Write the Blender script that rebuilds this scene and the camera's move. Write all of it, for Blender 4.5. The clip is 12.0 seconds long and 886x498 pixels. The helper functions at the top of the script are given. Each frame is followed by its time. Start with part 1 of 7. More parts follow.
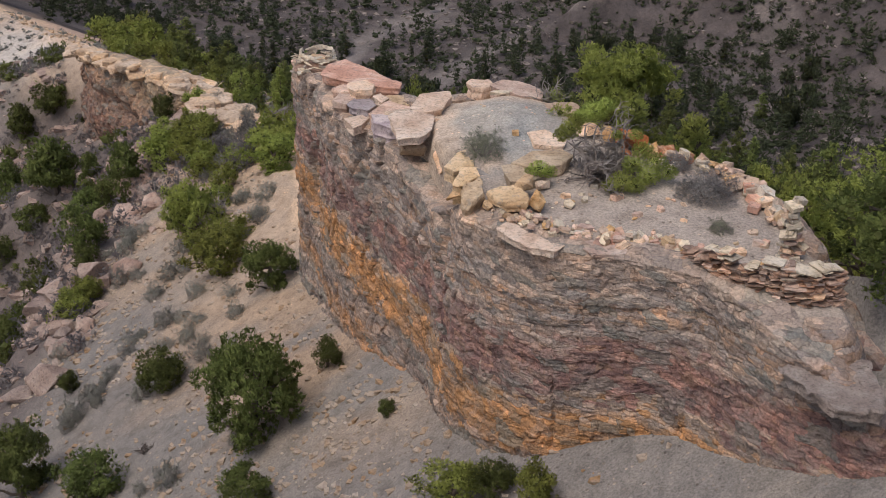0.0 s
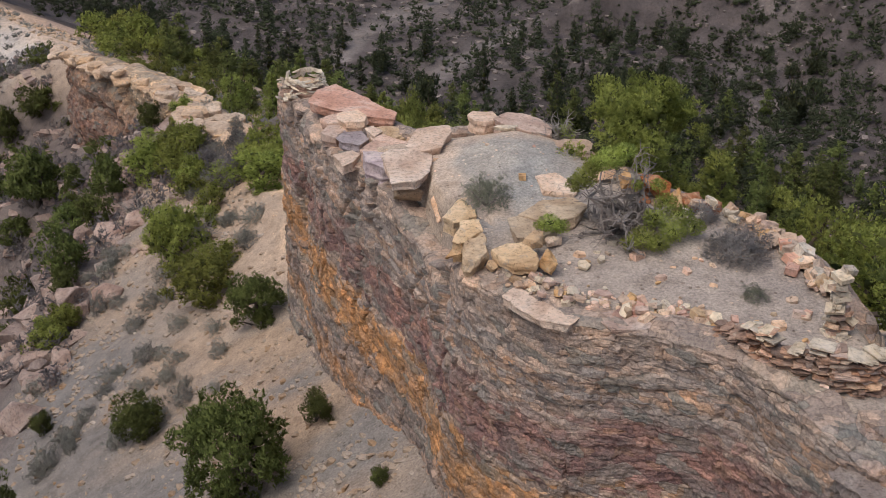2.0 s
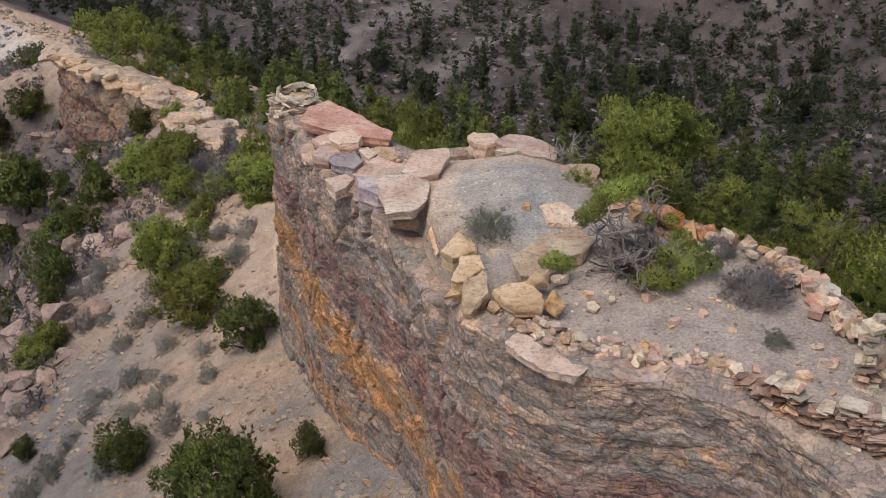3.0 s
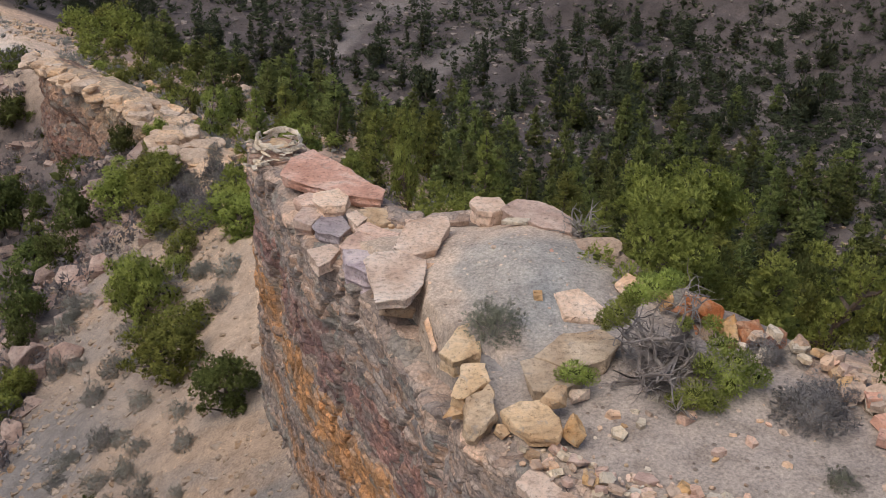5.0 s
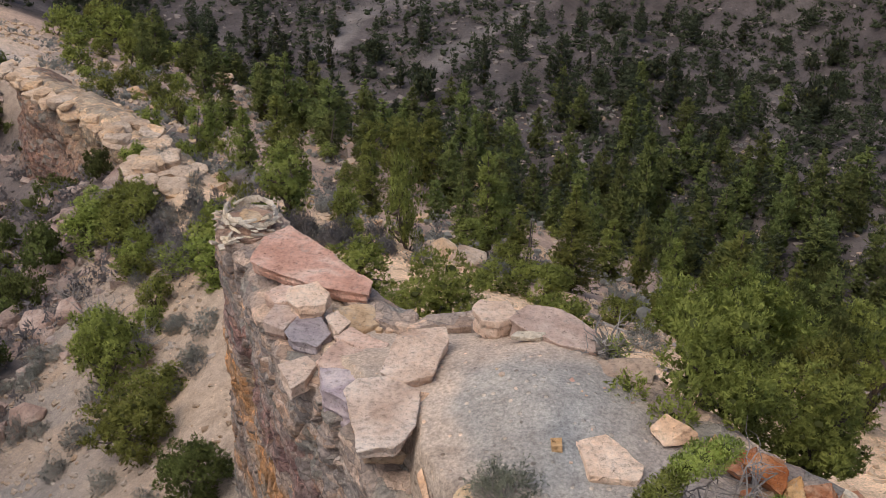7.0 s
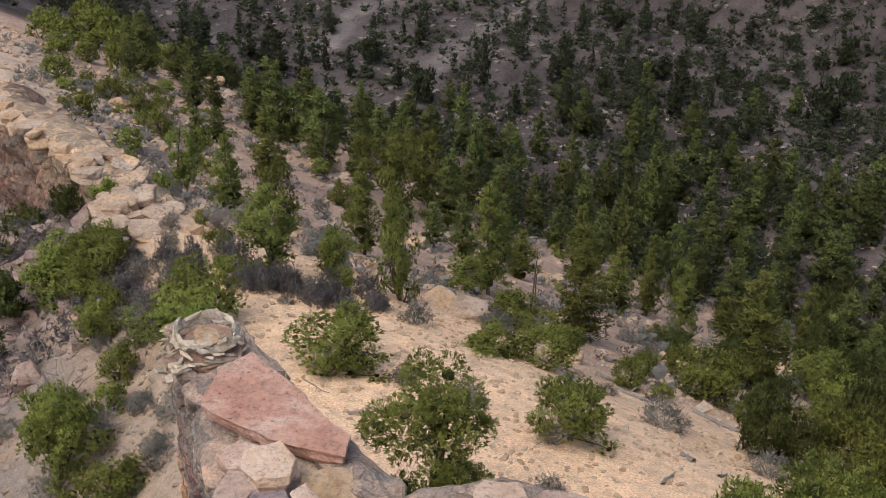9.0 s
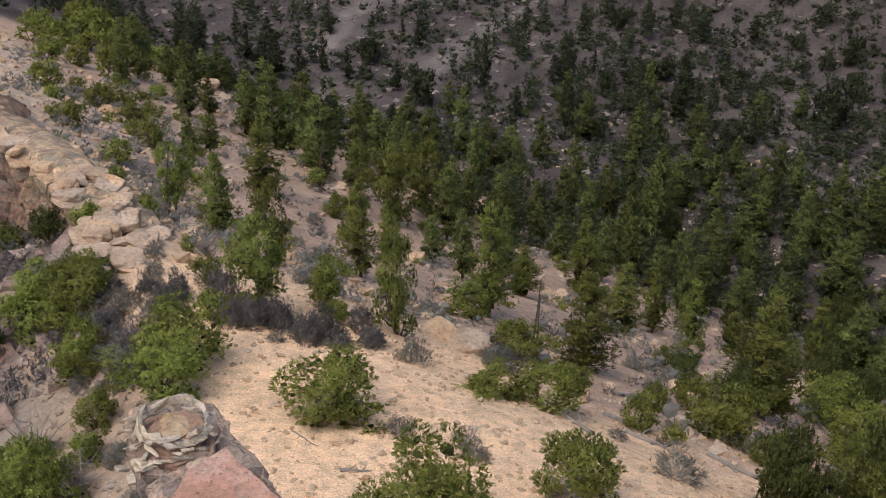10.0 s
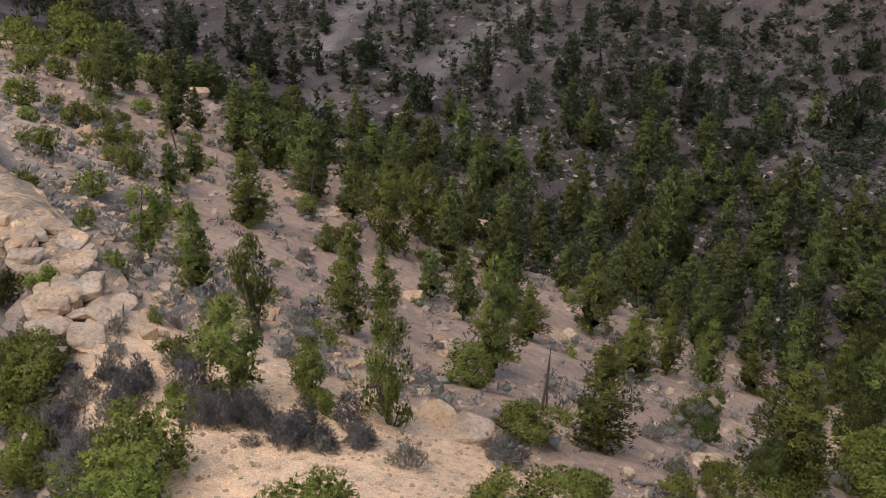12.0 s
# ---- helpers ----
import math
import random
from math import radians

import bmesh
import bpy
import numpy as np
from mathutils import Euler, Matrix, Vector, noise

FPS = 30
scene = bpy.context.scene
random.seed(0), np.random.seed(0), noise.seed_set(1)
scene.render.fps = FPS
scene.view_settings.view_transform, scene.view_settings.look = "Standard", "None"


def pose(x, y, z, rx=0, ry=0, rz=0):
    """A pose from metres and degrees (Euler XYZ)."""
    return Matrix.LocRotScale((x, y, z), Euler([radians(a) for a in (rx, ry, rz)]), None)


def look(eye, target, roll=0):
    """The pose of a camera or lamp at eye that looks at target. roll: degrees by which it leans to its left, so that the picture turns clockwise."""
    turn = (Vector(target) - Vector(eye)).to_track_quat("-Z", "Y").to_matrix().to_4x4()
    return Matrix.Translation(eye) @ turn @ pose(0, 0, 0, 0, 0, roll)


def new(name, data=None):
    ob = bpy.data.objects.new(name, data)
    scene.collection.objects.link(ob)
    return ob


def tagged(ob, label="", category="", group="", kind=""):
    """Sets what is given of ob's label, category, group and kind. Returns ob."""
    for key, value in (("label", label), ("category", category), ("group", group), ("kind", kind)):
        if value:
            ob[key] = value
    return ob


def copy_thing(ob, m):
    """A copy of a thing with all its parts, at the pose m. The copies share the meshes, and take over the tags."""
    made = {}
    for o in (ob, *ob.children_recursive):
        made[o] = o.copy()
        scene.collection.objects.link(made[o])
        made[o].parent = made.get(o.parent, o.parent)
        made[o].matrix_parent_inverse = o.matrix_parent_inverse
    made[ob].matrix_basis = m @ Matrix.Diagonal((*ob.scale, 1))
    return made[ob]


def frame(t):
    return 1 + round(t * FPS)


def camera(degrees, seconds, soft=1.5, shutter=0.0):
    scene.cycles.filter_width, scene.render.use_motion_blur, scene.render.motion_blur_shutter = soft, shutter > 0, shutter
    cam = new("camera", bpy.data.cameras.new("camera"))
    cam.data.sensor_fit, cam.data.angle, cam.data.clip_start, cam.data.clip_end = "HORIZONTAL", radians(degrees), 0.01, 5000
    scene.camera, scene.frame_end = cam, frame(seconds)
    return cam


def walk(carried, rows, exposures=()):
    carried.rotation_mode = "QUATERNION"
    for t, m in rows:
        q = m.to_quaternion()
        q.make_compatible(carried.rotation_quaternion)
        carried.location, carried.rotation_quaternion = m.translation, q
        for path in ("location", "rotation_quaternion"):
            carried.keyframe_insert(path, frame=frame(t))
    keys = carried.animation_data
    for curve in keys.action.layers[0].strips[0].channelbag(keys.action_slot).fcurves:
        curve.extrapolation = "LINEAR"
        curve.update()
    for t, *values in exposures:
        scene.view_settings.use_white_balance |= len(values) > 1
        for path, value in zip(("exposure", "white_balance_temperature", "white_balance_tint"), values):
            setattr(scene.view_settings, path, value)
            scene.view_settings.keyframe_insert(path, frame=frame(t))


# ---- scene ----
cam = camera(40.3, 12.0, soft=0.6)
METRES, EYE, TILT, LEAN, TURN = 30.0, 24.0, -27.0, 0.0, 0.0
ROWS = [
    (0.0, 0.0, 0.0, 0.0, -0.0, 0.0, 0.0),
    (0.5, -0.0001, 0.0259, 0.0137, -0.01, -0.16, -0.0),
    (1.0, -0.0004, 0.0521, 0.0276, -0.03, -0.32, 0.0),
    (1.5, -0.0003, 0.0793, 0.0417, -0.03, -0.47, 0.01),
    (2.0, 0.0001, 0.1074, 0.0562, -0.05, -0.62, 0.02),
    (2.5, 0.0006, 0.1369, 0.0711, -0.07, -0.78, 0.02),
    (4.5, 0.0015, 0.2614, 0.1374, -0.1, -1.44, 0.01),
    (5.0, 0.0016, 0.2959, 0.1556, -0.12, -1.61, 0.01),
    (5.5, 0.0019, 0.3313, 0.1744, -0.12, -1.78, -0.0),
    (6.0, 0.0023, 0.3681, 0.1932, -0.12, -1.96, -0.02),
    (6.5, 0.0028, 0.4063, 0.2126, -0.13, -2.13, -0.04),
    (7.0, 0.0033, 0.4458, 0.2323, -0.13, -2.31, -0.06),
    (9.0, 0.0066, 0.6094, 0.3163, -0.15, -2.98, -0.07),
    (9.5, 0.0069, 0.6537, 0.3383, -0.16, -3.15, -0.07),
    (10.0, 0.0078, 0.6993, 0.3609, -0.16, -3.31, -0.06),
    (10.5, 0.0083, 0.7458, 0.3845, -0.17, -3.49, -0.05),
    (11.0, 0.0091, 0.7926, 0.4089, -0.16, -3.65, -0.04),
    (11.5, 0.0096, 0.8409, 0.4334, -0.16, -3.82, -0.04),
    (12.0, 0.0103, 0.8886, 0.4583, -0.15, -3.98, -0.02),
]
walk(cam, [(t, pose(0, 0, EYE, TILT, LEAN, TURN) @ pose(METRES * x, METRES * y, METRES * z, 90 + pitch, roll, yaw)) for t, x, y, z, yaw, pitch, roll in ROWS])

# ---- sky and sun: late light under thin high cloud ----
world = bpy.data.worlds.new("sky")
scene.world = world
world.use_nodes = True
sky = world.node_tree.nodes.new("ShaderNodeTexSky")
sky.sky_type, sky.sun_disc = "NISHITA", False
sky.sun_elevation, sky.sun_rotation = radians(58), radians(220)
sky.dust_density, sky.air_density = 3.0, 1.0
background = world.node_tree.nodes["Background"]
background.inputs["Strength"].default_value = 0.15
world.node_tree.links.new(sky.outputs["Color"], background.inputs["Color"])

sun_data = bpy.data.lights.new("sun", "SUN")
sun_data.energy, sun_data.angle, sun_data.color = 1.78, radians(45), (1.0, 0.935, 0.87)
sun = new("sun", sun_data)
SUN_FROM = Vector((-0.30, -0.35, 1.0))
sun.matrix_world = look(SUN_FROM * 60, (0, 0, 0))


# ---- noise and the lie of the land ----
def lattice(i, j, k, seed):
    n = (i.astype(np.int64) * 374761393 + j.astype(np.int64) * 668265263 + k.astype(np.int64) * 1274126177 + seed * 974634757) & 0xFFFFFFFF
    n = ((n ^ (n >> 13)) * 1103515245) & 0xFFFFFFFF
    n = ((n ^ (n >> 15)) * 668265263) & 0xFFFFFFFF
    return ((n ^ (n >> 14)) & 0xFFFF) / 65535.0


def vnoise(x, y, z=0.0, seed=0):
    """Smooth value noise between -1 and 1."""
    x, y, z = np.broadcast_arrays(np.asarray(x, float), np.asarray(y, float), np.asarray(z, float))
    i, j, k = np.floor(x), np.floor(y), np.floor(z)
    u, v, w = x - i, y - j, z - k
    u, v, w = u * u * (3 - 2 * u), v * v * (3 - 2 * v), w * w * (3 - 2 * w)
    total = 0.0
    for a in (0, 1):
        for b in (0, 1):
            for c in (0, 1):
                total = total + lattice(i + a, j + b, k + c, seed) * (u if a else 1 - u) * (v if b else 1 - v) * (w if c else 1 - w)
    return total * 2 - 1


def fbm(x, y, z=0.0, octaves=4, seed=0):
    total, amp = 0.0, 1.0
    for o in range(octaves):
        s = 2.03 ** o
        total = total + amp * vnoise(x * s, y * s, np.asarray(z) * s, seed + o)
        amp *= 0.5
    return total / 1.9


def sstep(a, b, v):
    t = np.clip((v - a) / (b - a), 0, 1)
    return t * t * (3 - 2 * t)


def smin(a, b, k):
    h = np.clip(0.5 + 0.5 * (b - a) / k, 0, 1)
    return b + (a - b) * h - k * h * (1 - h)


# the crest of the spur in plan: it runs under the butte, over the saddle and along the far cliff
CREST_Y = (14, 20, 24, 27, 31, 41, 60, 69, 76, 83, 90, 96, 105, 119, 140, 400)
CREST_X = (18, 12, 8, 4, 0, -4.4, -10.5, -13, -18.6, -23.2, -27.4, -29.6, -32, -41, -52, -200)


def bench_side(x, y):
    """The sandy bench behind the butte and the wooded flank below it."""
    bench = 1.1 - 0.2 * (y - 50) - 0.06 * x + 0.33 * np.maximum(0, 41 - y)
    flank = -19.6 - 0.36 * (x - 7.8) - 0.47 * np.minimum(y - 91.5, 0) - 0.37 * np.maximum(y - 91.5, 0)
    return smin(bench, flank, 1.6)


# two bare pale spurs on the hillside across the valley
SPURS = (((-1.5, 176.0), (4.0, 192.0), (10.5, 204.0), (17.0, 212.0), (29.0, 215.0)), ((-16.0, 192.0), (-13.0, 207.0), (-8.0, 219.0), (0.0, 232.0)))


def to_line(x, y, line):
    """The distance from points to a broken line, and the side on which they lie (positive: left of it)."""
    best, side = np.full(np.shape(x), 1e9), np.zeros(np.shape(x))
    for (ax, ay), (bx, by) in zip(line, line[1:]):
        t = np.clip(((x - ax) * (bx - ax) + (y - ay) * (by - ay)) / ((bx - ax) ** 2 + (by - ay) ** 2), 0, 1)
        d = np.hypot(x - ax - t * (bx - ax), y - ay - t * (by - ay))
        s = (bx - ax) * (y - ay) - (by - ay) * (x - ax)
        side = np.where(d < best, s, side)
        best = np.minimum(best, d)
    return best, np.sign(side)


def height(x, y, rough=True):
    x, y = np.asarray(x, float), np.asarray(y, float)
    crest = np.interp(y, CREST_Y, CREST_X)
    right = bench_side(x, y)
    top = bench_side(crest, y)
    d = crest - x
    right = right + 1.2 * np.exp(-(d / 2.2) ** 2) * sstep(62, 74, y) * (1 - sstep(98, 112, y))
    top = top + 1.2 * sstep(62, 74, y) * (1 - sstep(98, 112, y))
    rim = -18.6 + 1.3 * vnoise(y * 0.16, 3.1, seed=5)
    plane = 5.0 + 0.54 * x - 0.85 * np.maximum(0, rim - x) * (1 - sstep(60, 72, y))
    drop = 5.6 * sstep(70, 78, y) * (1 - sstep(93, 99, y))
    fall = 0.54 - 0.2 * sstep(95, 104, y)
    right = right - drop * sstep(-1.9, -0.3, d)
    ledge = top - drop - fall * np.maximum(d, 0)
    ledge = ledge - 0.85 * np.maximum(0, rim - x) * (1 - sstep(60, 72, y))
    left = plane + (ledge - plane) * sstep(48, 56, y)
    near = np.where(d > 0, left, right)
    gully_far = -34 + 0.45 * np.maximum(0, -52 - x) - 0.05 * (y - 80)
    near = np.maximum(near, gully_far)
    # the hillside across the valley, with its spurs and draws
    hill = -49 + 0.46 * (x - 24.6) + 0.24 * (y - 190)
    across = (x * 0.43 - y * 0.90)
    along = (x * 0.90 + y * 0.43)
    if rough:
        hill = hill + 7.5 * (0.45 - np.abs(vnoise(across / 21 + 0.35 * vnoise(along / 30, across / 30, seed=3), along / 95, seed=12)) * 1.6) + 2.2 * fbm(x / 10, y / 10, octaves=4, seed=20) + 1.0 * np.abs(fbm(x / 3.5, y / 3.5, octaves=3, seed=21))
    for line in SPURS:
        d_line, _ = to_line(x, y, line)
        hill = hill + 5.5 * np.exp(-(d_line / 6.5) ** 2)
    hill = np.minimum(hill, 40 + 0.12 * (hill - 40))
    z = -smin(-near, -hill, 3.0)
    if rough:
        z = z + 0.30 * fbm(x / 5.0, y / 5.0, octaves=4, seed=30) * sstep(14, 40, np.abs(x) + np.abs(y - 20)) + 0.05 * fbm(x / 0.9, y / 0.9, octaves=3, seed=40)
        woods = sstep(60, 70, y) * (d < 0)
        z = z + woods * 0.8 * fbm(x / 7, y / 7, octaves=3, seed=51)
        rocky = sstep(-14, -19, x) * (y < 75)
        z = z + rocky * 0.9 * np.abs(fbm(x / 2.6, y / 2.6, octaves=4, seed=61))
    return z


# ---- materials ----
def shader(name, rough=0.9, spec=0.2):
    m = bpy.data.materials.new(name)
    m.use_nodes = True
    bsdf = m.node_tree.nodes["Principled BSDF"]
    bsdf.inputs["Roughness"].default_value = rough
    bsdf.inputs["Specular IOR Level"].default_value = spec
    return m, m.node_tree.nodes, m.node_tree.links, bsdf


def noise_node(nodes, links, coord, scale, detail=6.0, rough=0.6, warp=0.0):
    n = nodes.new("ShaderNodeTexNoise")
    n.inputs["Scale"].default_value, n.inputs["Detail"].default_value, n.inputs["Roughness"].default_value = scale, detail, rough
    n.inputs["Distortion"].default_value = warp
    links.new(coord, n.inputs["Vector"])
    return n.outputs["Fac"]


def ramp(nodes, links, fac, stops):
    r = nodes.new("ShaderNodeValToRGB")
    while len(r.color_ramp.elements) < len(stops):
        r.color_ramp.elements.new(0.5)
    for e, (p, c) in zip(r.color_ramp.elements, stops):
        e.position, e.color = p, (*c, 1) if len(c) == 3 else c
    links.new(fac, r.inputs["Fac"])
    return r.outputs["Color"]


def mix(nodes, links, fac, a, b, mode="MIX"):
    m = nodes.new("ShaderNodeMix")
    m.data_type, m.blend_type = "RGBA", mode
    for socket, value in ((m.inputs[0], fac), (m.inputs[6], a), (m.inputs[7], b)):
        if hasattr(value, "is_linked"):
            links.new(value, socket)
        else:
            socket.default_value = value if isinstance(value, (int, float)) else (*value, 1)
    return m.outputs[2]


def math_node(nodes, links, op, a, b=0.0, clamp=False):
    m = nodes.new("ShaderNodeMath")
    m.operation, m.use_clamp = op, clamp
    for socket, value in ((m.inputs[0], a), (m.inputs[1], b)):
        if hasattr(value, "is_linked"):
            links.new(value, socket)
        else:
            socket.default_value = value
    return m.outputs[0]


def bump(nodes, links, bsdf, heights, strength=0.6, distance=0.05):
    b = nodes.new("ShaderNodeBump")
    b.inputs["Strength"].default_value, b.inputs["Distance"].default_value = strength, distance
    links.new(heights, b.inputs["Height"])
    links.new(b.outputs["Normal"], bsdf.inputs["Normal"])


def cracks(nodes, links, pos, scale):
    """Thin dark seams between irregular plates."""
    wob = nodes.new("ShaderNodeTexNoise")
    wob.inputs["Scale"].default_value, wob.inputs["Detail"].default_value = 2.5 * scale, 4
    links.new(pos, wob.inputs["Vector"])
    moved = nodes.new("ShaderNodeVectorMath")
    moved.operation = "MULTIPLY_ADD"
    links.new(wob.outputs["Color"], moved.inputs[0])
    moved.inputs[1].default_value = (0.5 / scale, 0.5 / scale, 0.5 / scale)
    links.new(pos, moved.inputs[2])
    v = nodes.new("ShaderNodeTexVoronoi")
    v.feature = "DISTANCE_TO_EDGE"
    v.inputs["Scale"].default_value = scale
    links.new(moved.outputs["Vector"], v.inputs["Vector"])
    return ramp(nodes, links, v.outputs["Distance"], [(0.0, (0.30, 0.27, 0.25)), (0.035, (0.9, 0.9, 0.9)), (0.06, (1, 1, 1))])


def rock_material(name, colours, scale=1.0, rand=0.25, bump_d=0.04, patch=(0.3, 0.27, 0.24)):
    """Weathered stone: three colours in blotches, lichen and dust, a slight change from stone to stone."""
    m, nodes, links, bsdf = shader(name, 0.92, 0.15)
    pos = nodes.new("ShaderNodeNewGeometry").outputs["Position"]
    big = noise_node(nodes, links, pos, 1.1 * scale, 5, 0.6, 0.4)
    fine = noise_node(nodes, links, pos, 9.0 * scale, 8, 0.7)
    col = ramp(nodes, links, big, [(0.32, colours[0]), (0.5, colours[1]), (0.68, colours[2])])
    col = mix(nodes, links, 0.75, col, ramp(nodes, links, fine, [(0.3, (0.36, 0.34, 0.32)), (0.47, (1, 1, 1)), (0.72, (1.35, 1.32, 1.26))]), "MULTIPLY")
    spots = ramp(nodes, links, noise_node(nodes, links, pos, 4.0 * scale, 4, 0.7, 1.0), [(0.58, (0, 0, 0)), (0.68, (1, 1, 1))])
    col = mix(nodes, links, math_node(nodes, links, "MULTIPLY", spots, 0.6), col, patch)
    col = mix(nodes, links, 0.16, col, cracks(nodes, links, pos, 1.6 * scale), "MULTIPLY")
    pits = ramp(nodes, links, noise_node(nodes, links, pos, 13.0 * scale, 3, 0.6, 0.8), [(0.30, (0.30, 0.27, 0.25)), (0.37, (1, 1, 1))])
    col = mix(nodes, links, 0.8, col, pits, "MULTIPLY")
    info = nodes.new("ShaderNodeObjectInfo").outputs["Random"]
    tone = nodes.new("ShaderNodeHueSaturation")
    links.new(col, tone.inputs["Color"])
    links.new(math_node(nodes, links, "ADD", math_node(nodes, links, "MULTIPLY", info, 2 * rand), 1 - rand), tone.inputs["Value"])
    links.new(math_node(nodes, links, "ADD", math_node(nodes, links, "MULTIPLY", info, 0.35), 0.9), tone.inputs["Saturation"])
    links.new(tone.outputs["Color"], bsdf.inputs["Base Color"])
    grain = noise_node(nodes, links, pos, 34.0 * scale, 4, 0.7)
    h = math_node(nodes, links, "ADD", fine, math_node(nodes, links, "MULTIPLY", grain, 0.5))
    bump(nodes, links, bsdf, h, 1.0, bump_d)
    return m


TAN_ROCK = rock_material("tan_sandstone", [(0.44, 0.30, 0.215), (0.58, 0.43, 0.325), (0.68, 0.55, 0.44)])
CAP_ROCK = rock_material("pinkish_caprock", [(0.50, 0.335, 0.235), (0.66, 0.49, 0.375), (0.74, 0.60, 0.49)], 1.0, 0.08)
PINK_ROCK = rock_material("pink_sandstone", [(0.47, 0.315, 0.245), (0.60, 0.43, 0.345), (0.70, 0.555, 0.465)])
RED_ROCK = rock_material("red_sandstone", [(0.42, 0.24, 0.185), (0.54, 0.335, 0.265), (0.62, 0.455, 0.38)])
PURPLE_ROCK = rock_material("purple_grey_stone", [(0.25, 0.20, 0.21), (0.35, 0.295, 0.305), (0.46, 0.40, 0.39)])
PALE_ROCK = rock_material("pale_sandstone", [(0.42, 0.34, 0.25), (0.58, 0.50, 0.40), (0.68, 0.61, 0.52)])
BUFF_ROCK = rock_material("buff_sandstone", [(0.42, 0.295, 0.19), (0.56, 0.42, 0.285), (0.65, 0.52, 0.385)])
GOLD_ROCK = rock_material("golden_sandstone", [(0.40, 0.255, 0.15), (0.51, 0.365, 0.235), (0.57, 0.45, 0.33)])
WALL_ROCK = rock_material("brown_pink_walling", [(0.28, 0.175, 0.13), (0.38, 0.26, 0.20), (0.47, 0.355, 0.29)], 1.5, 0.35)
RIDGE_ROCK = rock_material("ridge_sandstone", [(0.42, 0.285, 0.19), (0.57, 0.42, 0.30), (0.65, 0.52, 0.41)], 0.6, 0.15, 0.08)


BUTTE_BEDS = [(0.0, (0.251, 0.214, 0.195)), (3.3, (0.27, 0.228, 0.2)), (3.7, (0.372, 0.219, 0.126)), (4.2, (0.353, 0.214, 0.13)), (4.5, (0.27, 0.214, 0.186)),
              (5.5, (0.279, 0.223, 0.191)), (5.85, (0.409, 0.223, 0.107)), (7.0, (0.419, 0.237, 0.121)), (7.25, (0.363, 0.284, 0.228)), (7.45, (0.307, 0.251, 0.219)),
              (7.6, (0.246, 0.153, 0.14)), (8.7, (0.27, 0.172, 0.153)), (8.95, (0.335, 0.265, 0.233)), (9.4, (0.33, 0.288, 0.26)), (9.6, (0.391, 0.265, 0.186)),
              (9.8, (0.363, 0.284, 0.246)), (10.0, (0.349, 0.312, 0.284)), (10.4, (0.395, 0.316, 0.27)), (11.0, (0.419, 0.335, 0.279)), (12.4, (0.456, 0.372, 0.307))]


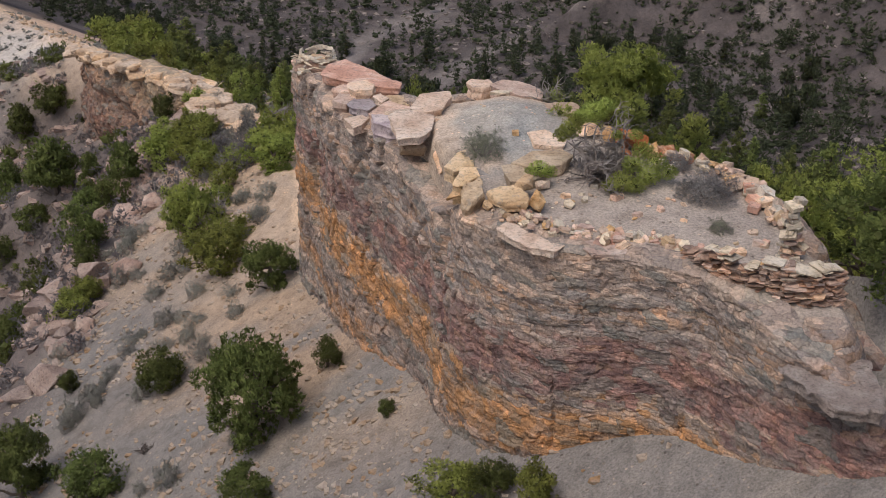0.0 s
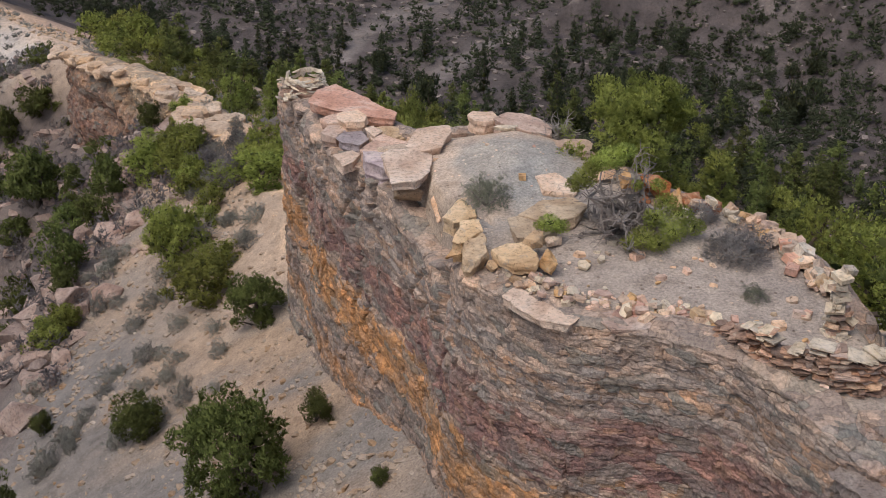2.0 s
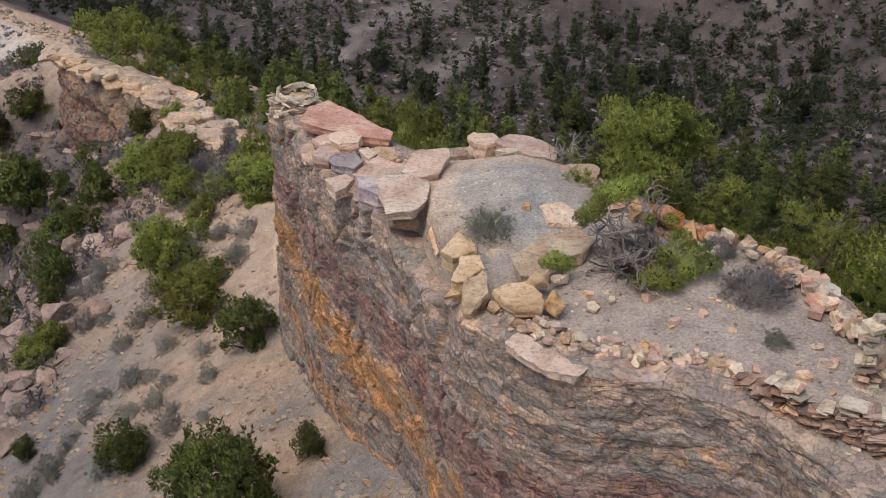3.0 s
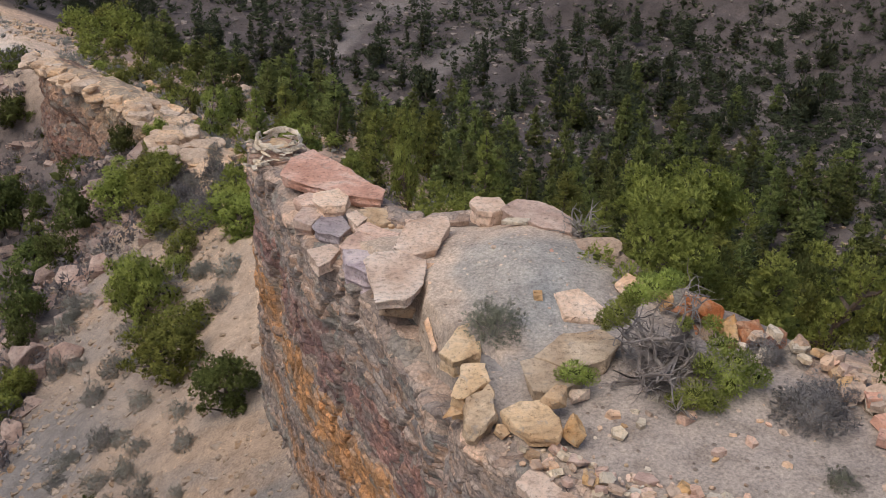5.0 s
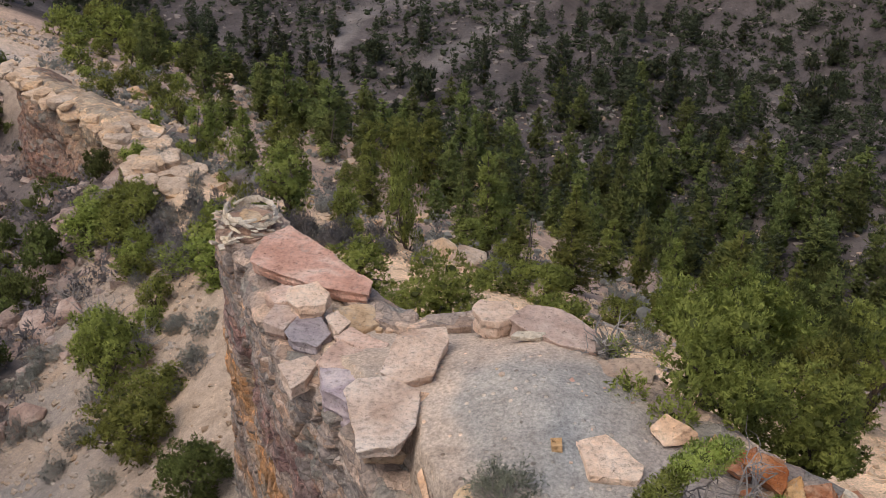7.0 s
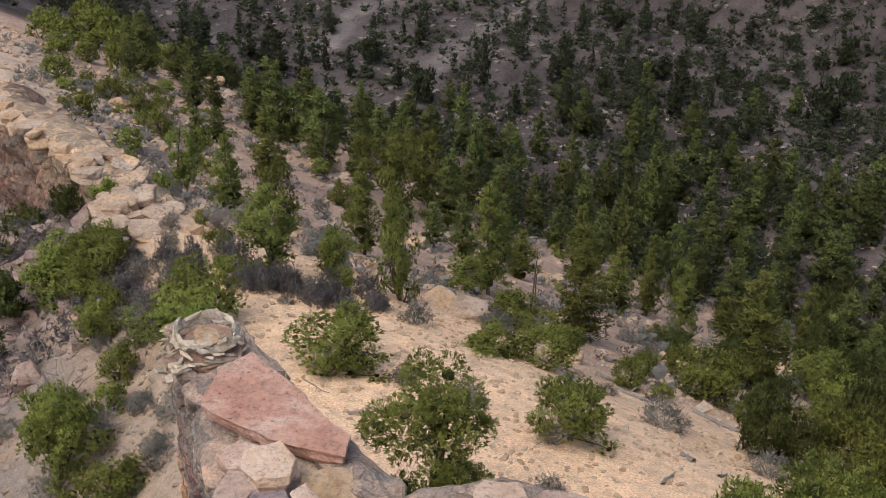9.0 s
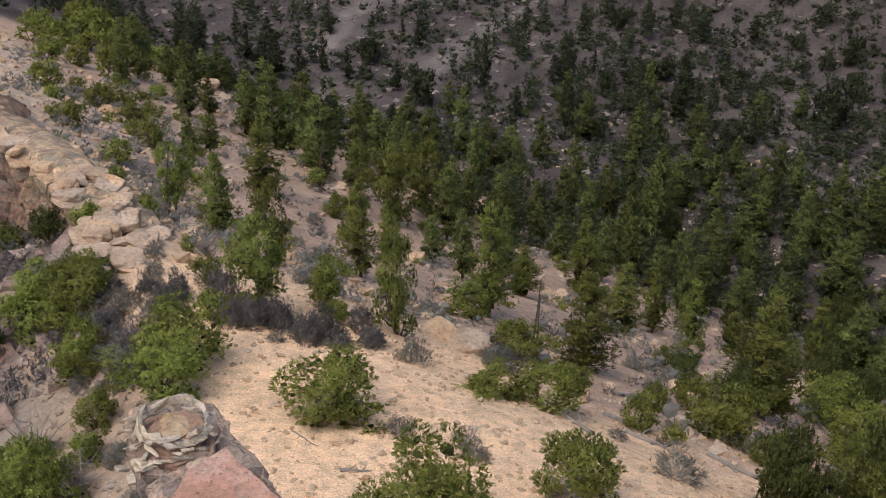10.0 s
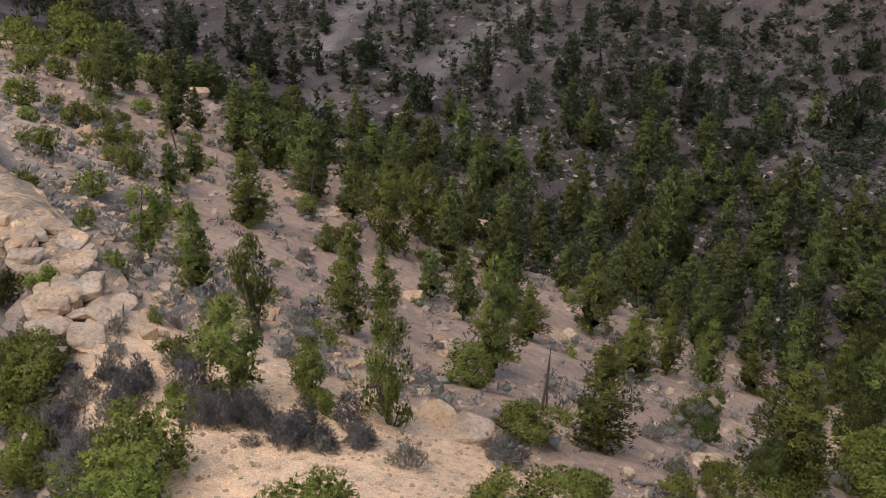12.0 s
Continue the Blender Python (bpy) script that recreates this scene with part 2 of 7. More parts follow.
def strata_material(name, stops, zero=0.0, dip=0.0):
    """Horizontal beds coloured by their height over a level, with stains, dust and shade-dark seams."""
    m, nodes, links, bsdf = shader(name, 0.95, 0.1)
    pos = nodes.new("ShaderNodeNewGeometry").outputs["Position"]
    xyz = nodes.new("ShaderNodeSeparateXYZ")
    links.new(pos, xyz.inputs[0])
    warp = noise_node(nodes, links, pos, 0.35, 4, 0.55)
    # broken blocks: each shows the bed that its middle lies in, so that the bands step from block to block
    cell = nodes.new("ShaderNodeMapping")
    cell.inputs["Rotation"].default_value = (0, 0, radians(24))
    cell.inputs["Scale"].default_value = (1.5, 1.5, 3.6)
    links.new(pos, cell.inputs["Vector"])
    vor = nodes.new("ShaderNodeTexVoronoi")
    vor.distance = "CHEBYCHEV"
    vor.inputs["Scale"].default_value, vor.inputs["Randomness"].default_value = 1.0, 0.85
    links.new(cell.outputs["Vector"], vor.inputs["Vector"])
    split = nodes.new("ShaderNodeSeparateColor")
    links.new(vor.outputs["Color"], split.inputs["Color"])
    small = nodes.new("ShaderNodeTexVoronoi")
    small.distance = "CHEBYCHEV"
    small.inputs["Scale"].default_value, small.inputs["Randomness"].default_value = 1.9, 0.8
    links.new(cell.outputs["Vector"], small.inputs["Vector"])
    split2 = nodes.new("ShaderNodeSeparateColor")
    links.new(small.outputs["Color"], split2.inputs["Color"])
    # dark joints between blocks, with the shade of their depth put into colour
    seams = []
    for first, size, thin in ((vor, 1.0, 0.06), (small, 1.9, 0.07)):
        second = nodes.new("ShaderNodeTexVoronoi")
        second.distance, second.feature = "CHEBYCHEV", "F2"
        second.inputs["Scale"].default_value, second.inputs["Randomness"].default_value = size, first.inputs["Randomness"].default_value
        links.new(cell.outputs["Vector"], second.inputs["Vector"])
        gap = math_node(nodes, links, "SUBTRACT", second.outputs["Distance"], first.outputs["Distance"])
        seams.append(ramp(nodes, links, gap, [(0.0, (0.58, 0.55, 0.53)), (thin * 0.5, (0.88, 0.88, 0.88)), (thin, (1, 1, 1))]))
    tilted = math_node(nodes, links, "SUBTRACT", xyz.outputs["Z"], math_node(nodes, links, "MULTIPLY", math_node(nodes, links, "MAXIMUM", xyz.outputs["X"], 0.0), dip))
    z = math_node(nodes, links, "ADD", tilted, math_node(nodes, links, "MULTIPLY", math_node(nodes, links, "SUBTRACT", warp, 0.5), 0.9))
    z = math_node(nodes, links, "ADD", z, math_node(nodes, links, "MULTIPLY", math_node(nodes, links, "SUBTRACT", split.outputs["Green"], 0.5), 0.6))
    z = math_node(nodes, links, "ADD", z, math_node(nodes, links, "MULTIPLY", math_node(nodes, links, "SUBTRACT", split2.outputs["Green"], 0.5), 0.35))
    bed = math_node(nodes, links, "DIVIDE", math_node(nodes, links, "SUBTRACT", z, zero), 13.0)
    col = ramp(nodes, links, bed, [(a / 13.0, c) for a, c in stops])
    # thin beds
    flat = nodes.new("ShaderNodeMapping")
    flat.inputs["Scale"].default_value = (0.8, 0.8, 8.0)
    links.new(pos, flat.inputs["Vector"])
    beds = noise_node(nodes, links, flat.outputs["Vector"], 1.0, 4, 0.6)
    tall = nodes.new("ShaderNodeMapping")
    tall.inputs["Scale"].default_value = (4.5, 4.5, 0.7)
    links.new(pos, tall.inputs["Vector"])
    joints = noise_node(nodes, links, tall.outputs["Vector"], 1.0, 5, 0.6, 0.6)
    col = mix(nodes, links, 0.85, col, ramp(nodes, links, split.outputs["Red"], [(0.1, (0.70, 0.70, 0.72)), (0.5, (1, 1, 1)), (0.9, (1.3, 1.22, 1.14))]), "MULTIPLY")
    col = mix(nodes, links, 0.8, col, ramp(nodes, links, split2.outputs["Red"], [(0.1, (0.66, 0.66, 0.68)), (0.5, (1, 1, 1)), (0.9, (1.38, 1.28, 1.18))]), "MULTIPLY")
    odd = ramp(nodes, links, split2.outputs["Blue"], [(0.86, (0, 0, 0)), (0.92, (1, 1, 1))])
    col = mix(nodes, links, math_node(nodes, links, "MULTIPLY", odd, 0.4), col, (0.36, 0.22, 0.14))
    odd = ramp(nodes, links, split.outputs["Blue"], [(0.80, (0, 0, 0)), (0.92, (1, 1, 1))])
    col = mix(nodes, links, math_node(nodes, links, "MULTIPLY", odd, 0.5), col, (0.22, 0.235, 0.21))
    broken = ramp(nodes, links, noise_node(nodes, links, pos, 1.1, 3, 0.6), [(0.4, (0.05, 0.05, 0.05)), (0.62, (0.7, 0.7, 0.7))])
    for seam in seams:
        col = mix(nodes, links, broken, col, mix(nodes, links, 1.0, col, seam, "MULTIPLY"))
    col = mix(nodes, links, 0.2, col, ramp(nodes, links, joints, [(0.34, (0.42, 0.40, 0.39)), (0.44, (1, 1, 1)), (0.75, (1.2, 1.17, 1.14))]), "MULTIPLY")
    col = mix(nodes, links, 0.15, col, ramp(nodes, links, beds, [(0.28, (0.55, 0.52, 0.50)), (0.5, (1, 1, 1)), (0.72, (1.4, 1.33, 1.25))]), "MULTIPLY")
    blot = ramp(nodes, links, noise_node(nodes, links, pos, 1.4, 5, 0.65, 0.6), [(0.46, (0, 0, 0)), (0.62, (1, 1, 1))])
    col = mix(nodes, links, math_node(nodes, links, "MULTIPLY", blot, 0.4), col, (0.27, 0.235, 0.21))
    rust = ramp(nodes, links, noise_node(nodes, links, pos, 2.2, 4, 0.6, 1.2), [(0.62, (0, 0, 0)), (0.7, (1, 1, 1))])
    col = mix(nodes, links, math_node(nodes, links, "MULTIPLY", rust, 0.3), col, (0.33, 0.17, 0.08))
    fine = noise_node(nodes, links, pos, 14.0, 8, 0.7)
    col = mix(nodes, links, 0.8, col, ramp(nodes, links, fine, [(0.27, (0.38, 0.37, 0.36)), (0.5, (1, 1, 1)), (0.75, (1.6, 1.53, 1.45))]), "MULTIPLY")
    links.new(col, bsdf.inputs["Base Color"])
    h = math_node(nodes, links, "ADD", math_node(nodes, links, "ADD", math_node(nodes, links, "MULTIPLY", seams[1], 0.5), math_node(nodes, links, "MULTIPLY", seams[0], 0.6)), fine)
    bump(nodes, links, bsdf, h, 0.9, 0.07)
    return m


STRATA = strata_material("banded_shale_and_sandstone", BUTTE_BEDS, 0.0, 0.2)
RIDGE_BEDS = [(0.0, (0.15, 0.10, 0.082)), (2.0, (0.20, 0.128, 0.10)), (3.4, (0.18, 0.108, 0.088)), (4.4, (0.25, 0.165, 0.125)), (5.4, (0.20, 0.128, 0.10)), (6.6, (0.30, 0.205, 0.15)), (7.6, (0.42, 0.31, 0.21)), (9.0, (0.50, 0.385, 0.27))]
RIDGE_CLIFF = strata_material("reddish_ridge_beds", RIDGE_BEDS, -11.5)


def soil_material(name, from_attribute):
    """Loose soil with grit: grey shale, tan sand or the far hillside's shade-darkened purple-brown, by the stored soil
    colour.
    """
    m, nodes, links, bsdf = shader(name, 0.97, 0.08)
    pos = nodes.new("ShaderNodeNewGeometry").outputs["Position"]
    big = noise_node(nodes, links, pos, 0.22, 6, 0.62, 0.6)
    mid = noise_node(nodes, links, pos, 1.7, 6, 0.65, 0.3)
    grit = noise_node(nodes, links, pos, 16.0, 6, 0.75)
    if from_attribute:
        at = nodes.new("ShaderNodeAttribute")
        at.attribute_name = "soil"
        col = at.outputs["Color"]
    else:
        col = ramp(nodes, links, big, [(0.35, (0.29, 0.285, 0.275)), (0.5, (0.36, 0.325, 0.29)), (0.66, (0.47, 0.385, 0.31))])
    col = mix(nodes, links, 0.8, col, ramp(nodes, links, mid, [(0.28, (0.62, 0.60, 0.58)), (0.5, (1, 1, 1)), (0.72, (1.28, 1.26, 1.22))]), "MULTIPLY")
    col = mix(nodes, links, 0.6, col, ramp(nodes, links, big, [(0.3, (0.75, 0.76, 0.78)), (0.5, (1, 1, 1)), (0.7, (1.15, 1.1, 1.02))]), "MULTIPLY")
    col = mix(nodes, links, 0.8, col, ramp(nodes, links, grit, [(0.3, (0.42, 0.42, 0.42)), (0.5, (1, 1, 1)), (0.7, (1.6, 1.57, 1.52))]), "MULTIPLY")
    peb = nodes.new("ShaderNodeTexVoronoi")
    peb.inputs["Scale"].default_value = 7.0
    links.new(pos, peb.inputs["Vector"])
    tint = nodes.new("ShaderNodeSeparateColor")
    links.new(peb.outputs["Color"], tint.inputs["Color"])
    lone = math_node(nodes, links, "MULTIPLY", ramp(nodes, links, tint.outputs["Red"], [(0.72, (0, 0, 0)), (0.78, (1, 1, 1))]), ramp(nodes, links, peb.outputs["Distance"], [(0.22, (1, 1, 1)), (0.34, (0, 0, 0))]))
    stone_tone = ramp(nodes, links, tint.outputs["Green"], [(0.1, (0.55, 0.52, 0.5)), (0.5, (1.1, 1.05, 1.0)), (0.9, (1.6, 1.45, 1.3))])
    col = mix(nodes, links, lone, col, mix(nodes, links, 1.0, col, stone_tone, "MULTIPLY"))
    links.new(col, bsdf.inputs["Base Color"])
    bump(nodes, links, bsdf, math_node(nodes, links, "ADD", math_node(nodes, links, "MULTIPLY", lone, 0.8), math_node(nodes, links, "ADD", grit, math_node(nodes, links, "MULTIPLY", mid, 1.6))), 0.6, 0.05)
    return m


SOIL = soil_material("hillside_soil", True)


def leaf_material(name, dark, light, spread=0.3):
    m, nodes, links, bsdf = shader(name, 0.75, 0.2)
    geo = nodes.new("ShaderNodeNewGeometry")
    info = nodes.new("ShaderNodeObjectInfo").outputs["Random"]
    clump = noise_node(nodes, links, geo.outputs["Position"], 2.0, 5, 0.65)
    f = math_node(nodes, links, "ADD", math_node(nodes, links, "MULTIPLY", geo.outputs["Random Per Island"], 0.22), math_node(nodes, links, "MULTIPLY", clump, 0.8))
    col = ramp(nodes, links, f, [(0.2, dark), (0.75, light)])
    tone = nodes.new("ShaderNodeHueSaturation")
    links.new(col, tone.inputs["Color"])
    links.new(math_node(nodes, links, "ADD", math_node(nodes, links, "MULTIPLY", info, 2 * spread), 1 - spread), tone.inputs["Value"])
    links.new(math_node(nodes, links, "ADD", math_node(nodes, links, "MULTIPLY", info, 0.03), 0.485), tone.inputs["Hue"])
    links.new(tone.outputs["Color"], bsdf.inputs["Base Color"])
    thin = nodes.new("ShaderNodeBsdfTranslucent")
    links.new(tone.outputs["Color"], thin.inputs["Color"])
    both = nodes.new("ShaderNodeMixShader")
    both.inputs[0].default_value = 0.45
    links.new(bsdf.outputs[0], both.inputs[1])
    links.new(thin.outputs[0], both.inputs[2])
    links.new(both.outputs[0], nodes["Material Output"].inputs["Surface"])
    return m


# inner twigs share the leaf's colour; darkened here to paint shade inside crowns
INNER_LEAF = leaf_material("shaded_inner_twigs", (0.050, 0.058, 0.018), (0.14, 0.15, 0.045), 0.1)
JUNIPER_LEAF = leaf_material("juniper_foliage", (0.11, 0.125, 0.030), (0.42, 0.45, 0.115))
FIR_LEAF = leaf_material("fir_needles", (0.10, 0.115, 0.032), (0.37, 0.40, 0.105))
# fir needles darkened to put the lower flank's shade into the colour
SHADED_FIR_LEAF = leaf_material("shaded_fir_needles", (0.075, 0.09, 0.030), (0.27, 0.30, 0.095))
# far-hillside foliage darkened and cooled: cloud shade and haze in the colour
FAR_LEAF = leaf_material("shaded_far_foliage", (0.026, 0.032, 0.018), (0.10, 0.115, 0.060), 0.25)
SAGE_LEAF = leaf_material("sagebrush_foliage", (0.175, 0.17, 0.155), (0.36, 0.35, 0.305), 0.25)


def bark_material(name, a, b):
    m, nodes, links, bsdf = shader(name, 0.9, 0.15)
    pos = nodes.new("ShaderNodeNewGeometry").outputs["Position"]
    n = noise_node(nodes, links, pos, 6.0, 6, 0.7, 0.8)
    links.new(ramp(nodes, links, n, [(0.3, a), (0.7, b)]), bsdf.inputs["Base Color"])
    bump(nodes, links, bsdf, n, 0.7, 0.03)
    return m


BARK = bark_material("juniper_bark", (0.07, 0.055, 0.045), (0.17, 0.135, 0.11))
DEAD_WOOD = bark_material("weathered_dead_wood", (0.16, 0.14, 0.125), (0.36, 0.33, 0.30))
DARK_WOOD = bark_material("charred_dead_wood", (0.06, 0.05, 0.045), (0.16, 0.13, 0.115))


# ---- ground ----
def mesh_from(name, verts, faces, material, smooth=False):
    me = bpy.data.meshes.new(name)
    verts = np.asarray(verts, np.float32)
    faces = np.asarray(faces, np.int32)
    n, k = faces.shape
    me.vertices.add(len(verts))
    me.vertices.foreach_set("co", verts.ravel())
    me.loops.add(n * k)
    me.loops.foreach_set("vertex_index", faces.ravel())
    me.polygons.add(n)
    me.polygons.foreach_set("loop_start", np.arange(0, n * k, k, dtype=np.int32))
    me.polygons.foreach_set("loop_total", np.full(n, k, np.int32))
    me.polygons.foreach_set("use_smooth", np.full(n, smooth))
    me.update(calc_edges=True)
    me.materials.append(material)
    return me


def grid_faces(rows, cols, closed=False):
    i, j = np.meshgrid(np.arange(rows - 1), np.arange(cols if closed else cols - 1), indexing="ij")
    a = (i * cols + j).ravel()
    b = (i * cols + (j + 1) % cols).ravel()
    return np.stack([a, b, b + cols, a + cols], 1)


def spread(stretches):
    """Coordinates with a spacing of their own in each stretch."""
    out = [np.arange(a, b, step) for a, b, step in stretches]
    return np.concatenate(out + [[stretches[-1][1]]])


gx = spread([(-700, -200, 25), (-200, -60, 4), (-60, -24, 0.7), (-24, 16, 0.33), (16, 30, 0.5), (30, 90, 1.0), (90, 260, 5), (260, 700, 25)])
gy = spread([(-160, 10, 8), (10, 24, 1.0), (24, 72, 0.33), (72, 110, 0.55), (110, 180, 0.9), (180, 270, 1.3), (270, 500, 8), (500, 1200, 35)])
GX, GY = np.meshgrid(gx, gy)
GZ = height(GX, GY)
ground_mesh = mesh_from("ground", np.stack([GX, GY, GZ], -1).reshape(-1, 3), grid_faces(len(gy), len(gx)), SOIL, True)

# the colour of the ground from place to place
crest_at = np.interp(GY, CREST_Y, CREST_X)
side = GX - crest_at + 2.0 * fbm(GX / 4, GY / 4, seed=70)
grey, sand, wood_floor, shaded_hill_soil, shaded_gully_soil = [np.array(c) for c in ((0.208, 0.188, 0.173), (0.80, 0.56, 0.37), (0.45, 0.32, 0.245), (0.094, 0.079, 0.076), (0.14, 0.116, 0.108))]
w_sand = sstep(-1.5, 1.5, side) * sstep(33, 39, GY)
w_sand = np.maximum(w_sand, 0.35 * sstep(36, 46, GY) * sstep(-9, -2, side))
w_wood = sstep(60, 68, GY + 3 * fbm(GX / 6, GY / 6, seed=71) + 0.5 * GX) * sstep(-1, 2 + 0.12 * np.maximum(0, GY - 70), side)
soil = grey + (sand - grey) * w_sand[..., None]
w_rust = sstep(0.0, 0.45, fbm(GX / 5, GY / 3, octaves=5, seed=77)) * sstep(-11, -5, side) * sstep(24, 33, GY) * (1 - w_sand)
soil = soil + (np.array((0.43, 0.30, 0.20)) - soil) * 0.65 * w_rust[..., None]
soil = soil + (wood_floor - soil) * w_wood[..., None]
w_pale = sstep(97, 106, GY) * sstep(3, -2, side) * sstep(140, 120, GY)
soil = soil + (np.array((0.47, 0.42, 0.375)) - soil) * w_pale[..., None]
# dark rocky soil; the gully's shade is put into its colour as well
w_rock = sstep(-14, -18, GX + 2.0 * fbm(GX / 3, GY / 3, seed=76)) * sstep(99, 94, GY)
soil = soil + (shaded_gully_soil - soil) * w_rock[..., None]
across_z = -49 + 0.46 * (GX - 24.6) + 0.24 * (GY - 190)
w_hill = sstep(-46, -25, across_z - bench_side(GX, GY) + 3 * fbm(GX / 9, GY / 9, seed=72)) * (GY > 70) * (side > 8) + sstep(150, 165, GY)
w_open = sstep(70, 78, GY) * sstep(13, 6, side + 3 * fbm(GX / 5, GY / 5, seed=79)) * sstep(-2, 1, side) * sstep(150, 135, GY)
soil = soil + (np.array((0.58, 0.455, 0.36)) - soil) * 0.65 * w_open[..., None]
# dark, cool hill tint: cloud shade and haze put into the soil colour
soil = soil + (shaded_hill_soil - soil) * np.clip(w_hill, 0, 1)[..., None]
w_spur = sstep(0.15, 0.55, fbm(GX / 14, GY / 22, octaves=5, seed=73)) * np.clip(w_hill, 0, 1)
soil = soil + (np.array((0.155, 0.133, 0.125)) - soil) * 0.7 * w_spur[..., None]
# crests paled: bare soil, with the relief's light put into the colour
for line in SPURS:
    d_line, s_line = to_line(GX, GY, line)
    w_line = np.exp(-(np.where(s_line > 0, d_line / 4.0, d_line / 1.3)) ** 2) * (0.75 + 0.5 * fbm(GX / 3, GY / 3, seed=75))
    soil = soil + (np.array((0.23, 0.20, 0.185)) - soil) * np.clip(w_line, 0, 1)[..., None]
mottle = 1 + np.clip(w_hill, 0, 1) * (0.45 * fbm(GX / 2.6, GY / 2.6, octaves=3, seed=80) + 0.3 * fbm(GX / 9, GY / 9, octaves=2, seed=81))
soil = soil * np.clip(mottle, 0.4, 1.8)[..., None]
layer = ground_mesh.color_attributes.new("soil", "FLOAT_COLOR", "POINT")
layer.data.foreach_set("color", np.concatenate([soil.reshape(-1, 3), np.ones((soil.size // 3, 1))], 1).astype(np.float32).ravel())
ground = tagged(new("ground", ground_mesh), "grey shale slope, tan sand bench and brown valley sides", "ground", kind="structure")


def ground_z(x, y):
    return float(height(x, y))


# ---- the butte: a narrow fin of banded rock ----
# its outline in plan with the height of its rim
BUTTE = [(-5.3, 41.0, 10.6), (-4.9, 39.6, 10.7), (-4.2, 37.9, 10.6), (-3.6, 36.0, 10.6), (-2.65, 33.8, 10.9), (-1.45, 31.4, 11.0), (-0.55, 29.4, 10.4),
         (-0.2, 28.2, 10.7), (0.15, 26.9, 11.4), (0.95, 25.4, 11.6), (1.6, 24.6, 11.7), (2.5, 23.9, 11.75), (4.1, 23.35, 11.8), (5.4, 22.5, 11.9), (6.2, 21.3, 11.8), (7.1, 20.0, 11.3),
         (8.3, 18.9, 10.6), (10.4, 18.4, 9.6), (11.0, 20.6, 9.0), (9.1, 23.2, 10.8), (8.7, 25.2, 11.5), (8.0, 27.2, 11.7), (6.8, 29.0, 11.7), (5.2, 30.6, 11.8),
         (4.0, 32.4, 11.7), (3.0, 34.2, 11.5), (1.4, 35.3, 11.4), (0.0, 35.4, 11.2), (-1.0, 36.4, 10.9), (-2.1, 38.2, 10.7), (-3.3, 40.2, 10.6), (-4.3, 41.5, 10.5)]


def closed_curve(points, step):
    """A smooth closed line through the points, at even steps."""
    p = np.array(points, float)
    n = len(p)
    out = []
    for i in range(n):
        a, b, c, d = p[i - 1], p[i], p[(i + 1) % n], p[(i + 2) % n]
        k = max(2, int(np.linalg.norm((c - b)[:2]) / (step(i) if callable(step) else step)))
        t = (np.arange(k) / k)[:, None]
        out.append(b + 0.5 * t * (c - a) + t * t * (a - 2.5 * b + 2 * c - 0.5 * d) + t ** 3 * (1.5 * b - 0.5 * a - 1.5 * c + 0.5 * d))
    return np.concatenate(out)


def outward(curve):
    d = np.roll(curve, -1, 0)[:, :2] - np.roll(curve, 1, 0)[:, :2]
    d /= np.linalg.norm(d, axis=1)[:, None]
    nrm = np.stack([d[:, 1], -d[:, 0]], 1)
    k = 9
    pad = np.concatenate([nrm[-k:], nrm, nrm[:k]])
    nrm = sum(pad[i:i + len(nrm)] for i in range(2 * k + 1))
    return nrm / np.linalg.norm(nrm, axis=1)[:, None]


def hashed(a, seed):
    a = np.asarray(a)
    return lattice(a, a * 0 + 7, a * 0 + 3, seed)


def blocks(u, v, seed, jitter_u=0.8, jitter_v=0.5):
    """Irregular cells of a plane: a random number for each cell, and how far a point lies from the joint."""
    i, j = np.floor(u), np.floor(v)
    first = np.full(np.shape(u), 9.0)
    second = first.copy()
    tone = np.zeros(np.shape(u))
    for a in (-1, 0, 1):
        for b in (-1, 0, 1):
            ci, cj = i + a, j + b
            px = ci + 0.5 + jitter_u * (lattice(ci, cj, ci * 0 + 1, seed) - 0.5)
            py = cj + 0.5 + jitter_v * (lattice(ci, cj, ci * 0 + 2, seed) - 0.5)
            dist = np.maximum(np.abs(u - px), np.abs(v - py)) + 0.25 * (np.abs(u - px) + np.abs(v - py))
            nearer = dist < first
            second = np.where(nearer, first, np.minimum(second, dist))
            tone = np.where(nearer, lattice(ci, cj, ci * 0 + 3, seed), tone)
            first = np.where(nearer, dist, first)
    return tone, second - first


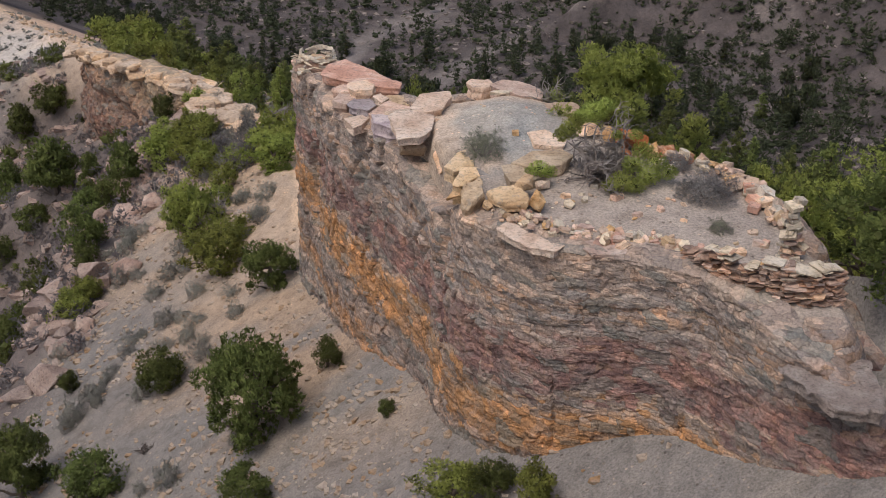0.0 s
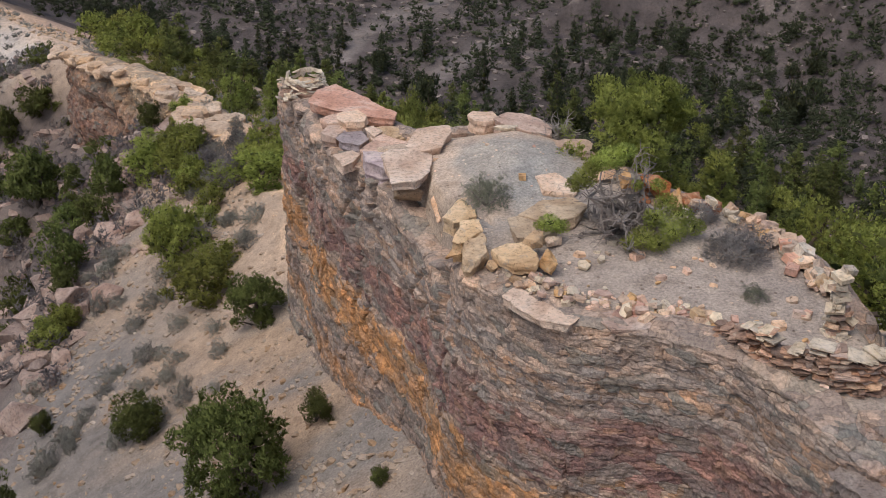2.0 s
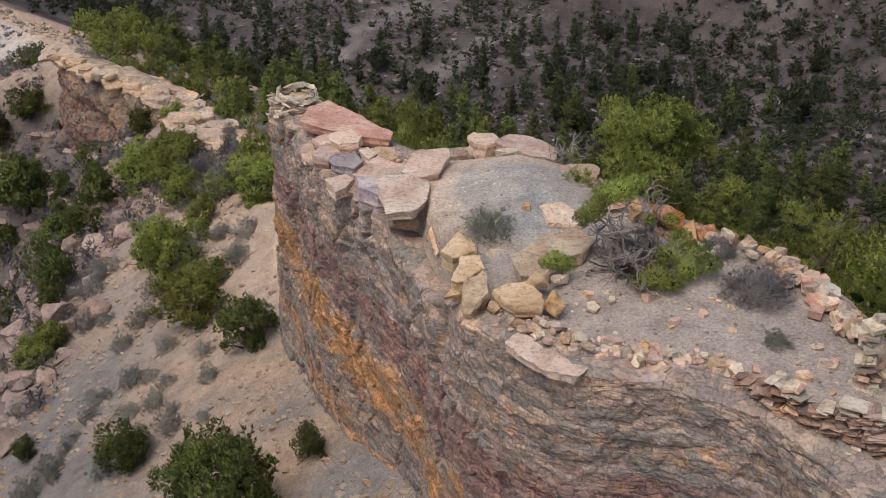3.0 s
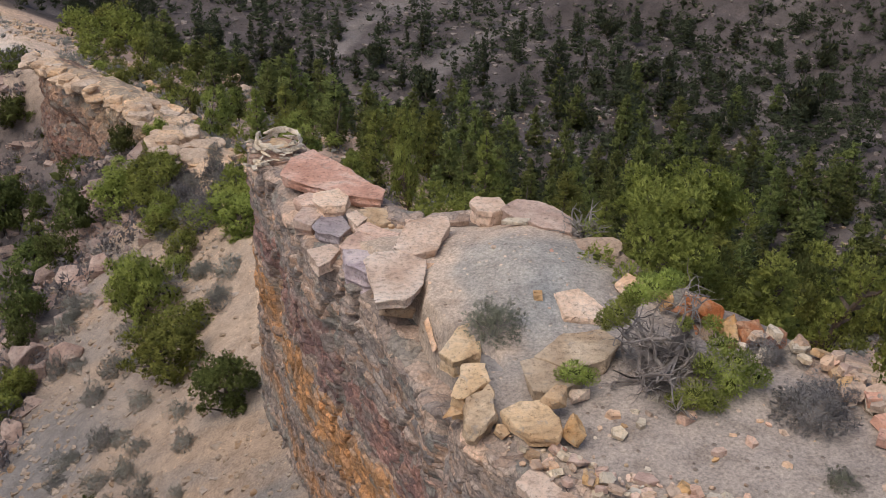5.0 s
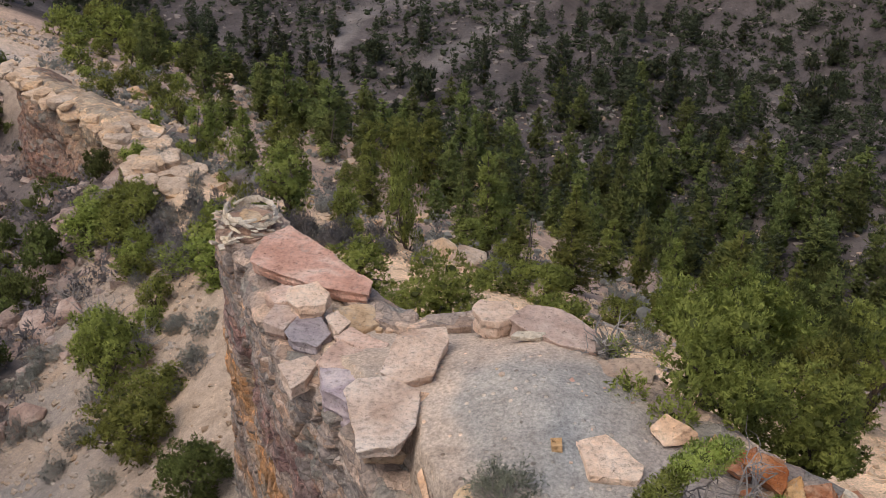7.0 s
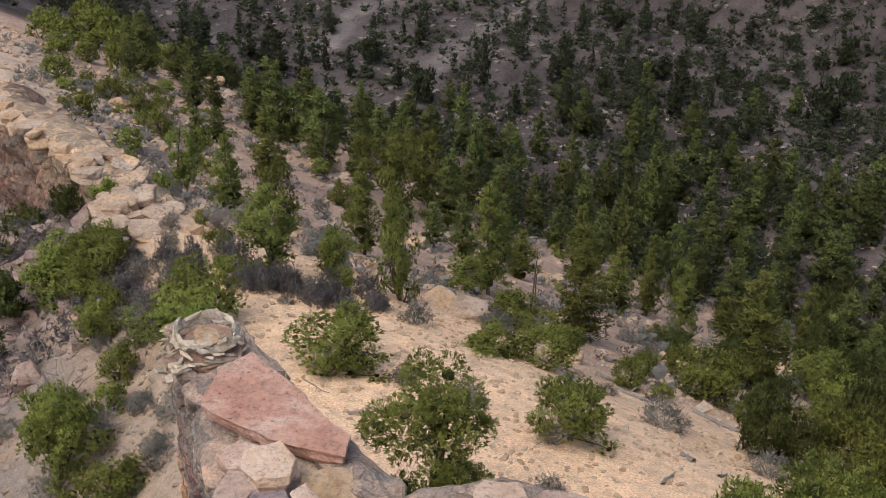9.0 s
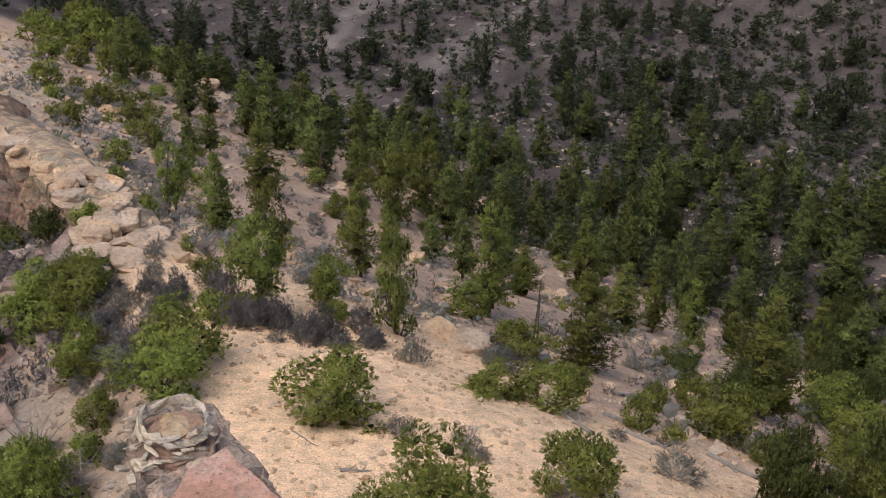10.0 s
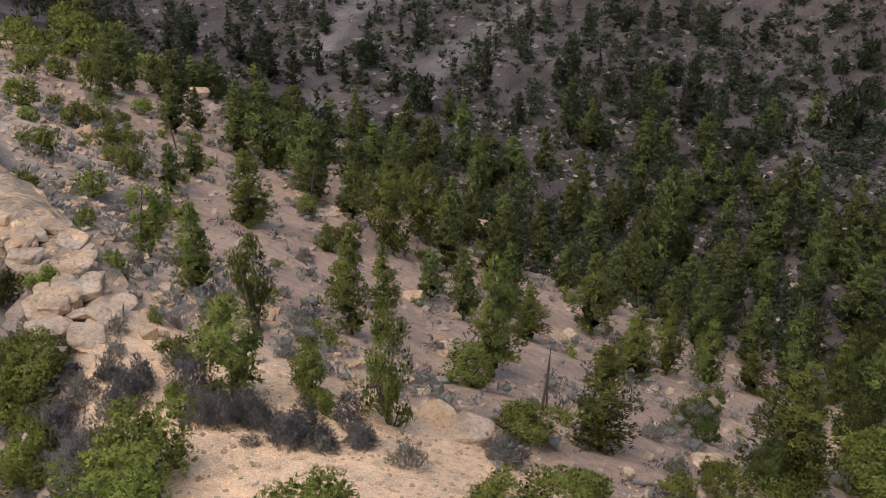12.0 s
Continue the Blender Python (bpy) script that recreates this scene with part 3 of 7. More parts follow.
def cliff_relief(s, z, x, y, seed, size=1.0, amount=1.0, torn=1.0):
    """How far the rock stands out: broken blocks of three sizes in rough beds, joints, ribs and upright fractures."""
    z = z + 0.10 * vnoise(s * 0.3, z * 0.2, seed=seed) + 0.06 * vnoise(s * 1.6, z * 1.6, seed=seed + 1)
    s = s + 0.25 * vnoise(s * 0.7, z * 0.9, seed=seed + 2) + 0.05 * vnoise(s * 4, z * 4, seed=seed + 3)
    t1, e1 = blocks(s / (1.25 * size), z / (0.55 * size), seed + 4)
    t2, e2 = blocks(s / (0.44 * size), z / (0.22 * size), seed + 5)
    t3, e3 = blocks(s / (0.16 * size), z / (0.12 * size), seed + 6)
    out = 0.11 * (t1 - 0.5) + 0.07 * (t2 - 0.5) * (0.4 + t1) * (0.5 + 0.5 * torn) + 0.035 * (t3 - 0.5)
    out = out - 0.06 * (1 - sstep(0.0, 0.03, e1)) - 0.03 * (1 - sstep(0.0, 0.06, e2)) - 0.010 * (1 - sstep(0.0, 0.2, e3))
    bed = np.floor(z / (0.42 * size) + 0.7 * vnoise(z * 1.3 / size, 0.5, seed=seed + 7))
    out = out + 0.045 * (hashed(bed, seed + 8) - 0.5)
    out = out + 0.16 * fbm(x * 0.33, y * 0.33, z * 0.12, octaves=2, seed=seed + 9)
    rib = np.abs(vnoise(s * 0.75 + 0.5 * vnoise(z * 0.6, s * 0.2, seed=seed + 10), z * 0.07, seed=seed + 11))
    out = out - 0.34 * torn * (1 - sstep(0.0, 0.12, rib)) * sstep(-0.2, 0.4, vnoise(s * 0.3, z * 0.3, seed=seed + 12))
    crack = np.abs(vnoise(s * 1.9 + 0.6 * vnoise(z * 1.1, s * 0.5, seed=seed + 15), z * 0.16, seed=seed + 16))
    out = out - 0.15 * torn * (1 - sstep(0.0, 0.09, crack))
    out = out + 0.04 * fbm(x * 4, y * 4, z * 5, octaves=4, seed=seed + 14)
    return amount * out


curve = closed_curve(BUTTE, lambda i: 0.06 if i < 18 else 0.2)
normal = outward(curve)
arc = np.concatenate([[0], np.cumsum(np.linalg.norm(np.diff(curve[:, :2], axis=0), axis=1))])
levels = np.concatenate([np.linspace(0, 1, 170), [1.0] * 9])
inset = np.concatenate([np.zeros(170), np.linspace(0.05, 0.75, 8), [0.85]])
foot = height(curve[:, 0], curve[:, 1], False)
foot = np.minimum(foot, height(curve[:, 0] + normal[:, 0], curve[:, 1] + normal[:, 1], False)) - 0.8
rows_xyz = []
for lev, ins in zip(levels, inset):
    z = foot + (curve[:, 2] - foot) * lev
    x, y = curve[:, 0], curve[:, 1]
    lean = 0.30 * (1 - lev) ** 2
    push = cliff_relief(arc, z - 0.2 * np.maximum(x, 0), x, y, 100, 1.0, 1.0, 0.3 + 0.8 * sstep(1.6, -0.4, x)) + lean
    if ins:
        push = push * max(0.0, 1 - ins * 1.5) - ins
        z = z - (0.7 if ins > 0.8 else 0.0) + 0.10 * min(1.0, ins * 5) + 0.14 * fbm(x * 2.4, y * 2.4, ins * 3, octaves=4, seed=130)
    rows_xyz.append(np.stack([x + normal[:, 0] * push, y + normal[:, 1] * push, z + 0 * x], 1))
butte_mesh = mesh_from("cliff", np.concatenate(rows_xyz), grid_faces(len(levels), len(curve), True)[:, ::-1], STRATA)
butte = tagged(new("butte"), "narrow rock butte with orange, maroon and grey bands", "rock formation", kind="structure")
cliff = new("cliff", butte_mesh)
cliff.parent = butte


def inside(x, y, poly):
    """How far points lie inside a closed outline (negative: outside)."""
    hit = np.zeros(np.shape(x), bool)
    dist = np.full(np.shape(x), 1e9)
    for (ax, ay), (bx, by) in zip(poly, np.roll(poly, -1, 0)):
        cross = ((ay > y) != (by > y)) & (x < (bx - ax) * (y - ay) / (by - ay + 1e-12) + ax)
        hit ^= cross
        t = np.clip(((x - ax) * (bx - ax) + (y - ay) * (by - ay)) / ((bx - ax) ** 2 + (by - ay) ** 2), 0, 1)
        dist = np.minimum(dist, np.hypot(x - ax - t * (bx - ax), y - ay - t * (by - ay)))
    return np.where(hit, dist, -dist)


PLAN = closed_curve(BUTTE, 0.5)


def top_height(x, y):
    """The uneven top: sand round the juniper, a bare grey dome behind it, lower ground under the slabs."""
    x, y = np.asarray(x, float), np.asarray(y, float)
    z = 11.75 + 0.55 * np.exp(-((x - 1.9) / 1.5) ** 2 - ((y - 31.7) / 2.0) ** 2) + 0.25 * np.exp(-((x - 4.4) / 2.0) ** 2 - ((y - 27.8) / 1.8) ** 2)
    z = z - 0.9 * sstep(32.5, 36.5, y - 0.25 * x)
    z = z - 2.4 * sstep(8.0, 9.6, x + 0.2 * np.maximum(0, 21 - y)) - 1.4 * sstep(21.0, 19.2, y)
    # the dome breaks off in a step above the cliff
    gap, hand = to_line(x, y, ((-0.25, 32.0), (-0.26, 30.6), (0.1, 29.86), (0.58, 29.26), (0.83, 28.83), (1.5, 28.1)))
    z = z - 1.35 * sstep(0.0, 0.3, gap * -hand + 0.06 * vnoise(x * 3, y * 3, seed=142)) * sstep(28.0, 28.7, y) * sstep(31.6, 30.9, y) * (x < 1.6)
    return z + 0.07 * fbm(x * 0.9, y * 0.9, seed=140) + 0.02 * fbm(x * 4, y * 4, seed=141)


tx, ty = np.arange(-6, 10.6, 0.1), np.arange(18.6, 42, 0.1)
TX, TY = np.meshgrid(tx, ty)
deep = inside(TX, TY, PLAN[:, :2])
TZ = top_height(TX, TY) - 1.2 * (1 - sstep(0.42, 0.72, deep))
faces = grid_faces(len(ty), len(tx))
keep = (deep.ravel()[faces] > 0.45).all(1)
top_mesh = mesh_from("top_soil", np.stack([TX, TY, TZ], -1).reshape(-1, 3), faces[keep], SOIL, True)
top_mesh.materials.append(STRATA)
mid = np.stack([TX, TY], -1).reshape(-1, 2)[faces[keep]].mean(1)
top_mesh.polygons.foreach_set("material_index", ((mid[:, 0] > 8.2) | (mid[:, 1] < 21.0)).astype(np.int32))
w_dome = np.exp(-((TX - 1.7) / 1.7) ** 2 - ((TY - 31.0) / 2.1) ** 2 + 0.5 * fbm(TX / 0.9, TY / 0.9, seed=143))
tint = np.array((0.345, 0.292, 0.254)) + (np.array((0.365, 0.335, 0.30)) - np.array((0.345, 0.292, 0.254))) * np.clip(1.5 * w_dome, 0, 1)[..., None]
w_rim = sstep(1.1, 0.6, deep + 0.3 * fbm(TX / 0.7, TY / 0.7, seed=144))
w_blue = np.exp(-((TX - 2.0 - 0.25 * (TY - 30)) / 0.55) ** 2 - ((TY - 30.0) / 1.5) ** 2 + 0.6 * fbm(TX / 0.5, TY / 0.5, seed=145))
tint = tint + (np.array((0.27, 0.272, 0.268)) - tint) * np.clip(0.7 * w_blue, 0, 1)[..., None]
d_edge, _ = to_line(TX, TY, ((-0.1, 32.6), (-0.15, 30.7), (0.2, 29.9), (0.7, 29.3), (1.0, 28.9)))
w_edge = np.maximum(sstep(0.75, 0.2, d_edge + 0.3 * fbm(TX / 0.5, TY / 0.5, seed=146)), sstep(32.2, 33.0, TY + 0.5 * fbm(TX, TY, seed=147)))
tint = tint + (np.array((0.53, 0.42, 0.335)) - tint) * 0.85 * w_edge[..., None]
tint = tint + (np.array((0.47, 0.36, 0.26)) - tint) * 0.4 * w_rim[..., None]
w_grey = np.exp(-((TX - 0.9) / 1.3) ** 2 - ((TY - 28.0) / 2.2) ** 2 + 0.5 * fbm(TX / 0.8, TY / 0.8, seed=148)) * sstep(0.3, -0.1, TX - 0.45 * (TY - 26.6))
tint = tint + (np.array((0.235, 0.21, 0.194)) - tint) * np.clip(w_grey, 0, 1)[..., None]
shade = top_mesh.color_attributes.new("soil", "FLOAT_COLOR", "POINT")
shade.data.foreach_set("color", np.concatenate([tint.reshape(-1, 3), np.ones((tint.size // 3, 1))], 1).astype(np.float32).ravel())
top_soil = new("top_soil", top_mesh)
top_soil.parent = butte
tagged(top_soil, "pale grey hardpan and sand on the top")


# ---- builders for stones and plants ----
def empty(name, m, label, category, group=""):
    ob = new(name)
    ob.empty_display_size = 0.2
    ob.matrix_world = m
    return tagged(ob, label, category, group)


def part(name, me, parent, label="", m=None):
    ob = new(name, me)
    ob.parent = parent
    if m is not None:
        ob.matrix_basis = m
    if label:
        ob["label"] = label
    return ob


def boulder_mesh(name, material, seed, size=(1, 1, 1), cuts=15, detail=3, flat=0.0, soft=0.025):
    """A broken angular stone: the hull of a few corners, with chipped edges; detail 2 leaves it plain."""
    rnd = random.Random(seed)
    bm = bmesh.new()
    for c in range(cuts):
        d = Vector((rnd.gauss(0, 1), rnd.gauss(0, 1), rnd.gauss(0, 1))).normalized()
        d = d / max(abs(d.x), abs(d.y), abs(d.z)) ** 0.75 * rnd.uniform(0.8, 1.0)
        if flat:
            d.z = max(-flat, min(flat, d.z * 1.6)) * rnd.uniform(0.9, 1.0)
        bm.verts.new(d)
    made = bmesh.ops.convex_hull(bm, input=list(bm.verts))
    bmesh.ops.delete(bm, geom=[g for g in made["geom_interior"] if isinstance(g, bmesh.types.BMVert)], context="VERTS")
    bmesh.ops.dissolve_limit(bm, angle_limit=0.35, verts=list(bm.verts), edges=list(bm.edges))
    if detail > 2:
        bmesh.ops.bevel(bm, geom=list(bm.edges), offset=soft, segments=1 if soft < 0.05 else 2, affect="EDGES", profile=0.5)
        bmesh.ops.triangulate(bm, faces=list(bm.faces))
        for _ in range(3):
            long = [e for e in bm.edges if e.calc_length() > (0.22 if soft < 0.05 else 0.5)]
            if long:
                bmesh.ops.subdivide_edges(bm, edges=long, cuts=1)
                bmesh.ops.triangulate(bm, faces=list(bm.faces))
    else:
        bmesh.ops.triangulate(bm, faces=list(bm.faces))
    bm.verts.index_update()
    v = np.array([p.co for p in bm.verts])
    f = np.array([[q.index for q in p.verts] for p in bm.faces])
    bm.free()
    if detail > 2:
        v = v + 0.09 * np.stack([fbm(v[:, 0] * 3.0 + seed, v[:, 1] * 3.0, v[:, 2] * 4.0, 4, seed + k) for k in range(3)], 1)
    v *= np.array(size) / 2
    return mesh_from(name, v, f, material)


def plate_mesh(name, material, seed):
    """A flat building stone: a rough box with split faces."""
    rnd = random.Random(seed)
    bm = bmesh.new()
    top = []
    n = rnd.choice((4, 5, 5, 6))
    for lev in (-0.5, 0.5):
        ring = []
        for i in range(n):
            a = (i + 0.5) / n * 6.283
            c, s = math.cos(a), math.sin(a)
            k = 0.5 / max(abs(c), abs(s)) ** 0.85
            ring.append(bm.verts.new((c * k * rnd.uniform(0.82, 1.05), s * k * rnd.uniform(0.82, 1.05), lev * rnd.uniform(0.75, 1.05))))
        top.append(ring)
    bm.faces.new(top[0][::-1])
    bm.faces.new(top[1])
    for i in range(n):
        bm.faces.new((top[0][i], top[0][(i + 1) % n], top[1][(i + 1) % n], top[1][i]))
    bmesh.ops.triangulate(bm, faces=list(bm.faces))
    bm.verts.index_update()
    v = np.array([p.co for p in bm.verts])
    f = np.array([[q.index for q in p.verts] for p in bm.faces])
    bm.free()
    return mesh_from(name, v, f, material)


def slab_mesh(name, outline, thick, material, seed, tilt=(0.0, 0.0), wear=0.035):
    """A flat stone with the given outline round its middle, broken edges and a weathered face."""
    bm = bmesh.new()
    rim = [bm.verts.new((x, y, 0)) for x, y in outline]
    face = bm.faces.new(rim)
    if face.normal.z < 0 or face.calc_area() and sum((b[0] - a[0]) * (b[1] + a[1]) for a, b in zip(outline, outline[1:] + outline[:1])) > 0:
        face.normal_flip()
    made = bmesh.ops.extrude_face_region(bm, geom=[face])
    low = [g for g in made["geom"] if isinstance(g, bmesh.types.BMVert)]
    mid = sum((q.co for q in low), Vector()) / len(low)
    for q in low:
        q.co = mid + (q.co - mid) * 0.9
        q.co.z -= thick
    bmesh.ops.recalc_face_normals(bm, faces=bm.faces)
    bmesh.ops.bevel(bm, geom=list(bm.edges), offset=min(0.016, thick * 0.1), segments=1, affect="EDGES", profile=0.6)
    bmesh.ops.triangulate(bm, faces=bm.faces)
    for _ in range(4):
        long = [e for e in bm.edges if e.calc_length() > 0.11]
        if not long:
            break
        bmesh.ops.subdivide_edges(bm, edges=long, cuts=1)
        bmesh.ops.triangulate(bm, faces=bm.faces)
    v = np.array([q.co for q in bm.verts])
    f = np.array([[q.index for q in p.verts] for p in bm.faces])
    bm.verts.index_update()
    bm.free()
    nx = np.stack([fbm(v[:, 0] * 2.6 + seed, v[:, 1] * 2.6, v[:, 2] * 5, 4, seed + k) for k in range(3)], 1) * np.array([2.2, 2.2, 1.0])
    bedding = np.round(v[:, 2] / 0.09)
    step = 0.05 * (hashed(bedding, seed) - 0.5) * (v[:, 2] < -0.03)
    r = np.linalg.norm(v[:, :2] - np.array(mid)[:2], axis=1)[:, None] + 1e-6
    v[:, :2] += (v[:, :2] - np.array(mid)[:2]) / r * step[:, None]
    v = v + wear * nx
    v[:, 2] += tilt[0] * v[:, 0] + tilt[1] * v[:, 1]
    return mesh_from(name, v, f, material)


def limb(points, radii, sides=6):
    """Verts and faces of a bent, tapering branch."""
    pts = np.asarray(points, float)
    d = np.gradient(pts, axis=0)
    d /= np.linalg.norm(d, axis=1)[:, None] + 1e-9
    ref = np.where(np.abs(d[:, 2:3]) < 0.9, [[0, 0, 1.0]], [[1.0, 0, 0]])
    a = np.cross(d, ref)
    a /= np.linalg.norm(a, axis=1)[:, None]
    b = np.cross(d, a)
    ang = np.linspace(0, 2 * np.pi, sides, endpoint=False)
    ring = a[:, None] * np.cos(ang)[None, :, None] + b[:, None] * np.sin(ang)[None, :, None]
    v = pts[:, None] + ring * np.asarray(radii)[:, None, None]
    return v.reshape(-1, 3), grid_faces(len(pts), sides, True)


def joined(pieces):
    """One mesh of several branches, each grown on to the first where they meet."""
    vs, fs, base = [], [], 0
    first = pieces[0][0]
    for v, f in pieces:
        vs.append(v)
        fs.append(f + base)
        if base and f.shape[1] == 4:
            near = int(np.argmin(((first - v[0]) ** 2).sum(1)))
            fs.append(np.array([[near, near + 1 if near + 1 < len(first) else near - 1, base + 1, base]]))
        base += len(v)
    return np.concatenate(vs), np.concatenate(fs)


def branch_path(rnd, start, way, length, bends=5, wander=0.35, rise=0.0):
    pts = [np.array(start, float)]
    way = np.array(way, float)
    way /= np.linalg.norm(way)
    for _ in range(bends):
        way = way + np.array([rnd.gauss(0, wander), rnd.gauss(0, wander), rnd.gauss(0, wander) + rise])
        way /= np.linalg.norm(way)
        pts.append(pts[-1] + way * length / bends)
    return pts


def sprigs(centres, size, seed, up=0.3, slim=0.12, out=None, loose=0.75):
    """Slender tufts of needles, one at each centre, growing outwards; out: the way that the crown faces there."""
    rng = np.random.default_rng(seed)
    n = len(centres)
    d = rng.normal(size=(n, 3)) * loose
    d = d + (out if out is not None else 0.0)
    d[:, 2] += up
    d /= np.linalg.norm(d, axis=1)[:, None] + 1e-9
    s = np.cross(rng.normal(size=(n, 3)), d)
    s /= np.linalg.norm(s, axis=1)[:, None] + 1e-9
    L = (size * rng.uniform(0.6, 1.4, n))[:, None]
    w = L * slim
    c = np.asarray(centres)
    v = np.stack([c - d * L * 0.5 + s * w, c - d * L * 0.5 - s * w, c + d * L * 0.6], 1)
    return v.reshape(-1, 3), np.arange(n * 3).reshape(-1, 3)


def tufts(centres, out, size, seed, per=6, slim=0.21, loose=0.6):
    """Bunches of needles: several slender blades fan out from each centre."""
    rng = np.random.default_rng(seed + 9)
    axis = out / (np.linalg.norm(out, axis=1)[:, None] + 1e-9) + rng.normal(0, 0.45, np.shape(centres)) + np.array([0, 0, 0.2])
    axis /= np.linalg.norm(axis, axis=1)[:, None] + 1e-9
    way = np.repeat(axis, per, 0)
    spots = np.repeat(centres, per, 0) + way * size * rng.uniform(0.0, 0.6, (len(way), 1)) + rng.normal(0, 0.3 * size, way.shape)
    return sprigs(spots, size, seed, up=0.1, slim=slim, out=way * 1.2, loose=loose)


def unit_ball(detail):
    bm = bmesh.new()
    bmesh.ops.create_icosphere(bm, subdivisions=detail, radius=1.0)
    v = np.array([p.co for p in bm.verts])
    f = np.array([[q.index for q in p.verts] for p in bm.faces])
    bm.free()
    return v, f


BALL = unit_ball(1)


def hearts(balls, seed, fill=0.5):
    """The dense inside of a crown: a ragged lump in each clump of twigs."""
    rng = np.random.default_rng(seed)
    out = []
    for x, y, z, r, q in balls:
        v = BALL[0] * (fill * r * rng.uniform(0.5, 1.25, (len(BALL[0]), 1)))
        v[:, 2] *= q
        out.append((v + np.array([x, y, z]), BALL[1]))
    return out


def heap(pieces):
    vs, fs, base = [], [], 0
    for v, f in pieces:
        vs.append(v)
        fs.append(f + base)
        base += len(v)
    return np.concatenate(vs), np.concatenate(fs)


def in_balls(rng, balls, count, shell=0.55):
    """Random places in a set of balls (x, y, z, r, squash), more of them towards the outside."""
    balls = np.asarray(balls, float)
    weight = balls[:, 3] ** 2
    k = rng.choice(len(balls), count, p=weight / weight.sum())
    d = rng.normal(size=(count, 3))
    d /= np.linalg.norm(d, axis=1)[:, None]
    r = rng.uniform(shell ** 3, 1, count) ** (1 / 3)
    p = d * (r * balls[k, 3])[:, None]
    p[:, 2] *= balls[k, 4]
    return balls[k, :3] + p, d + np.array([0, 0, 0.25])


def juniper(seed, h=2.6, w=2.6, count=1500, size=0.15, lean=0.0, low=0.1, dome=9):
    """Meshes of a bushy juniper or pinyon: twisted trunk with limbs, and a lumpy crown with gaps."""
    rnd, rng = random.Random(seed), np.random.default_rng(seed)
    pieces, balls = [], []
    trunk = branch_path(rnd, (0, 0, -0.2), (rnd.gauss(lean, 0.15), rnd.gauss(0, 0.15), 1), h * 0.75, 5, 0.16)
    pieces.append(limb(trunk, np.linspace(0.045 * min(h, 3.5), 0.016 * min(h, 3.5), 6), 6))
    n = rnd.randint(13, 17)
    for i in range(n):
        q = rnd.uniform(low, 1.0)
        p0 = trunk[min(5, int(q * 5.2))]
        a = i * 2.4 + rnd.uniform(-0.5, 0.5)
        reach = w * 0.5 * rnd.uniform(0.45, 0.95) * (1.05 - 0.55 * q * q)
        path = branch_path(rnd, p0, (math.cos(a), math.sin(a), rnd.uniform(0.0, 0.9)), reach, 4, 0.22, 0.08)
        pieces.append(limb(path, np.linspace(0.022 * h, 0.007 * h, 5), 4))
        end = path[-1]
        r = w * rnd.uniform(0.09, 0.145)
        balls.append((*end, r, rnd.uniform(0.65, 0.95)))
        for _ in range(3):
            o = [rnd.gauss(0, r * 0.7) for _ in range(3)]
            balls.append((end[0] + o[0], end[1] + o[1], end[2] + o[2] * 0.7 + 0.1 * r, r * rnd.uniform(0.45, 0.75), 0.8))
    for _ in range(4):
        balls.append((trunk[-1][0] + rnd.gauss(0, 0.14 * w), trunk[-1][1] + rnd.gauss(0, 0.14 * w), trunk[-1][2] + rnd.uniform(-0.1, 0.16) * h, w * rnd.uniform(0.11, 0.17), 1.0))
    for _ in range(dome):
        d = Vector((rnd.gauss(0, 1), rnd.gauss(0, 1), rnd.gauss(0.1, 0.95))).normalized()
        k = rnd.uniform(0.6, 1.0)
        balls.append((d.x * w * 0.40 * k, d.y * w * 0.40 * k, h * (0.48 + 0.42 * d.z * k), w * rnd.uniform(0.08, 0.14), 0.85))
    balls = [b for b in balls if b[2] > 0.06 * h]
    pts, out = in_balls(rng, balls, count // 6, 0.62)
    ok = pts[:, 2] > 0.05 * h
    return joined(pieces), (*heap(hearts(balls, seed, 0.28) + [tufts(pts[ok], out[ok], size, seed)]), 20 * len(balls))


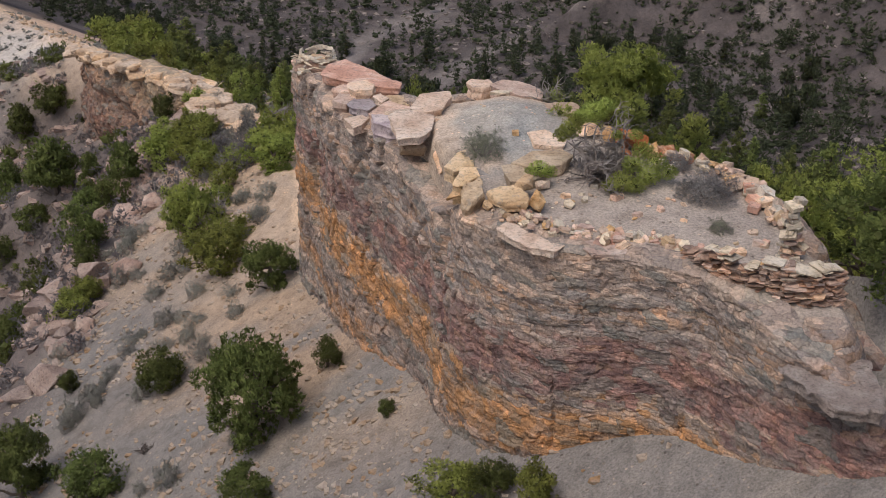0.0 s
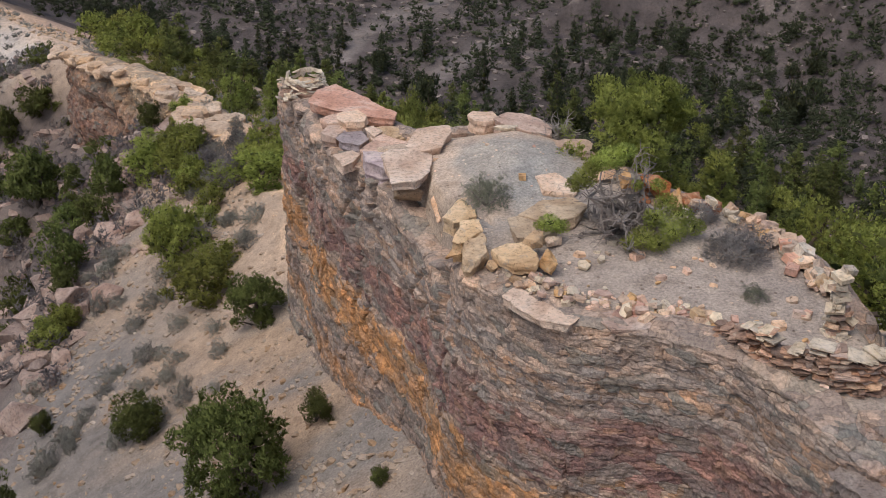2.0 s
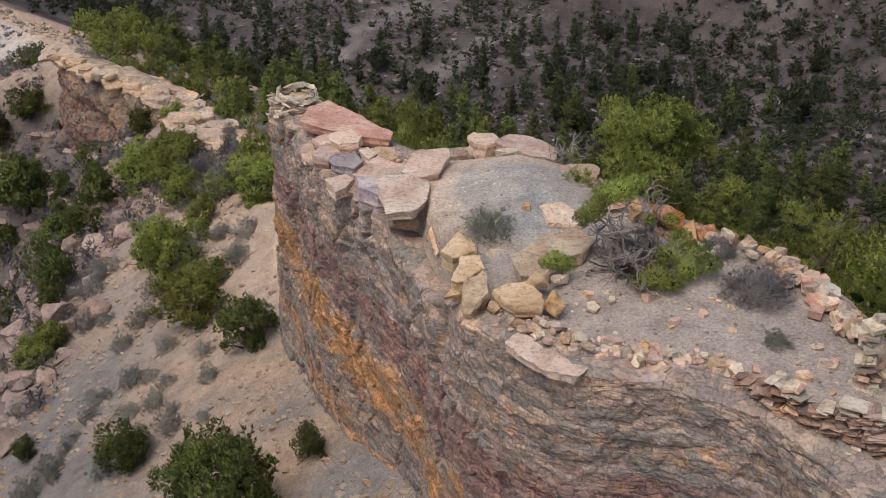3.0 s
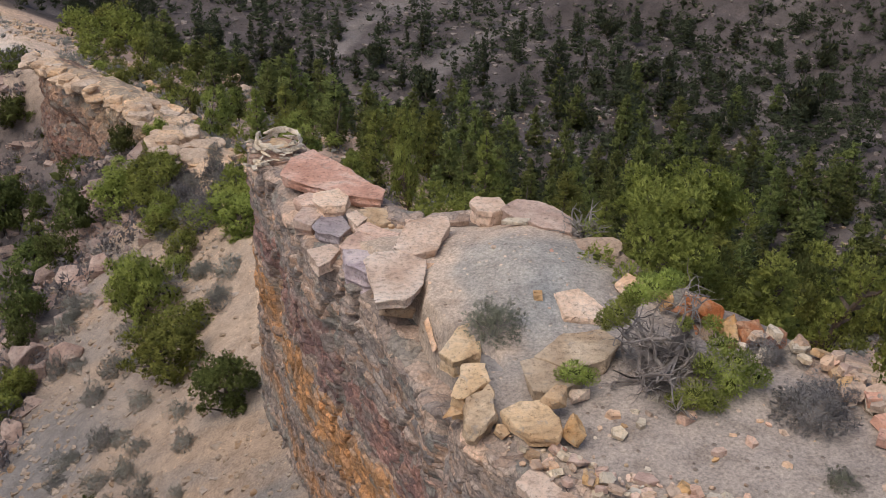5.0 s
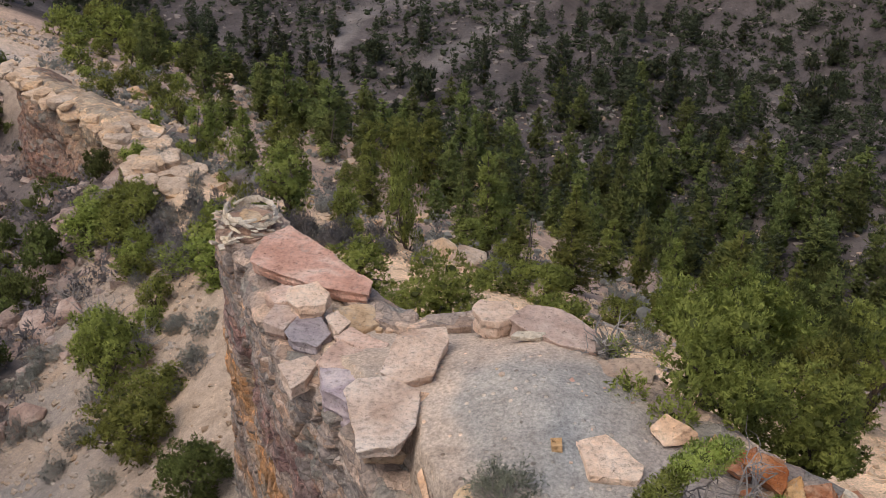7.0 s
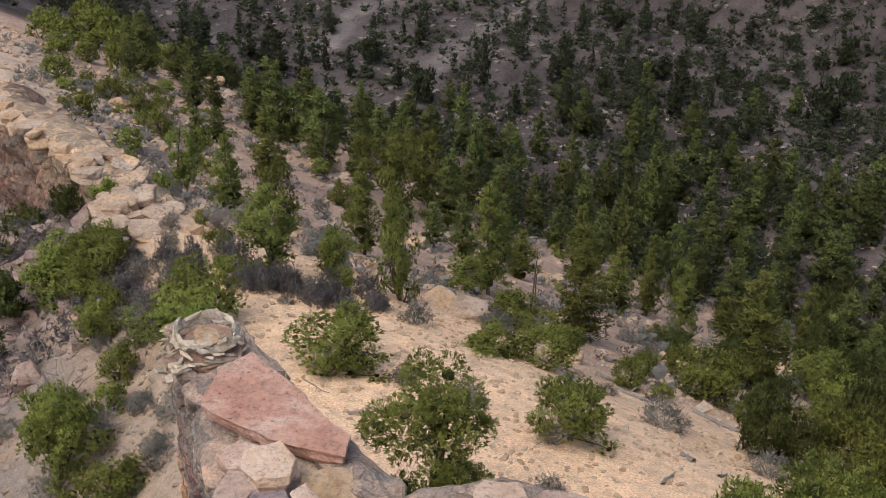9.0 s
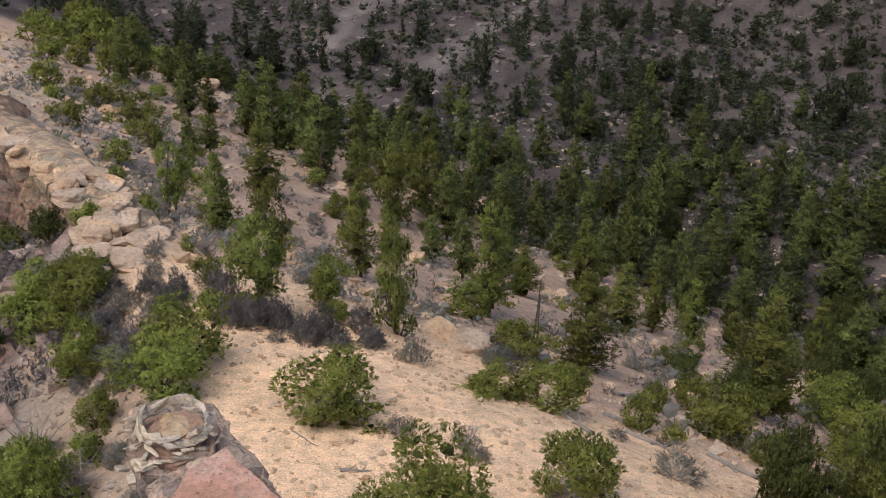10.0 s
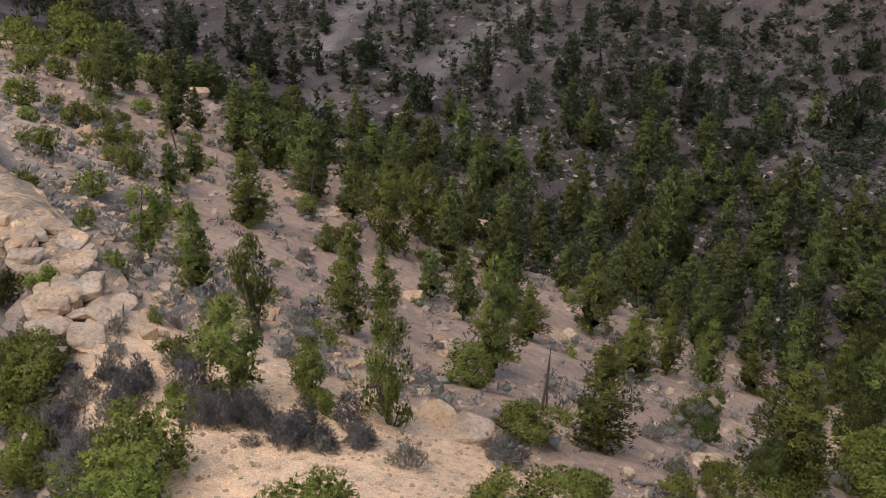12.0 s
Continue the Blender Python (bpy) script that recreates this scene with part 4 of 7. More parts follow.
def fir(seed, h=6.0, w=2.0, count=1800, size=0.2, boughs=0.35, slim=0.17, cores=6):
    """Meshes of a conifer: straight trunk, whorls of uneven boughs, ragged outline with gaps."""
    rnd, rng = random.Random(seed), np.random.default_rng(seed)
    trunk = [(0.012 * h * math.sin(i * 1.3 + seed), 0.012 * h * math.cos(i * 1.7), -0.3 + (h + 0.2) * i / 6) for i in range(7)]
    pieces = [limb(trunk, np.linspace(0.02 * h, 0.003 * h, 7), 6)]
    spots = []
    taper = rnd.uniform(0.6, 0.95)
    z = h * rnd.uniform(0.05, 0.16)
    lop = rnd.uniform(0, 6.283)
    while z < h * 0.985:
        u = z / h
        profile = (1 - u) ** taper * (0.55 + 0.45 * min(1, u * 3.2)) * rnd.uniform(0.8, 1.15)
        for _ in range(rnd.randint(3, 5)):
            a = rnd.uniform(0, 2 * math.pi)
            reach = w * 0.5 * profile * rnd.uniform(0.5, 1.2) * (1 + 0.18 * math.cos(a - lop)) + 0.012 * h
            tip = (math.cos(a) * reach, math.sin(a) * reach, z + reach * rnd.uniform(-0.15, 0.35))
            if reach > boughs:
                pieces.append(limb([(0, 0, z), (tip[0] * 0.5, tip[1] * 0.5, (z + tip[2]) / 2 - 0.03), tip], [0.007 * h * (1 - u) + 0.006, 0.010, 0.004], 3))
            spots.append((a, reach, z, tip[2]))
        z += h * rnd.uniform(0.026, 0.048)
    reach = np.array([s[1] for s in spots])
    weight = (reach + 0.02 * h) * rng.uniform(0.3, 1.5, len(spots))
    count //= 6
    k = rng.choice(len(spots), count, p=weight / weight.sum())
    s = np.array(spots)[k]
    t = rng.uniform(0.05, 1.02, count) ** 0.6
    thick = 0.25 * s[:, 1] + 0.012 * h
    a = s[:, 0] + rng.normal(0, 0.25, count)
    r = s[:, 1] * t
    pts = np.stack([np.cos(a) * r, np.sin(a) * r, s[:, 2] + (s[:, 3] - s[:, 2]) * t + rng.normal(0.1, 0.4, count) * thick], 1)
    out = np.stack([np.cos(a), np.sin(a), np.full(count, 0.35)], 1)
    core = []
    for i in range(cores):
        u = 0.14 + 0.8 * i / cores
        core.append((rng.normal(0, 0.03 * w), rng.normal(0, 0.03 * w), u * h, max(0.03 * w, 0.26 * w * (1 - u) ** taper), 0.32 * h / w))
    return joined(pieces), (*heap(hearts(core, seed, 0.8) + [tufts(pts, out, size, seed, 6, slim)]), 20 * cores)


def sage(seed, h=0.7, w=1.0, count=700, size=0.09):
    """Meshes of a sagebrush: fine stems and a loose tuft of small leaves."""
    rnd, rng = random.Random(seed), np.random.default_rng(seed)
    pieces = []
    for i in range(16):
        a = rnd.uniform(0, 6.283)
        path = branch_path(rnd, (0, 0, -0.05), (math.cos(a) * 0.7, math.sin(a) * 0.7, 0.9), h * rnd.uniform(0.7, 1.0), 3, 0.2)
        pieces.append(limb(path, [0.014, 0.010, 0.007, 0.003], 3))
    n = count // 4
    d = rng.normal(size=(n, 3))
    d /= np.linalg.norm(d, axis=1)[:, None]
    d[:, 2] = np.abs(d[:, 2])
    lump = 1 + 0.5 * vnoise(d[:, 0] * 3.3, d[:, 1] * 3.3, d[:, 2] * 3.3, seed=seed)
    r = rng.uniform(0.3, 1, n) ** 0.45 * lump
    pts = d * r[:, None] * np.array([w / 2, w / 2, h * 0.9]) + np.array([0, 0, 0.03])
    return joined(pieces), tufts(pts, d, size, seed, 4, 0.11, 0.7)


def bare_bush(seed, h=1.2, w=1.4, stems=14, thick=0.03):
    """Twigs of a dead shrub: forking grey branches."""
    rnd = random.Random(seed)
    pieces = []
    for i in range(stems):
        a = rnd.uniform(0, 6.283)
        s = rnd.uniform(0.2, 0.9) * w / h
        path = branch_path(rnd, (rnd.gauss(0, 0.06), rnd.gauss(0, 0.06), -0.08), (math.cos(a) * s, math.sin(a) * s, 1), h * rnd.uniform(0.6, 1.05), 5, 0.28)
        pieces.append(limb(path, np.linspace(thick, thick * 0.2, 6), 5))
        for _ in range(4):
            p0 = path[rnd.randint(1, 4)]
            a2 = rnd.uniform(0, 6.283)
            q = branch_path(rnd, p0, (math.cos(a2), math.sin(a2), rnd.uniform(-0.1, 0.9)), h * rnd.uniform(0.25, 0.5), 4, 0.4)
            pieces.append(limb(q, np.linspace(thick * 0.5, thick * 0.12, 5), 3))
    return joined(pieces)


def snag(seed, h=5.0):
    """A dead standing tree with broken boughs."""
    rnd = random.Random(seed)
    trunk = branch_path(rnd, (0, 0, -0.2), (rnd.gauss(0, 0.06), rnd.gauss(0, 0.06), 1), h, 7, 0.03)
    pieces = [limb(trunk, np.linspace(0.022 * h, 0.004 * h, 8), 6)]
    for i in range(26):
        q = rnd.uniform(0.2, 0.97)
        p0 = np.array(trunk[0]) + (np.array(trunk[-1]) - np.array(trunk[0])) * q
        a = rnd.uniform(0, 6.283)
        path = branch_path(rnd, p0, (math.cos(a), math.sin(a), rnd.uniform(-0.4, 0.4)), h * 0.2 * (1.1 - q) * rnd.uniform(0.4, 1.2), 3, 0.3)
        pieces.append(limb(path, np.linspace(0.004 * h, 0.001 * h, 4), 3))
    return joined(pieces)


def plant_copy(proto, x, y, z, scale, rnd, tall=1.0):
    """A copy of a plant, turned at random and grown to a size."""
    ob = copy_thing(proto, Matrix.Translation((x, y, z)) @ Euler((0, 0, rnd.uniform(0, 6.283))).to_matrix().to_4x4())
    ob.scale = (scale, scale, scale * tall)
    return ob


def leaf_mesh(name, v, f, hearts_n, material, heart_material):
    """A crown's mesh: every tuft is shaded as part of the rounded crown that it belongs to."""
    v, f = np.asarray(v, float), np.array(f)
    low, high = np.percentile(v, 2, axis=0), np.percentile(v, 98, axis=0)
    mid = (low + high) / 2
    mid[2] = low[2] + 0.3 * (high[2] - low[2])
    out = (v - mid) / (high - low + 1e-6) * 2
    out /= np.linalg.norm(out, axis=1)[:, None] + 1e-6
    tufts = f[hearts_n:]
    way = v[tufts[:, 2]] - (v[tufts[:, 0]] + v[tufts[:, 1]]) / 2
    way /= np.linalg.norm(way, axis=1)[:, None] + 1e-9
    n = 0.55 * out
    for c in range(3):
        n[tufts[:, c]] += 0.75 * way
    n /= np.linalg.norm(n, axis=1)[:, None] + 1e-9
    flat = np.cross(v[tufts[:, 1]] - v[tufts[:, 0]], v[tufts[:, 2]] - v[tufts[:, 0]])
    wrong = (flat * n[tufts[:, 0]]).sum(1) < 0
    tufts[wrong] = tufts[wrong][:, [1, 0, 2]]
    f[hearts_n:] = tufts
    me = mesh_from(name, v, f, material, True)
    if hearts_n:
        # hearts take the darkened leaf, which holds the crown's inner shade as colour
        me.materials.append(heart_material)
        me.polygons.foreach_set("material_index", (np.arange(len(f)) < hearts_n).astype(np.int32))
    me.normals_split_custom_set_from_vertices(n.tolist())
    return me


# ---- the cliff along the far ridge ----
ry = np.arange(70.5, 98.5, 0.13)
rx = np.interp(ry, CREST_Y, CREST_X) - 0.3 + 0.8 * vnoise(ry * 0.22, 1.7, seed=200) + 0.9 * np.exp(-((ry - 91) / 1.2) ** 2)
tang = np.stack([np.gradient(rx), np.gradient(ry)], 1)
tang /= np.linalg.norm(tang, axis=1)[:, None]
facing = np.stack([-tang[:, 1], tang[:, 0]], 1)
z_top = bench_side(rx, ry) + 1.35 * sstep(69, 76, ry) * (1 - sstep(94, 99, ry)) + 0.35 * vnoise(ry * 0.5, 4.2, seed=201)
z_low = np.minimum(height(rx - 2.6, ry), height(rx - 1.5, ry)) - 0.6
arc_r = np.cumsum(np.full(len(ry), 0.15))
rows_xyz = []
for k in range(60):
    u = min(1.0, k / 47)
    z = z_low + (z_top - z_low) * u
    push = cliff_relief(arc_r, z, rx, ry, 210, 2.0, 2.0) + 1.0 * (1 - u) + 0.25 * np.sin(z * 2.2 + 2 * vnoise(ry * 0.3, 0.2, seed=202))
    if k > 47:
        q = (k - 47) / 12
        push = push * (1 - q) - 2.6 * q
        z = z + 0.25 * np.sin(q * 3.14) - 0.7 * q * q + 0.12 * vnoise(ry * 1.2, q * 6, seed=203)
    rows_xyz.append(np.stack([rx + facing[:, 0] * push, ry + facing[:, 1] * push, z], 1))
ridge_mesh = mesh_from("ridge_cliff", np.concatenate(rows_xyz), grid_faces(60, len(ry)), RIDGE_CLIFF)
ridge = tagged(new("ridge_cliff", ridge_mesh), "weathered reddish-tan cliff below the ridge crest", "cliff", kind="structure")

# rounded caprock along the crest and the rim of the grey slope
CAP_MESHES = [boulder_mesh("caprock", RIDGE_ROCK, 300 + i, (2.3, 1.8, 1.0), 20, 3, 0.75, 0.14) for i in range(8)]
rnd = random.Random(31)
for i in range(190):
    y = 65.0 + 30 * (i / 189) + rnd.uniform(-0.4, 0.4)
    x = float(np.interp(y, CREST_Y, CREST_X)) + rnd.uniform(-1.1, 2.2) - (1.0 if y < 72 else 0.0)
    z = float(bench_side(x, y)) + 1.2 * float(sstep(63, 75, y)) + rnd.uniform(-0.25, 0.3)
    s = rnd.uniform(0.3, 0.95)
    ob = tagged(new("caprock", rnd.choice(CAP_MESHES)), "rounded tan sandstone caprock lying on the ridge crest", "rock", "caprock of the ridge")
    ob.matrix_world = Matrix.LocRotScale((x, y, z), Euler((rnd.gauss(0, 0.12), rnd.gauss(0, 0.12), rnd.uniform(0, 6.28))), (s, s, s * rnd.uniform(0.55, 1.1)))
RIM_ROCK = rock_material("pinkish_rim_rock", [(0.23, 0.165, 0.14), (0.33, 0.25, 0.215), (0.42, 0.34, 0.295)], 0.8, 0.2, 0.06)
RIM_MESHES = [boulder_mesh("rim_boulder", RIM_ROCK, 340 + i, (2.0, 1.6, 1.3), 16, 3, 0.0, 0.08) for i in range(6)]
for i in range(120):
    y = rnd.uniform(42, 71)
    x = -17.6 + rnd.gauss(0, 1.3) + 0.05 * max(0, y - 55)
    s = rnd.uniform(0.18, 0.4) if i % 3 else rnd.uniform(0.5, 1.15)
    ob = tagged(new("rim_boulder", rnd.choice(RIM_MESHES)), "weathered pinkish boulder on the rim of the slope", "rock", "boulders on the slope's rim")
    ob.matrix_world = Matrix.LocRotScale((x, y, ground_z(x, y) + 0.1 * s), Euler((rnd.gauss(0, 0.3), rnd.gauss(0, 0.3), rnd.uniform(0, 6.28))), (s, s, s * rnd.uniform(0.7, 1.3)))
# pale boulders out on the wooded flank
FLANK_ROCKS = [(-25.9, 150.5, 2.0), (-23.0, 144.1, 1.9), (-21.5, 131.8, 1.6), (-25.0, 143.2, 1.3), (-9.6, 113.5, 2.3), (-7.4, 110.7, 1.2), (-6.8, 108.9, 0.9), (3.6, 121.9, 3.2), (7.6, 91.7, 1.4), (8.5, 93.2, 1.1), (-1.3, 92.3, 1.4), (0.6, 78.7, 1.2), (0.2, 80.6, 0.9), (12.4, 84.6, 0.9), (11.3, 77.1, 0.7), (-7.5, 106.9, 0.9), (-25.9, 110.9, 1.2), (-25.5, 112.4, 1.1),
               (10.5, 63, 1.3), (1.6, 63.5, 1.7), (0.2, 64.5, 1.4), (5.5, 61.5, 1.2), (12, 70, 1.5), (19, 78, 1.8), (22, 82, 1.6)]
for x, y, s in FLANK_ROCKS:
    ob = tagged(new("boulder", rnd.choice(CAP_MESHES)), "large pale sandstone boulder among the conifers", "rock", "boulders on the wooded flank")
    ob.matrix_world = Matrix.LocRotScale((x, y, ground_z(x, y) + 0.1 * s), Euler((rnd.gauss(0, 0.2), rnd.gauss(0, 0.2), rnd.uniform(0, 6.28))), (s * 0.6, s * 0.6, s * 0.7))


# ---- what lies on the butte ----
LEDGE_ROCK = rock_material("pale_pinkish_ledge", [(0.27, 0.22, 0.20), (0.36, 0.30, 0.27), (0.45, 0.39, 0.355)], 1.8, 0.05, 0.08)
GREY_LEDGE = rock_material("grey_mudstone", [(0.20, 0.18, 0.17), (0.28, 0.255, 0.24), (0.36, 0.33, 0.31)])
def slab(outline, z, thick, material, seed, label, name="stone_slab", tilt=(0.0, 0.0), group="slabs on the butte", wear=0.035):
    """A flat stone by its outline in plan and the height of its top."""
    cx, cy = sum(p[0] for p in outline) / len(outline), sum(p[1] for p in outline) / len(outline)
    local = [(x - cx, y - cy) for x, y in outline]
    ob = tagged(new(name, slab_mesh(name, local, thick, material, seed, tilt, wear)), label, "rock", group)
    ob.location = (cx, cy, z)
    return ob


slab([(-4.0, 37.5), (-3.85, 38.6), (-3.3, 39.2), (-2.62, 38.35), (-1.94, 37.45), (-1.28, 36.65), (-1.36, 36.1), (-2.0, 36.3), (-2.95, 36.8)], 11.25, 0.34, RED_ROCK, 1, "large flat red sandstone slab capping the narrow end")
slab([(-0.95, 32.35), (-0.67, 33.63), (0.21, 33.73), (0.28, 33.36), (-0.04, 32.21), (-0.47, 32.01)], 12.02, 0.28, CAP_ROCK, 2, "broad tan sandstone slab lying flat beside another")
slab([(-1.55, 31.85), (-1.36, 32.24), (-0.77, 32.22), (-0.2, 31.85), (-0.30, 30.97), (-0.61, 30.40), (-1.23, 30.32)], 11.95, 0.27, CAP_ROCK, 3, "pinkish sandstone slab jutting over the cliff", tilt=(0.0, 0.05))
slab([(-0.74, 32.18), (-0.36, 32.05), (-0.1, 31.95), (-0.2, 31.7), (-0.5, 31.9)], 11.85, 0.3, CAP_ROCK, 4, "small tan stone wedged between two slabs")
slab([(-2.97, 35.98), (-2.43, 36.24), (-2.1, 35.76), (-2.18, 35.33), (-2.67, 35.22), (-2.93, 35.54)], 11.5, 0.34, CAP_ROCK, 5, "tan block resting on a pink slab")
slab([(-3.49, 36.19), (-3.16, 36.53), (-2.82, 36.42), (-2.72, 35.87), (-3.27, 35.83)], 11.25, 0.3, PINK_ROCK, 6, "pink flat stone at the cliff edge")
slab([(-3.41, 35.18), (-3.26, 35.85), (-2.87, 35.9), (-2.70, 35.49), (-2.94, 34.97)], 11.2, 0.42, PINK_ROCK, 7, "pinkish grey block at the cliff edge")
slab([(-2.91, 34.77), (-2.67, 35.64), (-2.26, 35.49), (-1.98, 34.77), (-2.26, 34.28), (-2.72, 34.48)], 11.22, 0.48, PURPLE_ROCK, 8, "purple-grey block with a lichen-spotted top")
slab([(-2.16, 35.07), (-1.9, 35.32), (-1.65, 34.87), (-1.86, 34.45)], 11.4, 0.34, CAP_ROCK, 9, "small tan stone beside a purple block")
slab([(-2.1, 36.0), (-1.3, 36.1), (-1.05, 35.4), (-1.5, 34.9), (-2.0, 35.3)], 11.05, 0.4, GOLD_ROCK, 10, "golden crumbling ledge below the red slab")
slab([(-1.95, 34.42), (-1.65, 34.78), (-0.86, 34.23), (-0.95, 33.76), (-1.38, 34.0)], 11.35, 0.3, PINK_ROCK, 11, "long pink stone with an orange end")
slab([(-2.95, 33.81), (-2.46, 34.1), (-2.17, 33.81), (-2.38, 33.25), (-2.65, 33.0)], 11.15, 0.3, CAP_ROCK, 12, "tan plate overhanging the cliff edge")
slab([(-2.19, 33.52), (-1.82, 34.27), (-0.83, 33.52), (-1.02, 33.07), (-1.74, 33.0)], 11.4, 0.4, PINK_ROCK, 13, "broad weathered pink plate under the slabs")
slab([(-2.1, 33.2), (-1.1, 33.1), (-0.9, 32.3), (-1.5, 32.1), (-2.0, 32.5)], 11.5, 0.7, PURPLE_ROCK, 14, "grey ledge of rock beneath the pink plates")
slab([(0.66, 34.23), (0.86, 34.58), (1.39, 34.5), (1.58, 33.94), (1.15, 33.70), (0.84, 33.8)], 12.12, 0.42, CAP_ROCK, 15, "thick tan caprock slab beside a longer one")
slab([(1.36, 33.7), (1.69, 34.24), (2.42, 34.14), (2.90, 33.45), (2.86, 32.72), (2.23, 32.96), (1.74, 33.28)], 12.18, 0.46, PINK_ROCK, 16, "long layered sandstone slab at the back rim", tilt=(-0.04, 0.0))
slab([(1.35, 33.2), (1.5, 33.35), (2.0, 33.3), (1.9, 33.1)], 12.2, 0.12, PALE_ROCK, 17, "thin pale splinter of stone leaning on a slab")
slab([(0.0, 28.73), (0.4, 29.45), (0.67, 29.67), (0.83, 28.66), (0.27, 28.43)], 11.8, 0.42, BUFF_ROCK, 18, "tan flat rock at the edge of the hardpan dome", tilt=(0.05, 0.08))
slab([(0.72, 28.83), (0.98, 28.8), (1.62, 28.02), (1.45, 27.8), (1.0, 28.05)], 11.72, 0.35, GREY_LEDGE, 26, "grey undercut ledge beside the sagebrush")
slab([(1.72, 27.88), (2.27, 28.64), (3.02, 28.81), (3.29, 28.36), (2.98, 27.82), (2.32, 27.58)], 12.2, 0.34, BUFF_ROCK, 19, "broad tan slab set in the bank below the dome", tilt=(0.0, 0.04))
slab([(1.49, 27.87), (1.87, 28.0), (2.53, 27.65), (2.56, 27.35), (1.93, 26.98), (1.63, 27.05)], 12.12, 0.46, BUFF_ROCK, 27, "thick tan block leaning on a broad slab", tilt=(0.0, 0.1))
slab([(0.19, 27.04), (0.44, 27.81), (0.8, 27.74), (0.87, 27.25), (0.45, 26.95)], 12.08, 0.6, BUFF_ROCK, 28, "angular tan boulder perched at the cliff edge", tilt=(0.1, 0.1), wear=0.06)
slab([(0.45, 26.9), (0.9, 27.22), (0.99, 26.5), (0.64, 26.1), (0.44, 26.3)], 12.02, 0.55, BUFF_ROCK, 29, "angular tan boulder leaning on its neighbour", tilt=(0.15, 0.12), wear=0.06)
slab([(1.04, 26.55), (1.4, 26.75), (1.75, 26.73), (2.04, 26.19), (1.98, 25.67), (1.52, 25.83), (1.21, 26.19)], 12.1, 0.26, BUFF_ROCK, 20, "tan slab lying tilted on smaller stones", tilt=(0.12, 0.05))
slab([(2.25, 30.4), (2.75, 30.5), (3.3, 29.8), (3.1, 29.4), (2.4, 29.5)], 12.06, 0.2, CAP_ROCK, 21, "flat tan slab set flush in the hardpan", tilt=(-0.05, 0.03))
slab([(-0.3, 30.25), (-0.2, 30.3), (-0.02, 29.75), (-0.12, 29.7)], 11.35, 0.1, CAP_ROCK, 22, "pale splinter standing in the cleft", tilt=(0.3, 0.8))
slab([(1.2, 24.9), (1.5, 25.3), (2.2, 24.5), (2.7, 24.05), (2.5, 23.75), (1.9, 23.95)], 11.84, 0.2, CAP_ROCK, 23, "thin tan ledge overhanging the front of the cliff")
slab([(2.9, 24.1), (3.4, 24.35), (4.3, 24.0), (4.0, 23.55), (3.3, 23.6)], 11.86, 0.16, PINK_ROCK, 24, "thin pinkish ledge at the front rim")
slab([(6.57, 20.08), (6.93, 20.39), (8.42, 20.49), (8.49, 19.38), (8.21, 18.54), (7.34, 18.72), (7.15, 19.19)], 11.12, 0.3, LEDGE_ROCK, 25, "pale weathered ledge below the dry-stone wall", wear=0.11)


def stone(name, x, y, z, size, material, seed, label, group, flat=0.0, turn=(0, 0, 0), detail=3):
    ob = tagged(new(name, boulder_mesh(name, material, seed, size, 11, detail, flat)), label, "rock", group)
    ob.matrix_world = Matrix.LocRotScale((x, y, z), Euler(turn), None)
    return ob


stone("boulder", 1.95, 26.65, 12.2, (0.42, 0.42, 0.62), GOLD_ROCK, 403, "golden block leaning against a slab", "boulders on the butte", turn=(0.3, 0.4, 0.2))
stone("boulder", 2.2, 25.95, 12.05, (0.42, 0.62, 0.5), GOLD_ROCK, 404, "golden stone standing on the sand", "boulders on the butte", turn=(0.2, 0.3, 0.3))
stone("boulder", 2.45, 27.0, 12.0, (0.5, 0.3, 0.3), TAN_ROCK, 405, "tan stone under a propped slab", "boulders on the butte", turn=(0, 0.2, 0.5))
stone("boulder", 0.25, 26.75, 11.75, (0.4, 0.4, 0.35), GOLD_ROCK, 406, "small golden stone at the cliff lip", "boulders on the butte")
stone("boulder", 2.25, 25.4, 11.9, (0.5, 0.35, 0.22), PINK_ROCK, 407, "pinkish stone at the foot of a golden one", "boulders on the butte", flat=0.6)
for i, (x, y, w, mat, text) in enumerate([(2.96, 26.62, 0.3, TAN_ROCK, "tan"), (3.4, 26.33, 0.24, PALE_ROCK, "white"), (3.72, 27.0, 0.22, PALE_ROCK, "white"), (4.22, 26.54, 0.42, PINK_ROCK, "pinkish brown"), (5.14, 25.89, 0.24, PINK_ROCK, "pinkish"), (4.57, 25.67, 0.26, PINK_ROCK, "pinkish"), (1.94, 30.2, 0.28, GOLD_ROCK, "golden"), (3.3, 25.0, 0.4, RED_ROCK, "orange-red"), (5.95, 28.5, 0.22, PALE_ROCK, "white"), (5.6, 28.6, 0.2, PALE_ROCK, "white"), (5.75, 28.2, 0.26, PALE_ROCK, "white")]):
    ob = tagged(new("flat_stone", plate_mesh("flat_stone", mat, 460 + i)), text + " flat stone lying on the sandy top", "rock", "lone stones on the sand")
    ob.matrix_world = Matrix.LocRotScale((x, y, float(top_height(x, y)) + 0.03), Euler((0.12 * math.sin(i), 0.15 * math.cos(3 * i), i * 1.3)), (w, w * 0.7, 0.13))
RUST_ROCK = rock_material("rust_stained_rock", [(0.24, 0.105, 0.065), (0.36, 0.175, 0.11), (0.44, 0.29, 0.205)], 2.0, 0.25)
